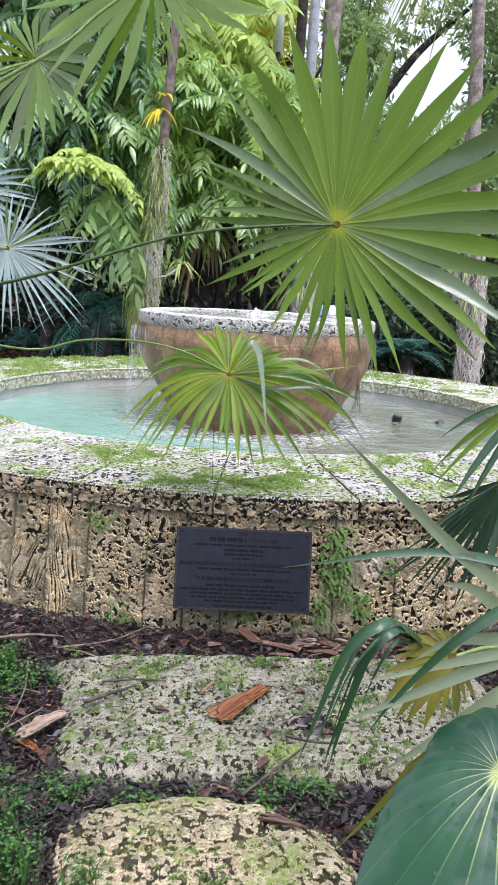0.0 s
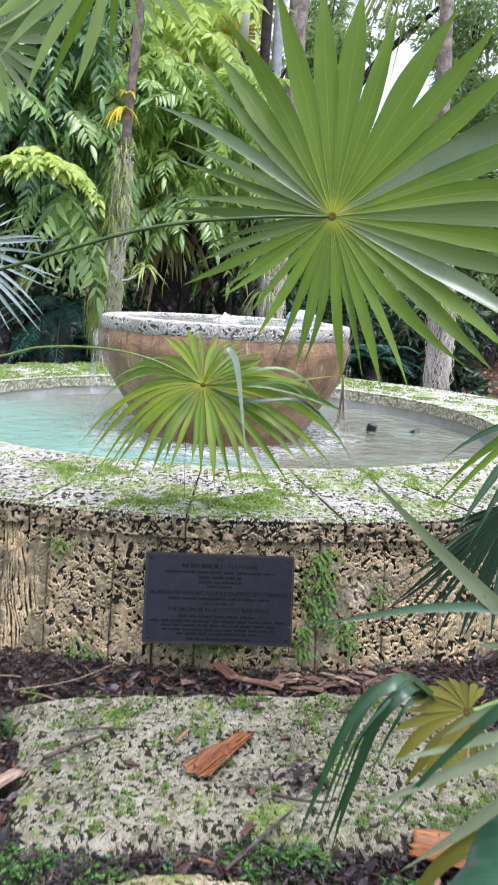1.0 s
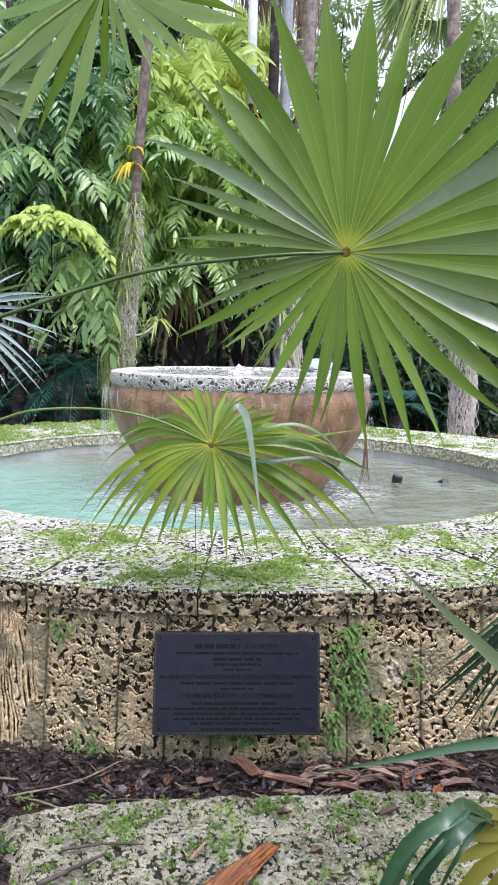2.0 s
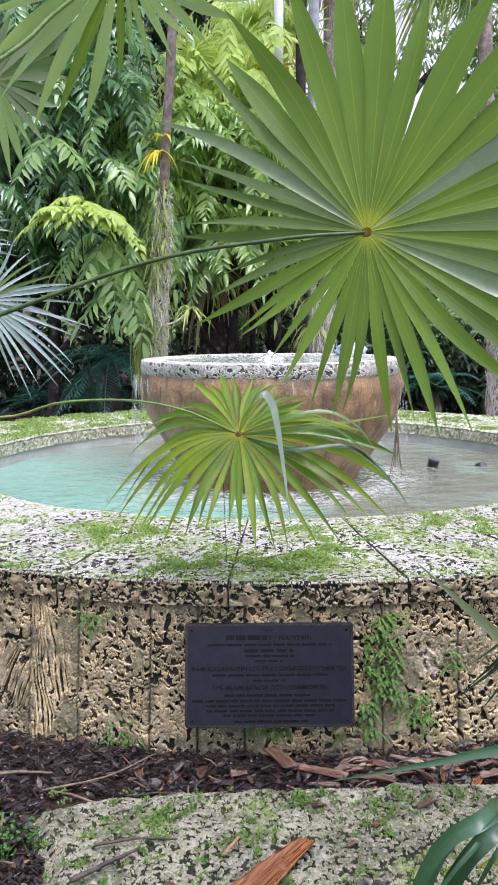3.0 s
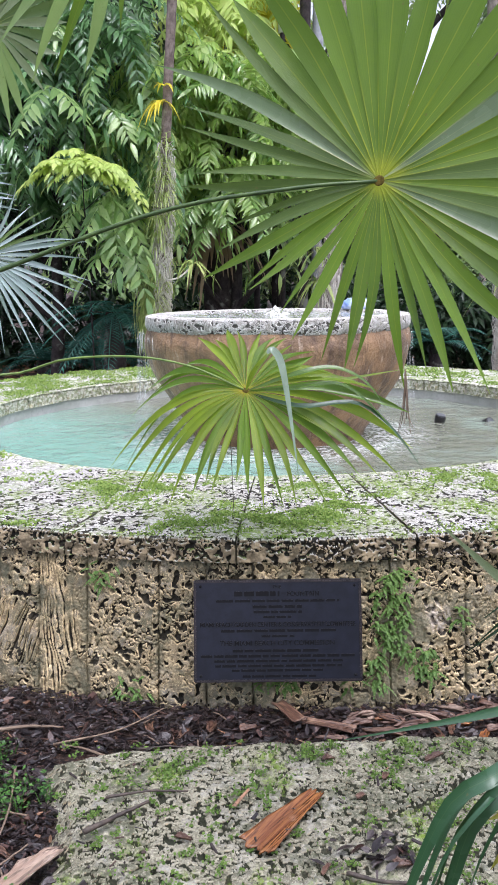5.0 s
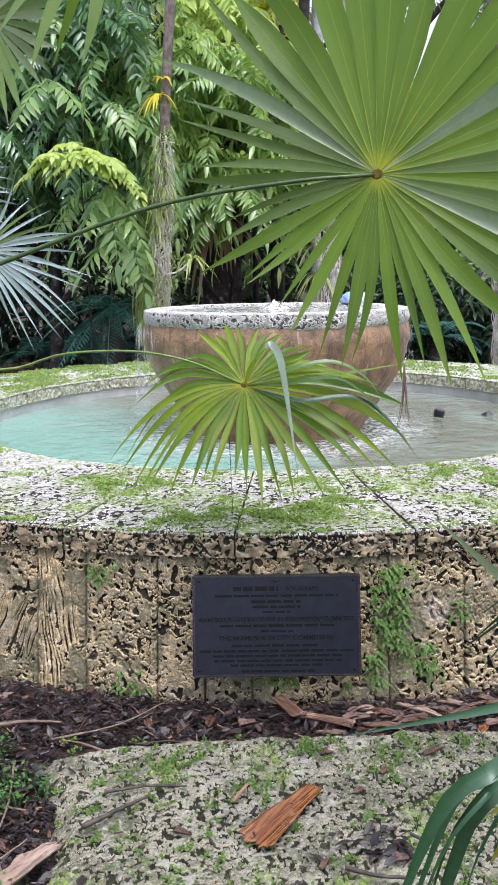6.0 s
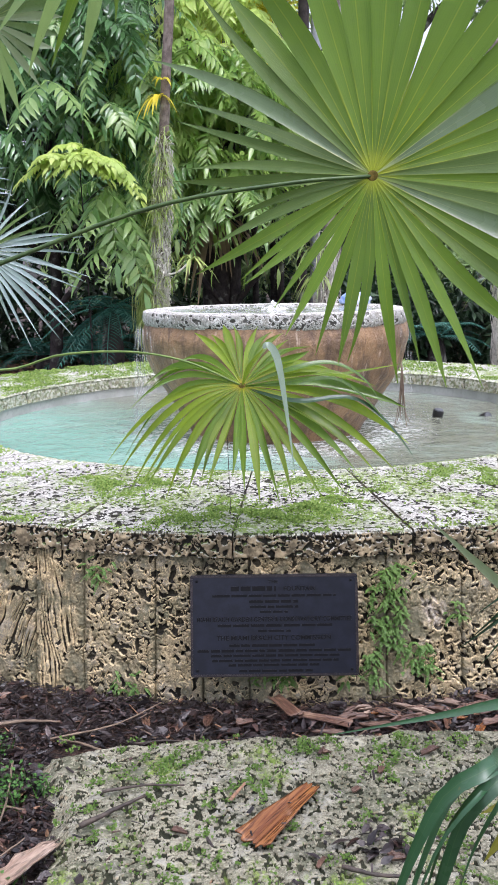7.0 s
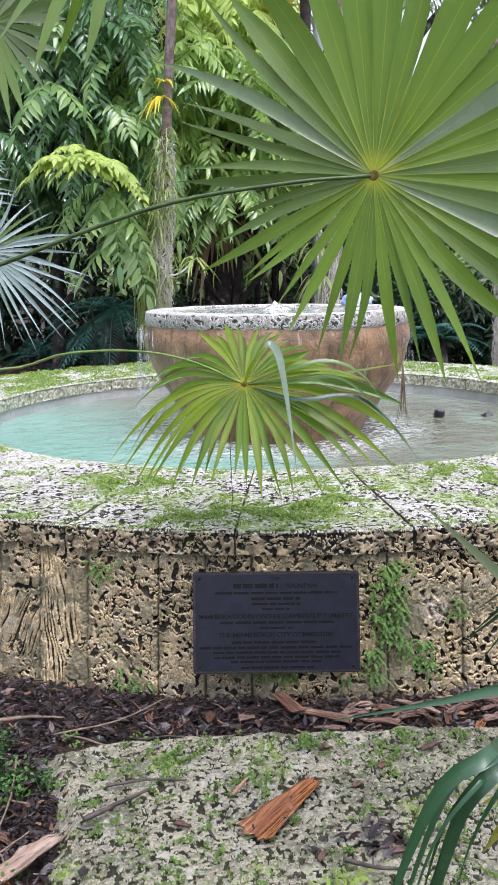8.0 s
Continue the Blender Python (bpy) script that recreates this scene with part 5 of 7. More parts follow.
def leaf_spray(centres, rng, length, pairs, leaflet, width, facing, spread=0.6, sag=0.35):
    """Compound leaves hung at many points, on the whole turned towards facing."""
    sets, stems = [], []
    for c in centres:
        way = np.array(facing) + rng.normal(size=3) * spread * [1.3, 0.7, 0.6]
        part_sets, path = pinnate(c, way, length * rng.uniform(0.7, 1.2), pairs, leaflet, width, rng, sag * rng.uniform(0.5, 1.5), rng.normal() * 0.3)
        sets.append(part_sets)
        stems.append(tube(path, np.linspace(0.006, 0.002, len(path)), 4))
    cat = [np.concatenate([s[k] for s in sets]) for k in range(5)]
    v, f = leaves_at(*cat)
    sv, sf = joined(stems)
    return np.vstack([v, sv]), f.tolist() + [[i + len(v) for i in q] for q in sf]


def tree(name, base, limbs, sprays, label, mat, bark, trunk_r):
    """A tree with a tapered trunk, limbs and one crown of many leaves."""
    t = thing(name, base, label, "tree")
    first = True
    for pts in limbs:
        n = 16
        r0 = trunk_r if first else trunk_r * 0.45
        put("trunk" if first else "limb", tube_mesh("limb", arc(pts, n), np.linspace(r0, r0 * 0.4, n), 9), bark, t)
        first = False
    v, f = joined(sprays)
    put("crown", raw_mesh("crown", v, f, smooth=True), mat, t)
    return t


def build_broadleaf():
    rng = np.random.default_rng(31)

    def cloud(n, lo, hi):
        return rng.uniform(lo, hi, size=(n, 3))

    # dark glossy trees, one to each side of the mossy palm
    for k, (x0, x1, y0, z1, n) in enumerate(((-4.8, -1.4, 6.0, 6.4, 240), (-1.8, 0.9, 6.2, 4.8, 150))):
        c = cloud(int(n * 1.3), (x0, y0 - 0.7, 2.75), (x1, y0 + 1.0, z1))
        sp = leaf_spray(c, rng, 0.9, 12, 0.27, 0.18, (0.0, -0.5, -0.2), 0.6, 0.6)
        xm = (x0 + x1) / 2
        tree("broadleaf_tree", (xm, y0 + 0.6, 0), [[(xm, y0 + 0.6, -0.1), (xm + 0.1, y0 + 0.6, 2), (xm, y0 + 0.5, z1)]] + [[(xm, y0 + 0.6, 1 + q * 0.8), (xm + (x1 - x0) * 0.25 * sg, y0 + 0.3, 1.8 + q * 0.8), (xm + (x1 - x0) * 0.45 * sg, y0, 2.2 + q * 0.8)] for q in range(4) for sg in (-1, 1)], [sp],
             "tropical tree with glossy drooping compound leaves behind the pool", (M_CROWN, M_CROWNMID)[k], M_TRUNKDARK, 0.11)
    # a young bright spray in front of them: leaves that fan out from two shoots
    def shoot(c, ways, ln, pairs, leaflet, width, sag):
        sets, stems = [], []
        for w in ways:
            ss, path = pinnate(np.array(c) + rng.normal(size=3) * 0.03, np.array(w, float), ln * rng.uniform(0.85, 1.1), pairs, leaflet, width, rng, sag, rng.normal() * 0.15)
            sets.append(ss)
            stems.append(tube(path, np.linspace(0.006, 0.002, len(path)), 4))
        cat = [np.concatenate([q[k] for q in sets]) for k in range(5)]
        v, f = leaves_at(*cat)
        sv, sf = joined(stems)
        return np.vstack([v, sv]), f.tolist() + [[i + len(v) for i in q] for q in sf]

    fan = [(math.cos(q) * 0.9, -0.55, math.sin(q) * 0.35 + 0.1) for q in np.linspace(-0.3, math.pi + 0.3, 11)]
    sp = joined([shoot((-2.2, 4.6, 2.98), fan, 0.5, 13, 0.14, 0.17, 0.6), shoot((-1.95, 4.5, 2.86), fan[:8], 0.6, 13, 0.15, 0.17, 0.7), shoot((-2.35, 4.45, 2.9), fan[3:], 0.5, 12, 0.14, 0.17, 0.6), shoot((-2.1, 4.35, 2.9), fan[2:9], 0.42, 11, 0.14, 0.17, 0.7)])
    sp2 = joined([shoot((-1.85, 4.6, 2.65), [(-0.35, -0.5, -0.4), (0.15, -0.5, -0.6), (0.55, -0.4, -0.4)], 0.7, 8, 0.34, 0.22, 0.5), shoot((-1.7, 4.6, 2.1), [(-0.5, -0.5, -0.2), (0.3, -0.4, -0.5)], 0.65, 8, 0.32, 0.22, 0.5), shoot((-2.6, 4.9, 3.9), [(0.6, -0.5, -0.2), (-0.3, -0.6, -0.3)], 0.8, 9, 0.3, 0.2, 0.5), shoot((-1.9, 5.0, 3.7), [(0.4, -0.6, -0.2), (0.8, -0.3, -0.3)], 0.7, 9, 0.28, 0.2, 0.5)])
    young = tree("young_tree", (-2.2, 4.9, 0), [[(-2.2, 4.9, -0.1), (-2.2, 4.8, 1.6), (-2.2, 4.6, 3.1)], [(-2.2, 4.65, 2.4), (-1.9, 4.5, 2.6), (-1.7, 4.55, 2.65)], [(-2.2, 4.7, 2.8), (-2.2, 4.9, 3.5), (-2.5, 4.9, 3.9)]], [sp],
                 "young tree with fresh yellow-green compound leaves", M_CROWNLIT, M_TRUNKDARK, 0.014)
    c = np.concatenate([cloud(16, (-2.3, 5.1, 2.25), (-1.4, 5.6, 2.9)), cloud(30, (-1.1, 5.4, 2.5), (0.2, 6.0, 4.6)), cloud(15, (-2.5, 5.3, 3.3), (-1.4, 5.8, 4.7))])
    sp2 = joined([sp2, leaf_spray(c, rng, 0.75, 11, 0.27, 0.17, (0.05, -0.6, -0.25), 0.55, 0.55)])
    put("lower_crown", raw_mesh("lower_crown", sp2[0], sp2[1], smooth=True), M_CROWNGLOSS, young)
    # lighter foliage higher up, its sunlight put into the leaf colour
    c = np.concatenate([cloud(110, (-1.2, 6.9, 3.2), (0.2, 7.8, 6.6)), cloud(55, (-1.0, 6.1, 3.9), (0.35, 6.7, 5.7))])
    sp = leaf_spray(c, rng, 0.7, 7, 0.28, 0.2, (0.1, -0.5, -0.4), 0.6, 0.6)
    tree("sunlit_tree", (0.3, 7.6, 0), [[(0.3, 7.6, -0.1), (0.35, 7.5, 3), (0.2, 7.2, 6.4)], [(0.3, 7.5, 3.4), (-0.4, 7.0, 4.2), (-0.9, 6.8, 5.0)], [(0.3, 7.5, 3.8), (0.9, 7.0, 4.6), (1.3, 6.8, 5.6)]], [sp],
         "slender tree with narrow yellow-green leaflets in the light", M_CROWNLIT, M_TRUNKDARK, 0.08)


build_broadleaf()


def blob_leaves(rng, centre, radii, n, size, mat_up=0.6):
    """Small leaves spread through an uneven clump."""
    u = rng.normal(size=(n, 3))
    u /= np.linalg.norm(u, axis=1)[:, None]
    r = rng.uniform(0.45, 1.0, n) ** 0.5 * (0.75 + 0.5 * perlin(u * 2.2 + rng.uniform(0, 50)))
    pos = np.array(centre) + u * r[:, None] * np.array(radii)
    d = u + rng.normal(size=(n, 3)) * 0.7 - [0, 0, 0.4]
    up = np.tile([0, 0, 1.0], (n, 1)) + rng.normal(size=(n, 3)) * mat_up
    ln = size * rng.uniform(0.6, 1.3, n)
    return leaves_at(pos, d, up, ln, ln * 0.9)


def build_far_trees():
    rng = np.random.default_rng(77)
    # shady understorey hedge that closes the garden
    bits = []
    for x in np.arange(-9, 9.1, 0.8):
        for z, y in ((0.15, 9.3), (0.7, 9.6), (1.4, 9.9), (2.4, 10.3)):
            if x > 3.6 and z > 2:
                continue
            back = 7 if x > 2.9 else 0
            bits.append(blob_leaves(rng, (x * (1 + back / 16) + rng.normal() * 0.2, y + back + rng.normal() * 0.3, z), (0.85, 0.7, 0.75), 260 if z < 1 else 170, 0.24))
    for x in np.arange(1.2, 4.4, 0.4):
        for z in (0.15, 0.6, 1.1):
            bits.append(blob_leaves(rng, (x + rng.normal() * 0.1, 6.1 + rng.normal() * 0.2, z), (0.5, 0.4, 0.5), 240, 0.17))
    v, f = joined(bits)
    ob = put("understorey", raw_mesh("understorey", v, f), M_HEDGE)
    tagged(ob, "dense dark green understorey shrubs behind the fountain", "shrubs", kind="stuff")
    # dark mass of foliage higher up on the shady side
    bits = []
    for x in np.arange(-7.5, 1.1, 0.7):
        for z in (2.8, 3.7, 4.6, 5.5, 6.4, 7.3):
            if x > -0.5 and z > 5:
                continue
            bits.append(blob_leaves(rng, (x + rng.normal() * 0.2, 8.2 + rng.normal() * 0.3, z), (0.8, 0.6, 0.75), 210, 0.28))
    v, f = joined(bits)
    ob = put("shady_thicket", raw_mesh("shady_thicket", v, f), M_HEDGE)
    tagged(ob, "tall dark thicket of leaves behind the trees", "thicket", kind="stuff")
    # taller trees behind
    spots = [(-6.5, 13, 8.5, 2.4), (-3.6, 12, 8.0, 2.2), (-1.2, 14, 8.5, 2.0), (2.75, 16, 10.0, 0.75), (5.6, 19, 5.6, 1.8), (9.0, 17, 9.0, 2.2), (6.8, 13, 5.2, 1.6), (3.7, 12.5, 4.9, 1.3), (5.2, 13.5, 5.0, 1.4), (2.2, 14, 5.4, 1.2), (8.0, 15, 8.5, 1.3), (6.4, 15.5, 9.5, 0.45), (1.6, 13, 3.4, 1.3), (0.45, 11.2, 5.6, 0.7)]
    for x, y, h, r in spots:
        t = thing("garden_tree", (x, y, 0), "leafy garden tree with a loose crown in hazy light", "tree", "trees behind the garden")
        put("trunk", tube_mesh("trunk", arc([(x, y, -0.1), (x + 0.2, y, h * 0.45), (x, y, h * 0.9)], 14), np.linspace(0.11, 0.03, 14), 9), M_TRUNKDARK, t)
        bits = []
        for k in range(int(12 + h * 2)):
            z = h * rng.uniform(0.3, 1.0)
            q = (x + rng.normal() * r * 0.55, y + rng.normal() * 0.8, z)
            bits.append(blob_leaves(rng, q, (0.85, 0.7, 0.65), 300, 0.2))
            if k % 3 == 0:
                lv, lf = tube(arc([(x, y, z * 0.6), (q[0] * 0.5 + x * 0.5, q[1], z * 0.85), q], 8), np.linspace(0.03, 0.008, 8), 6)
                put("limb", raw_mesh("limb", lv, lf, smooth=True), M_TRUNKDARK, t)
        v, f = joined(bits)
        put("crown", raw_mesh("crown", v, f), M_CROWNFAR, t)
    # distant woods to the horizon
    bits = []
    for k in range(150):
        x = rng.uniform(-60, 60)
        bits.append(blob_leaves(rng, (x, rng.uniform(34, 46), rng.uniform(0.5, 5.5)), (3.2, 2.5, 2.2), 170, 0.75))
    v, f = joined(bits)
    ob = put("distant_woods", raw_mesh("distant_woods", v, f), M_CROWNFAR)
    tagged(ob, "distant green tree line beyond the garden", "woods", kind="stuff")


build_far_trees()


# ---- palms and poles behind the pool ----
def strap_tuft(rng, centre, n, length, width, out, hang=0.9):
    """Strap leaves that arch out of one point and hang."""
    bits = []
    for k in range(n):
        a = rng.uniform(0, 2 * math.pi)
        d = np.array([math.cos(a) * 0.8, math.sin(a) * 0.8, rng.uniform(0.1, 1.0)]) + np.array(out) * 0.6
        ln = length * rng.uniform(0.6, 1.2)
        s = np.linspace(0, 1, 7)
        p = np.array(centre) + np.outer(s * ln, d / np.linalg.norm(d))
        p[:, 2] -= hang * ln * s**2
        t = np.gradient(p, axis=0)
        side = np.cross(t, [0, 0, 1.0])
        side /= np.linalg.norm(side, axis=1)[:, None] + 1e-9
        w = width * np.sin(math.pi * (0.12 + 0.86 * s))
        v = np.concatenate([p + side * w[:, None], p - side * w[:, None]])
        bits.append((v, [[i, i + 1, 8 + i, 7 + i] for i in range(6)]))
    return bits


def root_net(rng, path, radius, n, length):
    """Thin aerial roots that wrap and hang round a trunk."""
    bits = []
    path = np.asarray(path)
    for k in range(n):
        i = rng.integers(0, len(path))
        a = rng.uniform(0, 2 * math.pi)
        p = []
        steps = 9
        turn = rng.normal() * 1.1
        ln = length * rng.uniform(0.4, 1.3)
        r = radius * rng.uniform(0.98, 1.4)
        for s in np.linspace(0, 1, steps):
            b = a + turn * s
            c = path[i] + np.array([math.cos(b) * r, math.sin(b) * r, -ln * s])
            p.append(c + rng.normal(size=3) * 0.02)
        p = [q for q in p if q[2] > 0.02]
        if len(p) > 2:
            bits.append(tube(arc(p, 20), np.linspace(0.0055, 0.003, 20), 4))
    return bits


def build_back_palms():
    rng = np.random.default_rng(55)
    # mossy palm with epiphytes
    t = thing("mossy_palm", (-1.36, 4.5, 0), "slender leaning palm trunk hung with epiphytes and pale roots", "palm")
    path = arc([(-1.36, 4.5, -0.1), (-1.28, 4.5, 1.2), (-1.22, 4.5, 2.15), (-1.11, 4.5, 3.75), (-1.02, 4.5, 4.9), (-0.86, 4.5, 7.5)], 60)
    put("trunk", tube_mesh("trunk", path, np.interp(path[:, 2], [0, 2.6, 3.6], [0.07, 0.062, 0.058]) * (1 + 0.05 * np.cos(np.arange(60) * 2.3)), 14), M_TRUNK, t)
    low = [q for q in path if 0.7 < q[2] < 3.2]
    v, f = joined(root_net(rng, low, 0.075, 560, 0.45))
    put("root_tangle", raw_mesh("root_tangle", v, f, smooth=True), M_ROOT, t, "tangle of thin pale roots")
    bits = []
    for k in range(120):
        z = rng.uniform(0.95, 3.25)
        x = np.interp(z, path[:, 2], path[:, 0]) + rng.normal() * 0.06 - (0.10 if z < 1.7 else 0) * rng.uniform(0, 1)
        bits += strap_tuft(rng, (x, 4.42 + rng.normal() * 0.04, z), 9, rng.uniform(0.16, 0.34), 0.005, (0, -0.2, 0.0), rng.uniform(0.3, 1.5))
    for k in range(90):  # leaf strands that hang straight down beside the trunk
        x0, z0, ln = -1.37 - abs(rng.normal()) * 0.09, rng.uniform(1.1, 1.75), rng.uniform(0.4, 0.9)
        y0 = 4.4 + rng.normal() * 0.06
        path2 = arc([(x0 + 0.06, y0, z0), (x0 + rng.normal() * 0.02, y0, z0 - ln * 0.3), (x0 + rng.normal() * 0.03, y0, max(0.03, z0 - ln))], 8)
        bits.append(tube(path2, np.linspace(0.007, 0.003, 8), 3))
    v, f = joined(bits)
    put("epiphyte_tuft", raw_mesh("epiphyte_tuft", v, f), M_STRAP, t, "strappy green epiphyte leaves")
    v, f = joined(strap_tuft(rng, (-1.19, 4.40, 3.60), 11, 0.3, 0.02, (-0.2, -0.3, 0.1), 1.3) + strap_tuft(rng, (-1.14, 4.40, 3.78), 6, 0.26, 0.018, (-0.1, -0.3, 0.3), 0.9))
    put("bromeliad", raw_mesh("bromeliad", v, f), M_BROMELIAD, t, "yellow-leaved bromeliad")
    v, f = joined(strap_tuft(rng, (-0.86, 4.42, 1.72), 22, 0.4, 0.013, (0.1, -0.2, 0.2), 1.0))
    put("orchid_tuft", raw_mesh("orchid_tuft", v, f), M_STRAP, t)
    v, f = tube(arc([(-1.24, 4.45, 1.55), (-1.04, 4.42, 1.58), (-0.86, 4.42, 1.72)], 8), 0.012, 6)
    put("root_arm", raw_mesh("root_arm", v, f), M_ROOT, t)
    # two more trunks wrapped in roots
    for x, y, lean, r, mat, label in ((0.88, 5.5, 0.25, 0.075, M_TRUNKPALE, "pale palm trunk veiled with hanging roots"), (3.24, 5.2, -0.5, 0.085, M_TRUNKPALE, "pale ringed palm trunk with roots at its foot")):
        t = thing("garden_palm", (x, y, 0), label, "palm", "palm trunks behind the pool")
        path = arc([(x, y, -0.1), (x, y, 1.5), (x + lean * 0.5, y, 4), (x + lean, y, 8)], 50)
        put("trunk", tube_mesh("trunk", path, r * (1 + 0.05 * np.cos(np.arange(50) * 2.6)), 16), mat, t)
        v, f = joined(root_net(rng, [q for q in path if 0.5 < q[2] < 2.2], r * 1.45, 260, 0.8))
        put("root_tangle", raw_mesh("root_tangle", v, f, smooth=True), M_ROOT, t, "tangle of thin pale roots")
        bits = strap_tuft(rng, (x - 0.15, y - 0.1, 1.9), 22, 0.5, 0.012, (-0.2, -0.3, 0), 1.1) + strap_tuft(rng, (x - 0.1, y - 0.12, 1.5), 18, 0.5, 0.012, (-0.2, -0.3, 0), 1.2)
        v, f = joined(bits)
        put("epiphyte_tuft", raw_mesh("epiphyte_tuft", v, f), M_STRAP, t)
    # bare trunks further back
    for x, y, lean, r, mat, label in ((0.62, 6.75, 0.10, 0.075, M_TRUNKDARK, "dark slim tree trunk"), (0.86, 7.21, 0.05, 0.08, M_TRUNKBLUE, "smooth pale blue-grey palm trunk"), (-0.63, 7.0, 0.05, 0.26, M_TRUNKDARK, "thick dark red-brown palm stem")):
        t = thing("tree_trunk", (x, y, 0), label, "tree trunk")
        h = 2.3 if x < 0 else 9.5
        put("trunk", tube_mesh("trunk", arc([(x, y, -0.1), (x + lean * 0.4, y, h * 0.5), (x + lean, y, h)], 24), r * (1 + 0.04 * np.cos(np.arange(24) * 2)), 14), mat, t)
        if x < 0:
            bits = strap_tuft(rng, (x, y - 0.1, 2.35), 34, 0.9, 0.05, (0.1, -0.5, 0), 1.4)
            v, f = joined(bits)
            put("dry_leaves", raw_mesh("dry_leaves", v, f), M_THATCH, t, "hanging dry brown leaves")
    # post with a white sleeve
    t = thing("white_post", (0.33, 6.5, 0), "slim dark post with a white painted upper length", "post")
    put("lower_post", tube_mesh("lower_post", [(0.32, 6.5, -0.1), (0.325, 6.5, 2.0), (0.33, 6.5, 4.95)], 0.035, 12), M_TRUNKDARK, t)
    put("upper_post", tube_mesh("upper_post", [(0.33, 6.5, 4.9), (0.335, 6.5, 5.5), (0.34, 6.5, 9.0)], 0.066, 20), M_PAINT, t)
    # palm crowns: golden fans, a dry skirt, drooping fronds
    for x, y, z, s, mat, label in ((-0.05, 7.0, 5.15, 0.6, M_YELLOWFAN, "golden-yellow fan palm leaves in sun"), (0.25, 7.6, 5.9, 0.6, M_CROWNLIT, "bright green fan palm leaves"), (-0.55, 6.6, 5.2, 0.55, M_CROWNLIT, "bright green fan palm leaves"), (0.35, 7.5, 4.3, 0.5, M_YELLOWFAN, "golden-yellow fan palm leaves in sun")):
        t = thing("fan_palm", (x, y + 0.6, 0), label, "palm", "fan palms behind the pool")
        put("trunk", tube_mesh("trunk", arc([(x, y + 0.6, -0.1), (x, y + 0.5, z * 0.5), (x, y + 0.3, z)], 16), 0.05, 8), M_TRUNKDARK, t)
        for k in range(4):
            c = np.array([x + rng.normal() * 0.35, y + rng.normal() * 0.15, z + rng.normal() * 0.3])
            st = put("leaf_stalk", tube_mesh("leaf_stalk", arc([(x, y + 0.3, z - 0.1), tuple((c + [x, y + 0.3, z]) / 2 + [0, 0, 0.1]), tuple(c)], 8), 0.008, 5), M_STALK, t)
            n = 26
            ang = np.linspace(0.2, 2 * math.pi - 0.2, n) + math.pi / 2 * 3
            tilt = rng.normal(size=3) * 0.3
            d = np.stack([np.cos(ang), np.full(n, -0.25), np.sin(ang)], 1) + tilt
            d[:, 2] -= 0.3
            v, f = leaves_at(np.repeat(c[None], n, 0), d, np.tile([0, -1.0, 0.1], (n, 1)), np.full(n, s * rng.uniform(0.7, 1)), np.full(n, s * 0.22))
            put("leaf", raw_mesh("leaf", v, f), mat, st)
    t = thing("weeping_palm", (3.98, 9.2, 0), "palm with drooping grey-green fronds high up", "palm")
    put("trunk", tube_mesh("trunk", arc([(3.98, 9.2, -0.1), (3.98, 9.2, 4), (3.9, 9.2, 8.0)], 20), 0.06, 10), M_TRUNKPALE, t)
    bits = strap_tuft(rng, (3.9, 9.2, 7.9), 110, 2.0, 0.026, (-1.3, -0.2, -0.1), 1.3)
    v, f = joined(bits)
    put("frond_crown", raw_mesh("frond_crown", v, f), M_STRAP, t)
    c0 = np.array([2.95, 9.0, 7.35])
    for c, s in ((c0, 0.75), (c0 + [0.75, 0.2, -0.25], 0.65)):  # silvery fan leaves that hang from it
        ang = np.linspace(math.pi * 1.02, math.pi * 2.1, 26)
        d = np.stack([np.cos(ang), np.full(26, -0.2), np.sin(ang)], 1)
        st = put("leaf_stalk", tube_mesh("leaf_stalk", arc([(3.9, 9.2, 7.8), tuple(c + [0.2, 0.1, 0.35]), tuple(c)], 8), 0.01, 5), M_STALK, t)
        v, f = leaves_at(np.repeat(c[None], 26, 0), d, np.tile([0, -1.0, 0.1], (26, 1)), np.full(26, s) * rng.uniform(0.8, 1.1, 26), np.full(26, s * 0.16))
        put("leaf", raw_mesh("leaf", v, f), M_CROWNFAR, st)
    # palm with a skirt of dry leaves
    t = thing("skirted_palm", (1.28, 8.5, 0), "palm with pinkish ringed trunk and a hanging dry skirt", "palm")
    put("trunk", tube_mesh("trunk", arc([(1.28, 8.5, -0.1), (1.28, 8.5, 4), (1.27, 8.5, 10)], 30), 0.13 * (1 + 0.05 * np.cos(np.arange(30) * 2.6)), 16), M_TRUNKPALE, t)
    bits = []
    for k in range(420):
        a, z1, ln = rng.uniform(0, 2 * math.pi), rng.uniform(7.1, 8.9), rng.uniform(0.6, 1.3)
        r0 = rng.uniform(0.16, 0.85)
        q = np.array([0.85 + math.cos(a) * r0, 8.5 + math.sin(a) * r0 * 0.5, z1])
        bits.append(tube(arc([q, q + [rng.normal() * 0.04, 0, -ln * 0.5], q + [rng.normal() * 0.09, 0, -ln]], 6), np.linspace(0.014, 0.004, 6), 3))
    v, f = joined(bits)
    put("dry_skirt", raw_mesh("dry_skirt", v, f), M_THATCH, t, "hanging dry brown leaf shreds")
    # leaning dark limb against the sky
    t = thing("leaning_tree", (2.1, 15.5, 0), "dark leaning tree limb against the bright sky", "tree")
    put("trunk", tube_mesh("trunk", arc([(2.1, 15.5, -0.1), (2.6, 15.5, 4.5), (3.9, 15.5, 7.0), (5.5, 15.5, 8.6)], 24), np.linspace(0.2, 0.05, 24), 12), M_TRUNKDARK, t)
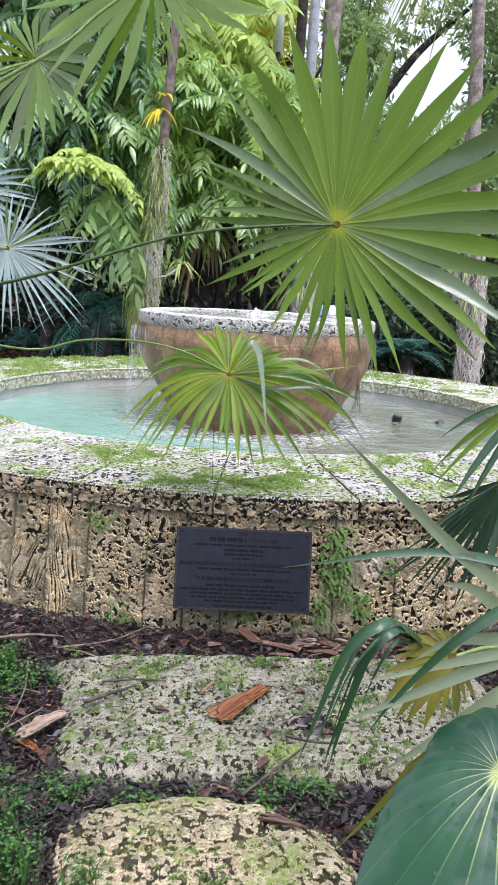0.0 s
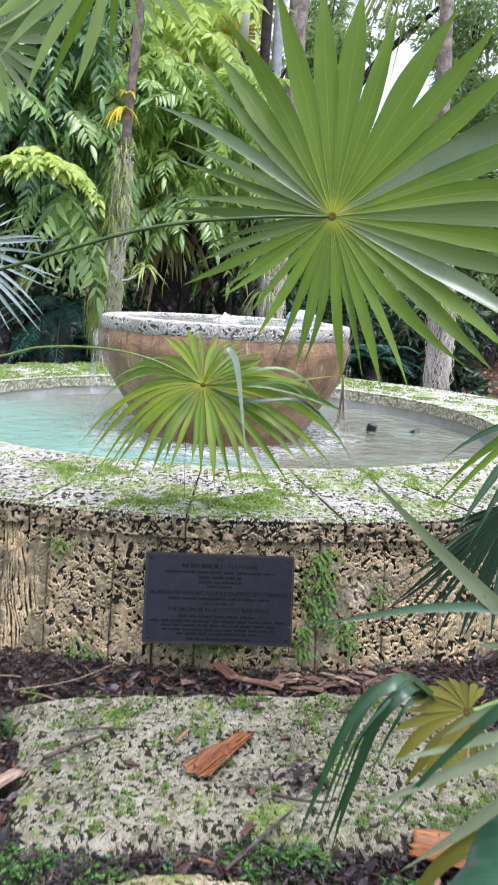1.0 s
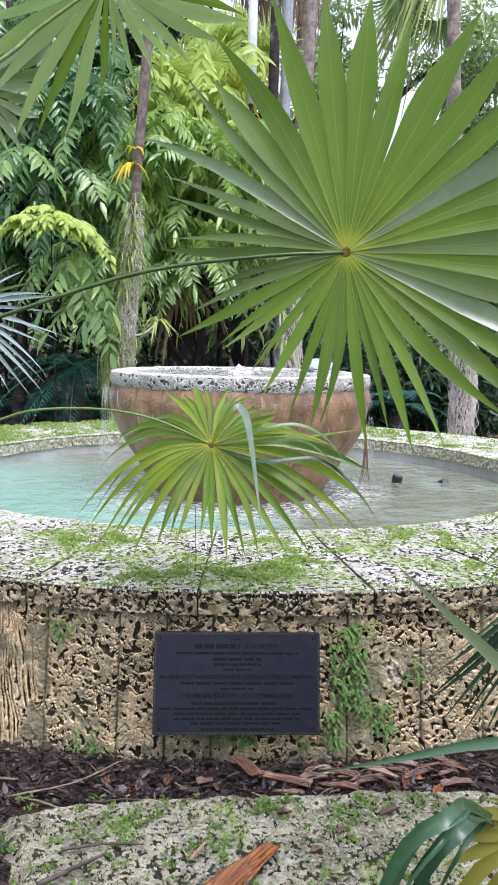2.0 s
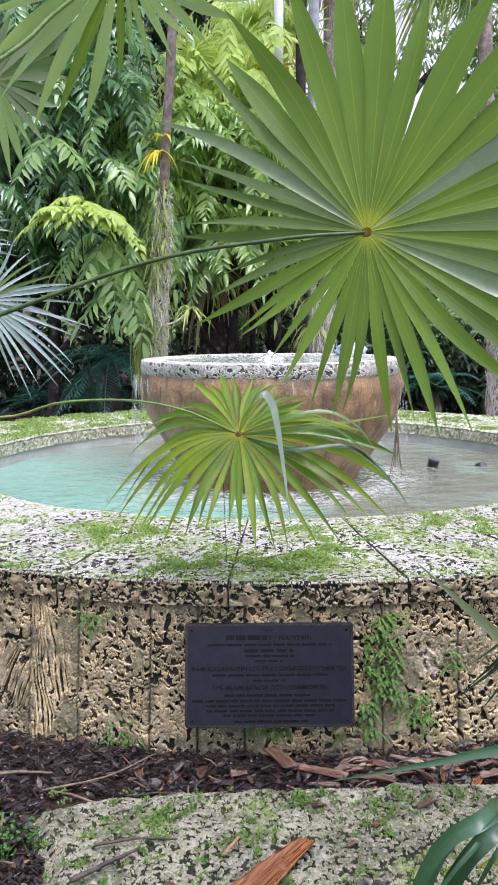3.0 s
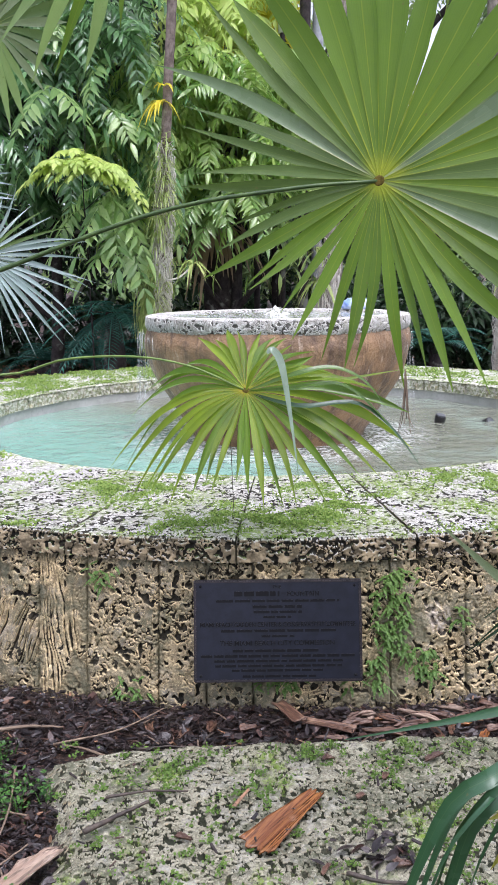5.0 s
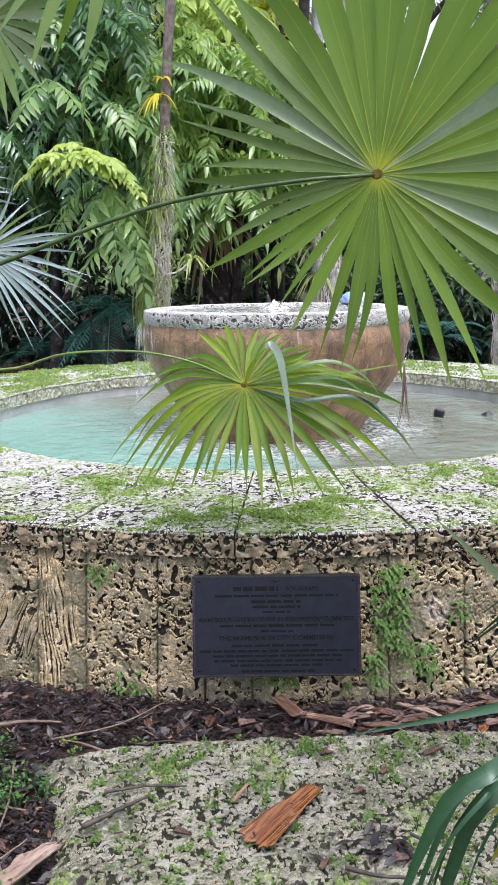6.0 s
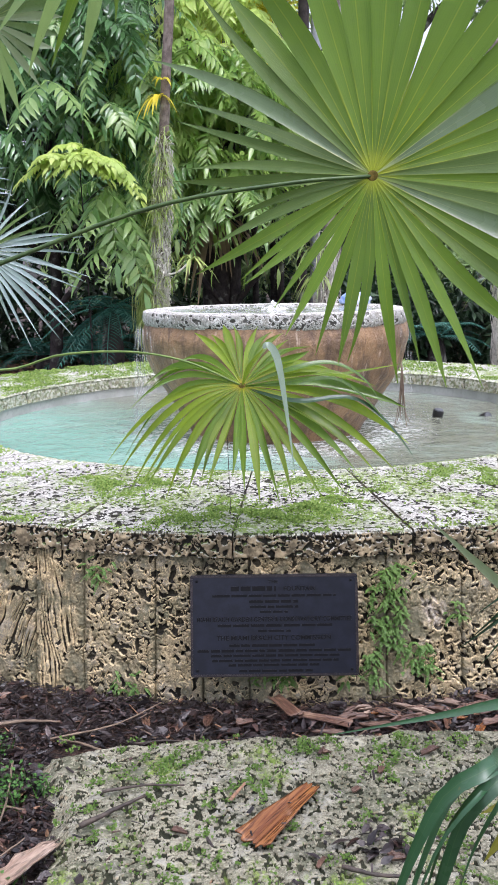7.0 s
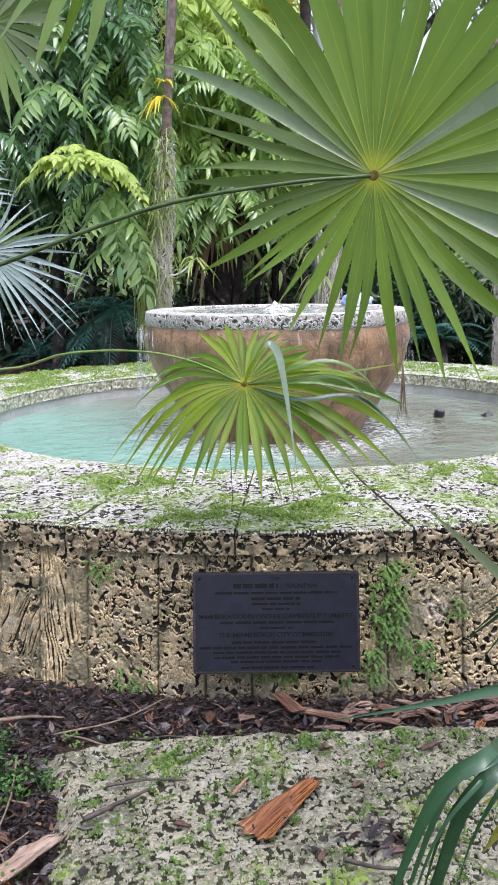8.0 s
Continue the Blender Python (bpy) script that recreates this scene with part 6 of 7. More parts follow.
    v, f = joined([blob_leaves(rng, (x, 15.3, z), (0.7, 0.5, 0.5), 170, 0.2) for x, z in ((3.3, 7.5), (4.0, 7.9), (4.6, 8.3), (5.3, 8.3), (5.9, 8.9), (6.4, 8.1), (5.0, 9.2), (4.2, 9.0), (5.8, 7.4))])
    put("crown", raw_mesh("crown", v, f), M_CROWNFAR, t)
    # cycads
    for x, y, s in ((-2.0, 5.3, 0.9), (-2.6, 7.5, 1.1), (-3.5, 7.6, 0.9), (1.75, 5.6, 0.8), (2.45, 5.7, 0.9), (2.3, 7.9, 1.1), (0.2, 8.3, 0.7)):
        t = thing("cycad", (x, y, 0), "blue-green cycad with arching feathery fronds", "cycad", "cycads behind the pool")
        h = 1.12 if y == 5.3 else 0.62 if y < 6 else 0.28
        put("stem", tube_mesh("stem", [(x, y, -0.05), (x, y, h * 0.5), (x, y, h + 0.02)], [0.14, 0.15, 0.1], 12), M_TRUNKDARK, t)
        for k in range(24 if y == 5.3 else 15):
            a = k * 2.4 + rng.normal() * 0.2
            el = rng.uniform(0.3, 1.1) if y != 5.3 else rng.uniform(-0.35, 0.75)
            d = np.array([math.cos(a), math.sin(a), el])
            d /= np.linalg.norm(d)
            u = np.linspace(0, 1, 26)
            ln = 1.15 * s * rng.uniform(0.8, 1.1)
            p = np.array([x, y, h]) + np.outer(u * ln, d)
            p[:, 2] -= 0.55 * ln * u**2.2
            tt = np.gradient(p, axis=0)
            side = np.cross(tt, [0, 0, 1.0])
            side /= np.linalg.norm(side, axis=1)[:, None]
            w = np.sin(math.pi * (0.1 + 0.85 * u)) * 0.2 * s
            pos, dd = np.concatenate([p, p]), np.concatenate([side + tt * 12, -side + tt * 12])
            v, f = leaves_at(pos, dd, np.tile([0, 0, 1.0], (52, 1)), np.r_[w, w], np.full(52, 0.055))
            sv, sf = tube(p, np.linspace(0.009, 0.004, 26), 4)
            put("frond", raw_mesh("frond", np.vstack([v, sv]), f.tolist() + [[i + len(v) for i in g] for g in sf]), M_CYCAD, t)


build_back_palms()

# ---- litter, moss and weeds ----
def clear_of_slabs(x, y):
    a = (x < 0.84) & (x > np.interp(y, [-4.36, -3.95, -3.6], [-0.66, -0.74, -0.84])) & (y > -4.36) & (y < -3.48)
    b = (x > np.interp(y, [-5.0, -4.66, -4.5], [-0.58, -0.58, -0.5])) & (x < np.interp(y, [-4.9, -4.68, -4.52], [0.22, 0.16, -0.02])) & (y > -5.4) & (y < -4.5)
    return ~(a | b)


def chip_mat():
    """Bark crumbs: mostly dark and wet, some red, a few pale."""
    k = Nodes("bark_chips", 0.36, 0.5)
    pick = k.island()
    base = k.mix(k.step(pick, 0.0, 0.6), (0.010, 0.008, 0.009), (0.032, 0.022, 0.021))
    base = k.mix(k.step(pick, 0.8, 0.9), base, (0.07, 0.036, 0.028))
    base = k.mix(k.step(pick, 0.965, 0.99), base, (0.27, 0.15, 0.085))
    k.set("Base Color", k.mix(k.step(k.noise(120, 3), 0.4, 0.7, 0, 0.5), base, (0.015, 0.012, 0.011)))
    k.bump(k.noise(150, 3), 0.5, 0.004)
    return k.mat


def build_mulch():
    rng = np.random.default_rng(91)
    n = 62000
    x, y = rng.uniform(-1.7, 1.7, n), rng.uniform(-5.7, -2.75, n)
    keep = clear_of_slabs(x, y) | (rng.uniform(size=n) < 0.012)
    keep &= np.hypot(x, y) > 3.22
    x, y = x[keep], y[keep]
    n = len(x)
    on = ~clear_of_slabs(x, y)
    z = np.where(on, 0.062, 0.004) + rng.uniform(0, 0.025, n)
    d = rng.normal(size=(n, 3)) * [1, 1, 0.25]
    up = np.tile([0, 0, 1.0], (n, 1)) + rng.normal(size=(n, 3)) * 0.35
    ln, w = rng.lognormal(-3.95, 0.5, n), rng.lognormal(-5.0, 0.5, n)
    m = frames(d, up) * np.stack([w, ln, w * 0.35], 1)[:, None, :]
    t = np.array([(-0.5, -0.5, -0.5), (0.5, -0.4, -0.5), (0.35, 0.5, -0.5), (-0.3, 0.45, -0.5), (-0.5, -0.45, 0.5), (0.4, -0.5, 0.5), (0.3, 0.45, 0.5), (-0.35, 0.5, 0.5)])
    f = [(0, 3, 2, 1), (4, 5, 6, 7), (0, 1, 5, 4), (1, 2, 6, 5), (2, 3, 7, 6), (3, 0, 4, 7)]
    v, q, _ = scattered(t, f, m, np.stack([x, y, z], 1))
    ob = put("mulch_chips", raw_mesh("mulch_chips", v, q), M_CHIPS)
    tagged(ob, "damp brown bark chips and leaf crumbs on the soil", "mulch", kind="stuff")
    # curled scraps of leaf among the chips
    n = 9000
    x, y = rng.uniform(-2.0, 2.0, n), rng.uniform(-5.9, -2.75, n)
    keep = clear_of_slabs(x, y) & (np.hypot(x, y) > 3.22)
    x, y = np.r_[x[keep], 0.17 + rng.normal(size=40) * 0.05], np.r_[y[keep], -4.05 + rng.normal(size=40) * 0.04]
    n = len(x)
    lift = np.where(clear_of_slabs(x, y), 0, 0.045)
    ln = rng.uniform(0.02, 0.06, n)
    v, q = leaves_at(np.stack([x, y, rng.uniform(0.01, 0.03, n) + lift], 1), rng.normal(size=(n, 3)) * [1, 1, 0.25], np.tile([0, 0, 1.0], (n, 1)) + rng.normal(size=(n, 3)) * 0.6, ln, ln * rng.uniform(0.8, 1.6, n))
    ob = put("leaf_scraps", raw_mesh("leaf_scraps", v, q), M_CHIPS)
    tagged(ob, "curled dark leaf scraps among the mulch", "leaf litter", kind="stuff")
    # far litter behind the pool
    n = 9000
    x, y = rng.uniform(-5, 9, n), rng.uniform(3.4, 17, n)
    keep = np.hypot(x, y) > 3.3
    x, y = x[keep], y[keep]
    n = len(x)
    m = frames(rng.normal(size=(n, 3)) * [1, 1, 0.3], np.tile([0, 0, 1.0], (n, 1)) + rng.normal(size=(n, 3)) * 0.4) * np.stack([rng.uniform(0.03, 0.06, n), rng.uniform(0.06, 0.14, n), np.full(n, 0.006)], 1)[:, None, :]
    v, q, _ = scattered(t, f, m, np.stack([x, y, rng.uniform(0.0, 0.05, n)], 1))
    ob = put("fallen_leaves", raw_mesh("fallen_leaves", v, q), M_FALLEN)
    tagged(ob, "fallen reddish-brown leaves under the trees", "leaf litter", kind="stuff")


M_CHIPS = chip_mat()
M_FALLEN = crown_mat("fallen_leaves", (0.10, 0.045, 0.025), (0.30, 0.15, 0.08), (0.2, 0.09, 0.05), 0.6, 0.05)
build_mulch()


def specks_at(pos, d, size):
    """Tiny folded leaflets, two quads each."""
    t = np.array([(-0.45, 0.1, 0.12), (0, 0, 0), (0.45, 0.1, 0.12), (-0.4, 0.8, 0.1), (0, 1, -0.05), (0.4, 0.8, 0.1)])
    m = frames(d, np.tile([0.1, -0.3, 1.0], (len(pos), 1))) * size[:, None, None]
    v, f, _ = scattered(t, [(0, 1, 4, 3), (1, 2, 5, 4)], m, pos)
    return v, f


def build_moss():
    """Tufts of fine blades on the coping and between the stones."""
    rng = np.random.default_rng(17)
    n = 330000
    a = np.where(rng.uniform(size=n) < 0.6, rng.uniform(-0.42, 0.42, n), rng.uniform(-math.pi, math.pi, n))
    r = rng.uniform(R_IN + 0.02, R_OUT - 0.02, n)
    p = ring_point(a, r, np.full(n, Z_TOP - 0.004))
    grow = perlin(p * 2.6 + 12) + 0.85 * perlin(p * 9 + 5) + 0.42 * ramp(-a, 1.2, 2.2) + 0.08 * ramp(a, 1.2, 2.2)
    grow += 0.06 * np.exp(-(((p[:, 0] + 0.10) / 0.22) ** 2 + ((p[:, 1] + 2.75) / 0.14) ** 2)) + 0.06 * np.exp(-(((p[:, 0] + 0.60) / 0.45) ** 2 + ((p[:, 1] + 2.55) / 0.2) ** 2))
    ok = grow + rng.normal(size=n) * 0.26 > 0.47
    p, grow = p[ok], grow[ok]
    n = len(p)
    p[:, 2] += np.clip(grow - 0.3, 0, 0.5) * rng.uniform(0, 0.05, n)
    near = np.abs(np.arctan2(p[:, 0], -p[:, 1])) < 0.45
    d = rng.normal(size=(n, 3)) * [0.8, 0.8, 0.3] + [0, 0, 0.8]
    ln = rng.uniform(0.004, 0.010, n) * np.where(near, 1, 1.8)
    v, f = specks_at(p, d, ln)
    ob = put("coping_moss", raw_mesh("coping_moss", v, f), M_MOSS)
    tagged(ob, "bright green moss and tiny herbs on the coping", "moss", kind="stuff")
    # on the slabs
    n = 150000
    p = np.stack([rng.uniform(-0.82, 0.86, n), rng.uniform(-5.4, -3.5, n), np.full(n, 0.052)], 1)
    g = perlin(p * 6 + 3) * 0.6 + 1.0 * perlin(p * 24)
    keep = (~clear_of_slabs(p[:, 0], p[:, 1])) & (g + rng.normal(size=n) * 0.12 > 0.30)
    p = p[keep]
    n = len(p)
    d = rng.normal(size=(n, 3)) * [0.8, 0.8, 0.3] + [0, 0, 0.7]
    ln = rng.uniform(0.004, 0.009, n)
    v, f = specks_at(p + rng.uniform(-0.006, 0.006, (n, 1)) * [0, 0, 1], d, ln)
    ob = put("slab_moss", raw_mesh("slab_moss", v, f), M_MOSSDARK)
    tagged(ob, "small green moss tufts on the slabs", "moss", kind="stuff")


build_moss()


def wall_place(px, z, out=0.004):
    a = math.asin(px / 3.18)
    return ring_point(np.array(a), wall_radius(z) + out, np.array(z))


def build_ferns():
    """Little ferns rooted in the wall's pits."""
    rng = np.random.default_rng(23)
    clumps = [(0.318, 0.465), (0.354, 0.48), (0.285, 0.41), (0.356, 0.403), (0.32, 0.356), (0.379, 0.324), (0.29, 0.30), (0.322, 0.235), (0.27, 0.167), (0.382, 0.213), (0.45, 0.197), (0.429, 0.141), (0.474, 0.116), (0.275, 0.1), (0.35, 0.27)]
    spots = [((0.36, 0.33), (0.085, 0.15), 300, "spreading patch of little green ferns on the wall"), ((-0.76, 0.47), (0.03, 0.035), 20, "small fern rooted in the wall"), ((-0.64, 0.06), (0.04, 0.025), 22, "small fern at the foot of the wall"), ((-0.085, 0.105), (0.05, 0.02), 26, "small fern under the plaque"), ((0.60, 0.315), (0.025, 0.03), 16, "small fern rooted in the wall"), ((0.17, 0.10), (0.03, 0.03), 7, "small fern under the plaque"), ((0.40, 0.50), (0.025, 0.015), 6, "small fern under the coping")]
    for (x, z), (sx, sz), n, label in spots:
        t = thing("wall_fern", tuple(wall_place(x, z)), label, "fern", "ferns on the wall")
        for k in range(n):
            at = clumps[k % len(clumps)] if n == 300 else None
            q = wall_place(at[0] + rng.normal() * 0.017, at[1] + rng.normal() * 0.02) if at else wall_place(max(x + rng.normal() * sx * 0.8, 0.29 if 0.2 < x < 0.5 and z > 0.2 else -9), np.clip(z + rng.normal() * sz * 0.8, 0.02, 0.54))
            sets, path = pinnate(q, np.array([rng.normal() * 0.8, -0.7, rng.uniform(-0.3, 0.9)]), rng.uniform(0.022, 0.045), 7, 0.0095, 0.017, rng, 0.55)
            v, f = leaves_at(*sets)
            sv, sf = tube(path, 0.0006, 3)
            put("frond", raw_mesh("frond", np.vstack([v, sv]), f.tolist() + [[i + len(v) for i in g] for g in sf]), M_FERN, t)


build_ferns()


def build_weeds():
    rng = np.random.default_rng(29)
    bits = []
    for cx, cy, sx, sy, n, s, h in ((-0.88, -4.93, 0.13, 0.13, 5200, 0.021, 0.15), (-1.02, -3.75, 0.08, 0.12, 900, 0.026, 0.1), (-0.75, -4.45, 0.16, 0.05, 420, 0.024, 0.05), (0.05, -4.42, 0.12, 0.04, 380, 0.026, 0.045), (0.45, -4.55, 0.1, 0.1, 300, 0.026, 0.05), (-0.35, -4.42, 0.1, 0.03, 60, 0.03, 0.04), (-0.95, -4.1, 0.08, 0.1, 70, 0.03, 0.06)):
        home = rng.normal(size=(max(4, n // 45), 2))[rng.integers(0, max(4, n // 45), n)]  # plants of some dozens of leaves
        p = np.stack([cx + home[:, 0] * sx + rng.normal(size=n) * 0.022, cy + home[:, 1] * sy + rng.normal(size=n) * 0.02, rng.uniform(0.01, h, n)], 1)
        d = rng.normal(size=(n, 3)) * [1, 1, 0.2]
        bits.append(leaves_at(p, d, np.tile([0, 0, 1.0], (n, 1)) + rng.normal(size=(n, 3)) * 0.3, 0.75 * s * rng.uniform(0.4, 1.0, n), 0.75 * s * rng.uniform(0.9, 1.6, n)))
        k = n // 4
        q = np.stack([p[:k, 0], p[:k, 1], np.zeros(k)], 1)
        bits.append(leaves_at(q, np.stack([rng.normal(size=k) * 0.2, rng.normal(size=k) * 0.2, np.ones(k)], 1), rng.normal(size=(k, 3)), p[:k, 2] + 0.01, np.full(k, 0.006)))
    v, f = joined(bits)
    ob = put("weeds", raw_mesh("weeds", v, f), M_WEED)
    tagged(ob, "low green weeds and seedlings between the slabs", "weeds", kind="stuff")
    bits = []
    for cx, cy, n in ((-0.8, -4.72, 260), (-0.93, -4.62, 420), (-0.68, -4.44, 420), (-0.85, -4.5, 420), (0.14, -4.45, 60), (-0.5, -4.44, 160), (-1.0, -4.72, 300)):
        for k in range(n // 5):
            bits += strap_tuft(rng, (cx + rng.normal() * 0.08, cy + rng.normal() * 0.05, 0.0), 5, 0.085, 0.0026, (0, 0, 0.7), 0.7)
    v, f = joined(bits)
    ob = put("grass_tufts", raw_mesh("grass_tufts", v, f), M_GRASS)
    tagged(ob, "dark green grass tufts at the edge of the slabs", "grass", kind="stuff")


M_GRASS = crown_mat("dark_grass", (0.015, 0.05, 0.015), (0.05, 0.12, 0.03), (0.03, 0.08, 0.03), 0.45, 0.2)
build_weeds()


def husk(name, a, b, w0, w1, z, mat, label, category, curl=0.25, seed=0, group="", ends=0.12, warp=0.09):
    """A curved strip of husk or bark from a to b (plan), with split ragged ends, lying at height z."""
    rng = np.random.default_rng(seed)
    a, b = np.array(a, float), np.array(b, float)
    ln = np.hypot(*(b - a))
    n, m = 22, 15
    s, u = np.meshgrid(np.linspace(0, 1, n), np.linspace(-1, 1, m), indexing="ij")
    q = np.stack([u.ravel() * 3, s.ravel() * 0.7, np.full(n * m, seed * 3.7)], 1)
    rag = perlin(np.stack([u.ravel() * 5, 0 * u.ravel() + seed, 0 * u.ravel()], 1)).reshape(n, m)
    y = (s + rag * ends * (s - 0.5) * 2) * ln
    w = (w0 + (w1 - w0) * s) / 2 * (1 + 0.12 * perlin(np.stack([s.ravel() * 4, q[:, 2], 0 * q[:, 2]], 1)).reshape(n, m))
    if warp > 0.2:  # torn shreds narrow to their ends
        w = w * (0.4 + 0.6 * np.sqrt(np.sin(np.pi * np.clip(s * 0.92 + 0.06, 0, 1)))) * (1 + 0.55 * perlin(np.stack([s.ravel() * 5 + (u.ravel() > 0) * 7, q[:, 2] + 2, 0 * q[:, 2]], 1)).reshape(n, m))
    x = u * w
    zz = curl * w * u**2 + warp * w * perlin(q * [2.2, 2.5, 1] if warp > 0.2 else q * [2.2, 1, 1]).reshape(n, m) + 0.012 * ln * np.sin(s * 3.0)
    th = 0.004
    top = np.stack([x, y, zz + th], -1).reshape(-1, 3)
    bot = np.stack([x, y, zz], -1).reshape(-1, 3)
    f = grid_faces(n, m).tolist()
    k = n * m
    f += [[i + k for i in g[::-1]] for g in grid_faces(n, m).tolist()]
    rim = [i for i in range(m)] + [r * m + m - 1 for r in range(1, n)] + [(n - 1) * m + i for i in range(m - 2, -1, -1)] + [r * m for r in range(n - 2, 0, -1)]
    f += [[rim[i], rim[(i + 1) % len(rim)], k + rim[(i + 1) % len(rim)], k + rim[i]][::-1] for i in range(len(rim))]
    ob = put(name, raw_mesh(name, np.vstack([top, bot]), f, smooth=True), mat)
    ob.matrix_basis = pose(a[0], a[1], z, 0, rng.uniform(-6, 6), math.degrees(math.atan2(-(b - a)[0], (b - a)[1])))
    return tagged(ob, label, category, group)


def twig(pts, r, mat, label, seed=0):
    rng = np.random.default_rng(seed)
    p = arc(pts, 14) + rng.normal(size=(14, 3)) * r * 0.1
    ob = put("twig", tube_mesh("twig", p, np.linspace(r, r * 0.55, 14) * rng.uniform(0.85, 1.15, 14), 7), mat)
    tagged(ob, label, "twig", "fallen twigs")


def build_debris():
    husk("palm_husk", (-0.178, -4.055), (0.006, -3.803), 0.115, 0.045, 0.058, M_HUSK, "wet orange-brown fibrous palm husk lying on the slab", "palm husk", 0.3, 3, ends=0.18)
    husk("palm_husk", (0.70, -4.46), (0.43, -4.36), 0.20, 0.13, 0.035, M_HUSK, "wet orange-brown palm husk in the mulch beside the slab", "palm husk", 0.3, 7, ends=0.18)
    husk("palm_husk", (-0.83, -4.20), (-0.71, -4.03), 0.075, 0.05, 0.045, M_HUSKPALE, "split palm husk with a pale inner face at the slab's corner", "palm husk", 0.5, 11, ends=0.25, warp=0.3)
    husk("palm_husk", (0.16, -3.42), (0.0, -3.35), 0.06, 0.04, 0.03, M_BARK, "brown palm husk at the foot of the wall", "palm husk", 0.4, 4)
    husk("palm_husk", (-0.03, -3.37), (-0.10, -3.24), 0.055, 0.05, 0.045, M_BARK, "dark brown bark strip leaning at the wall", "bark", 0.4, 5)
    rng = np.random.default_rng(41)
    spots = [(0.26, -3.42, 160, 0.13, 0.045), (0.36, -3.38, 20, 0.11, 0.04), (0.18, -3.36, 10, 0.1, 0.04), (0.08, -3.45, 170, 0.1, 0.03), (0.30, -3.33, 150, 0.1, 0.04), (0.56, -3.33, 30, 0.12, 0.045), (0.48, -3.31, 160, 0.1, 0.04), (0.68, -3.40, 10, 0.12, 0.04), (0.44, -3.42, 100, 0.12, 0.028), (0.50, -3.38, 80, 0.10, 0.03), (0.33, -3.48, 130, 0.08, 0.03), (0.60, -3.45, 60, 0.1, 0.03), (0.39, -3.62, 35, 0.07, 0.025),
             (-0.80, -4.22, -40, 0.12, 0.04), (-0.74, -4.27, -70, 0.08, 0.05), (-0.90, -4.0, -30, 0.12, 0.035), (-0.33, -3.36, 80, 0.07, 0.04), (-0.20, -3.38, 20, 0.06, 0.035), (-0.42, -3.40, 60, 0.06, 0.03), (-0.55, -3.37, 110, 0.06, 0.03),
             (0.02, -4.62, -15, 0.13, 0.035), (-0.38, -4.0, -20, 0.045, 0.018), (0.0, -4.13, 60, 0.045, 0.015), (0.2, -4.12, 10, 0.05, 0.03), (0.13, -3.82, 40, 0.03, 0.02), (0.06, -3.62, 10, 0.025, 0.02), (0.22, -3.72, 60, 0.035, 0.02), (-0.03, -4.32, 55, 0.06, 0.03)]
    for k in range(24):  # shreds along the foot of the wall
        x = rng.uniform(-0.05, 0.72)
        spots.append((x, -math.sqrt(3.30**2 - x * x) - abs(rng.normal()) * 0.06, rng.uniform(-40, 40) + 180 * (k % 2), rng.uniform(0.04, 0.11), rng.uniform(0.012, 0.035)))
    for k, (x, y, deg, ln, w) in enumerate(spots):
        c, s = math.cos(radians(deg)) * ln / 2, math.sin(radians(deg)) * ln / 2
        on = not bool(clear_of_slabs(np.array(x), np.array(y)))
        husk("bark_chip", (x - c, y - s), (x + c, y + s), w, w * (0.35 + 0.5 * ((k * 7) % 5) / 4), 0.056 if on else 0.022, M_HUSK if k in (11, 13) or k > 27 and k % 7 == 3 else M_HUSKPALE if k > 27 and k % 4 == 1 else M_BARK, "piece of red-brown bark lying on the slab" if on else "piece of red-brown bark lying in the mulch", "bark chip", 0.9, 50 + k, "bark chips", ends=0.5, warp=0.9)
    twig([(-0.655, -3.99, 0.072), (-0.58, -3.93, 0.075), (-0.49, -3.86, 0.078)], 0.0085, M_TWIG, "short dark wet stick lying on the slab", 1)
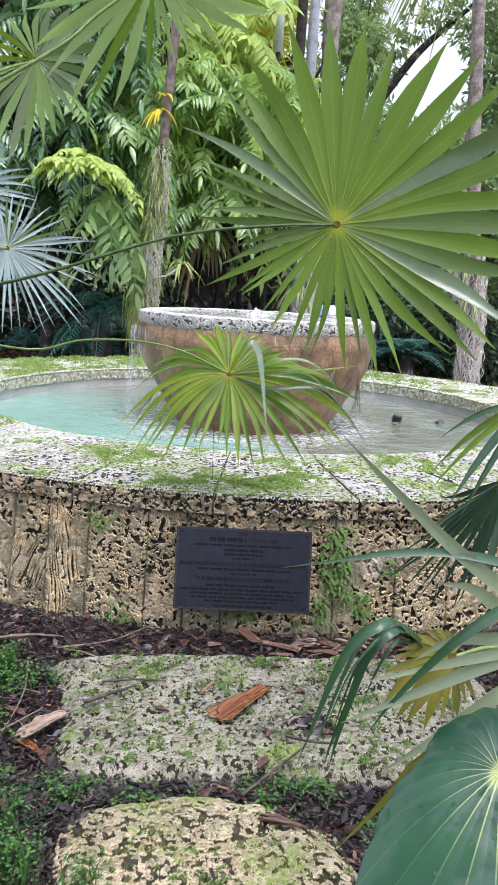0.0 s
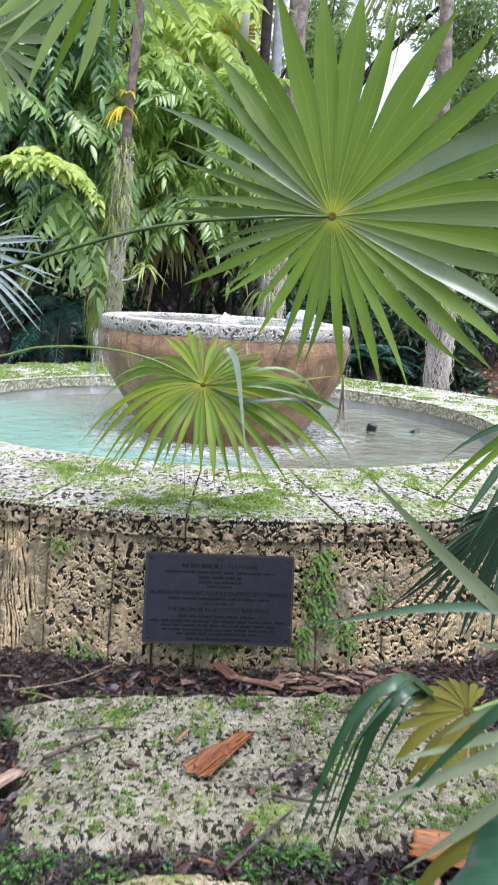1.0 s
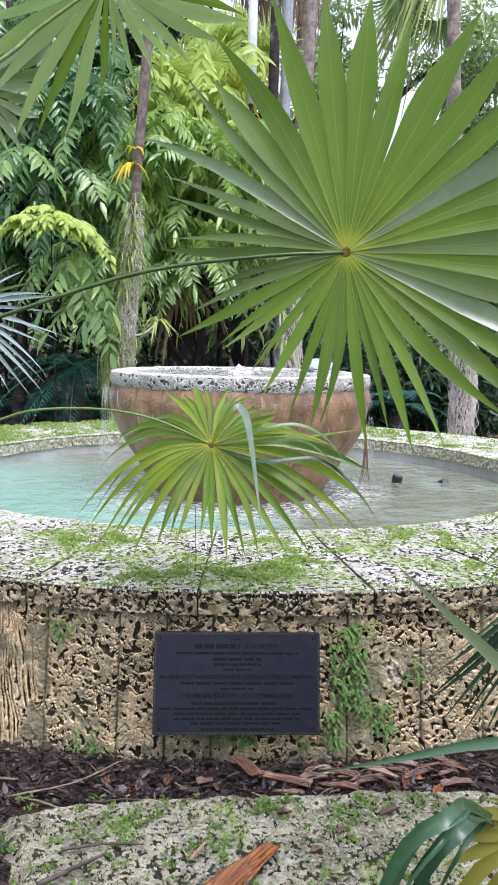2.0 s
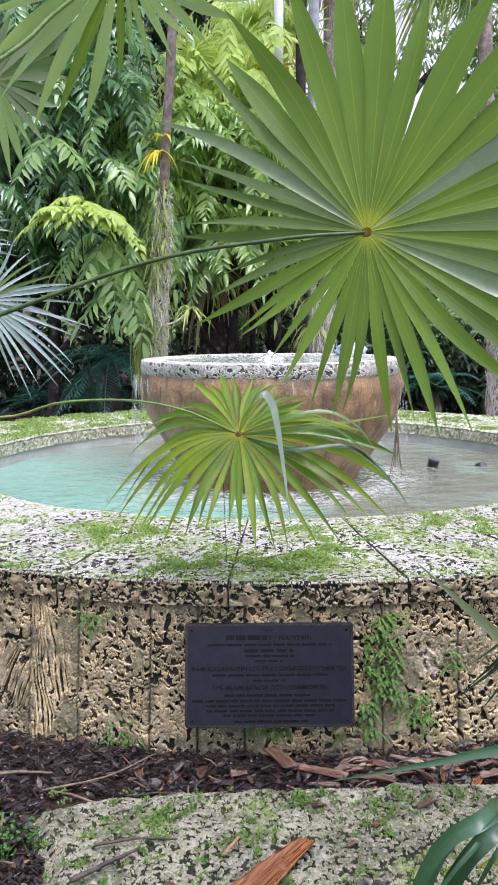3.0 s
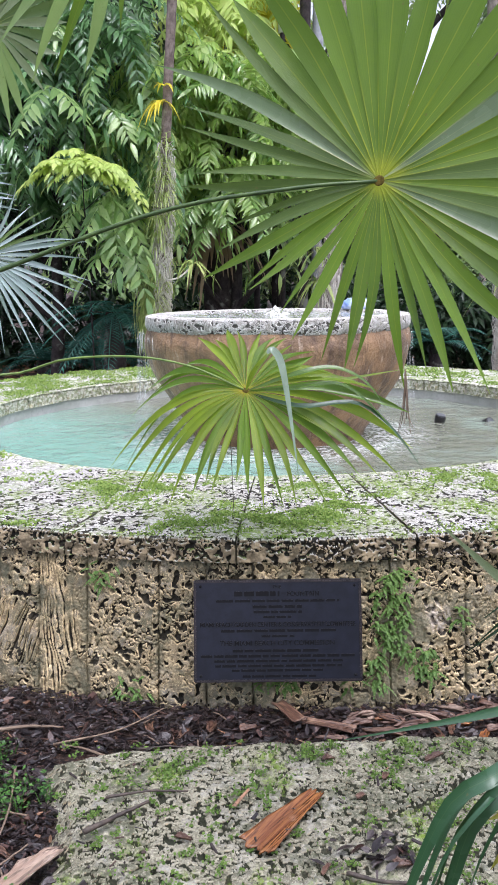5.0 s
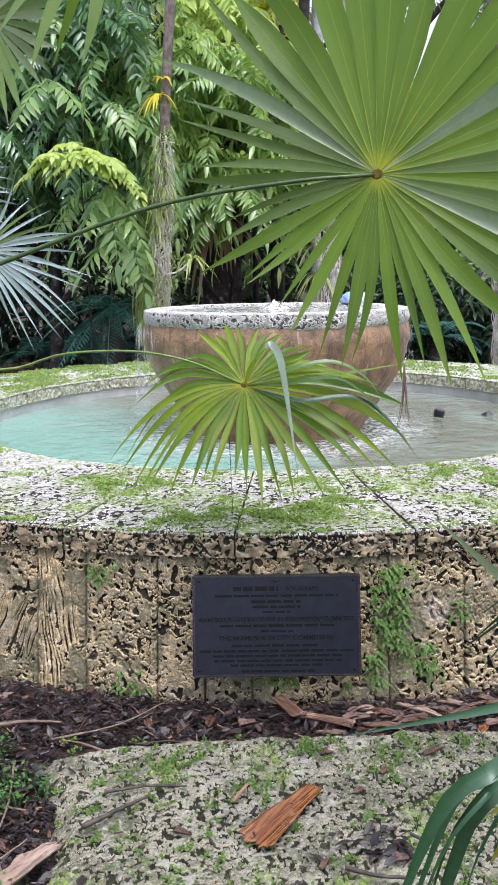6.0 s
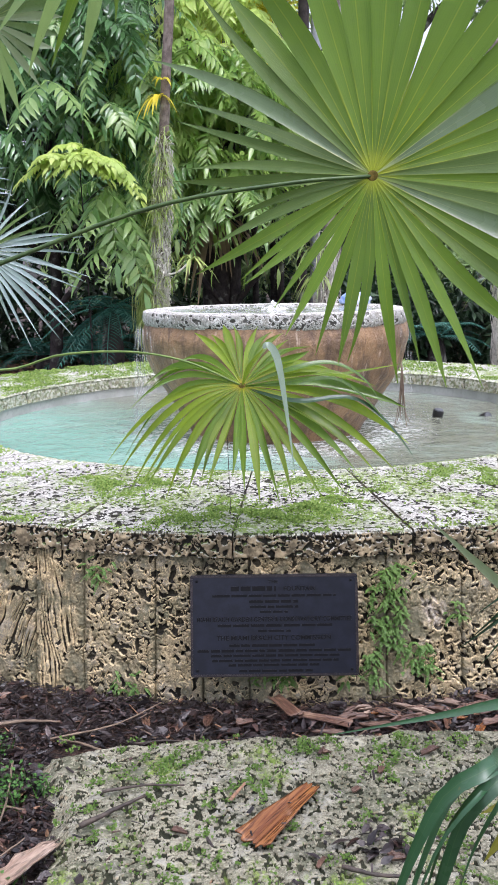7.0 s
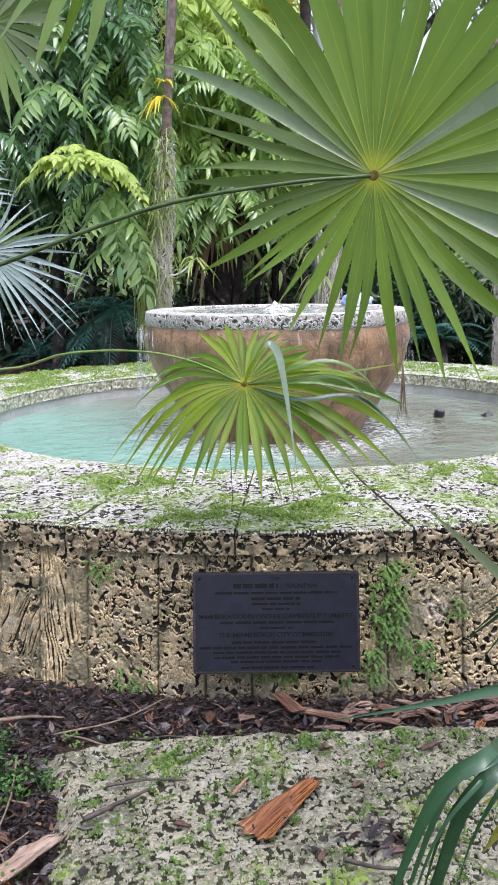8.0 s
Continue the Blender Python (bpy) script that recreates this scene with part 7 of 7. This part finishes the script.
    twig([(-0.62, -3.83, 0.07), (-0.5, -3.80, 0.07), (-0.38, -3.80, 0.068)], 0.005, M_TWIG, "thin dark twig on the slab", 2)
    twig([(-0.86, -3.47, 0.03), (-0.65, -3.40, 0.04), (-0.50, -3.31, 0.07)], 0.004, M_TWIGPALE, "thin pale twig leaning at the wall", 3)
    twig([(-1.15, -3.40, 0.03), (-0.98, -3.36, 0.035), (-0.85, -3.36, 0.03)], 0.007, M_TWIGPALE, "thin pale twig in the mulch", 4)
    twig([(0.05, -4.16, 0.07), (0.13, -4.19, 0.07), (0.22, -4.2, 0.07)], 0.007, M_TWIG, "short dark wet stick lying on the slab", 5)
    twig([(-0.1, -4.45, 0.03), (0.0, -4.36, 0.06), (0.1, -4.25, 0.075)], 0.007, M_TWIG, "dark twig across the gap between slabs", 6)
    twig([(-0.95, -3.6, 0.03), (-0.9, -3.9, 0.04), (-0.92, -4.3, 0.03)], 0.004, M_TWIGPALE, "long thin twig in the mulch", 7)
    twig([(-1.05, -4.3, 0.03), (-0.9, -4.15, 0.05), (-0.8, -4.02, 0.06)], 0.004, M_TWIGPALE, "long thin twig in the mulch", 8)
    strew = np.random.default_rng(67)
    for k in range(26):
        x, y = (strew.uniform(-1.2, 0.8), strew.uniform(-3.5, -3.28)) if k < 16 else (strew.uniform(-1.15, -0.85), strew.uniform(-4.4, -3.5))
        a, ln = strew.uniform(0, math.pi), strew.uniform(0.06, 0.2)
        dx, dy = math.cos(a) * ln / 2, min(math.sin(a) * ln / 2, 0.03)
        if math.hypot(x + dx, y + dy) < 3.24 or math.hypot(x - dx, y - dy) < 3.24:
            continue
        twig([(x - dx, y - dy, 0.02), (x, y, 0.03), (x + dx, y + dy, 0.025)], strew.uniform(0.002, 0.005), M_TWIG if k % 2 else M_TWIGPALE, "thin dark twig in the mulch" if k % 2 else "thin pale twig in the mulch", 100 + k)
    # hanging dry root under the basin's edge leaf
    twig([(-0.26, -2.98, 1.1), (-0.255, -2.90, 0.85), (-0.25, -2.86, 0.63)], 0.0016, M_TWIG, "thin dry stem hanging from the fan leaf", 9)


build_debris()
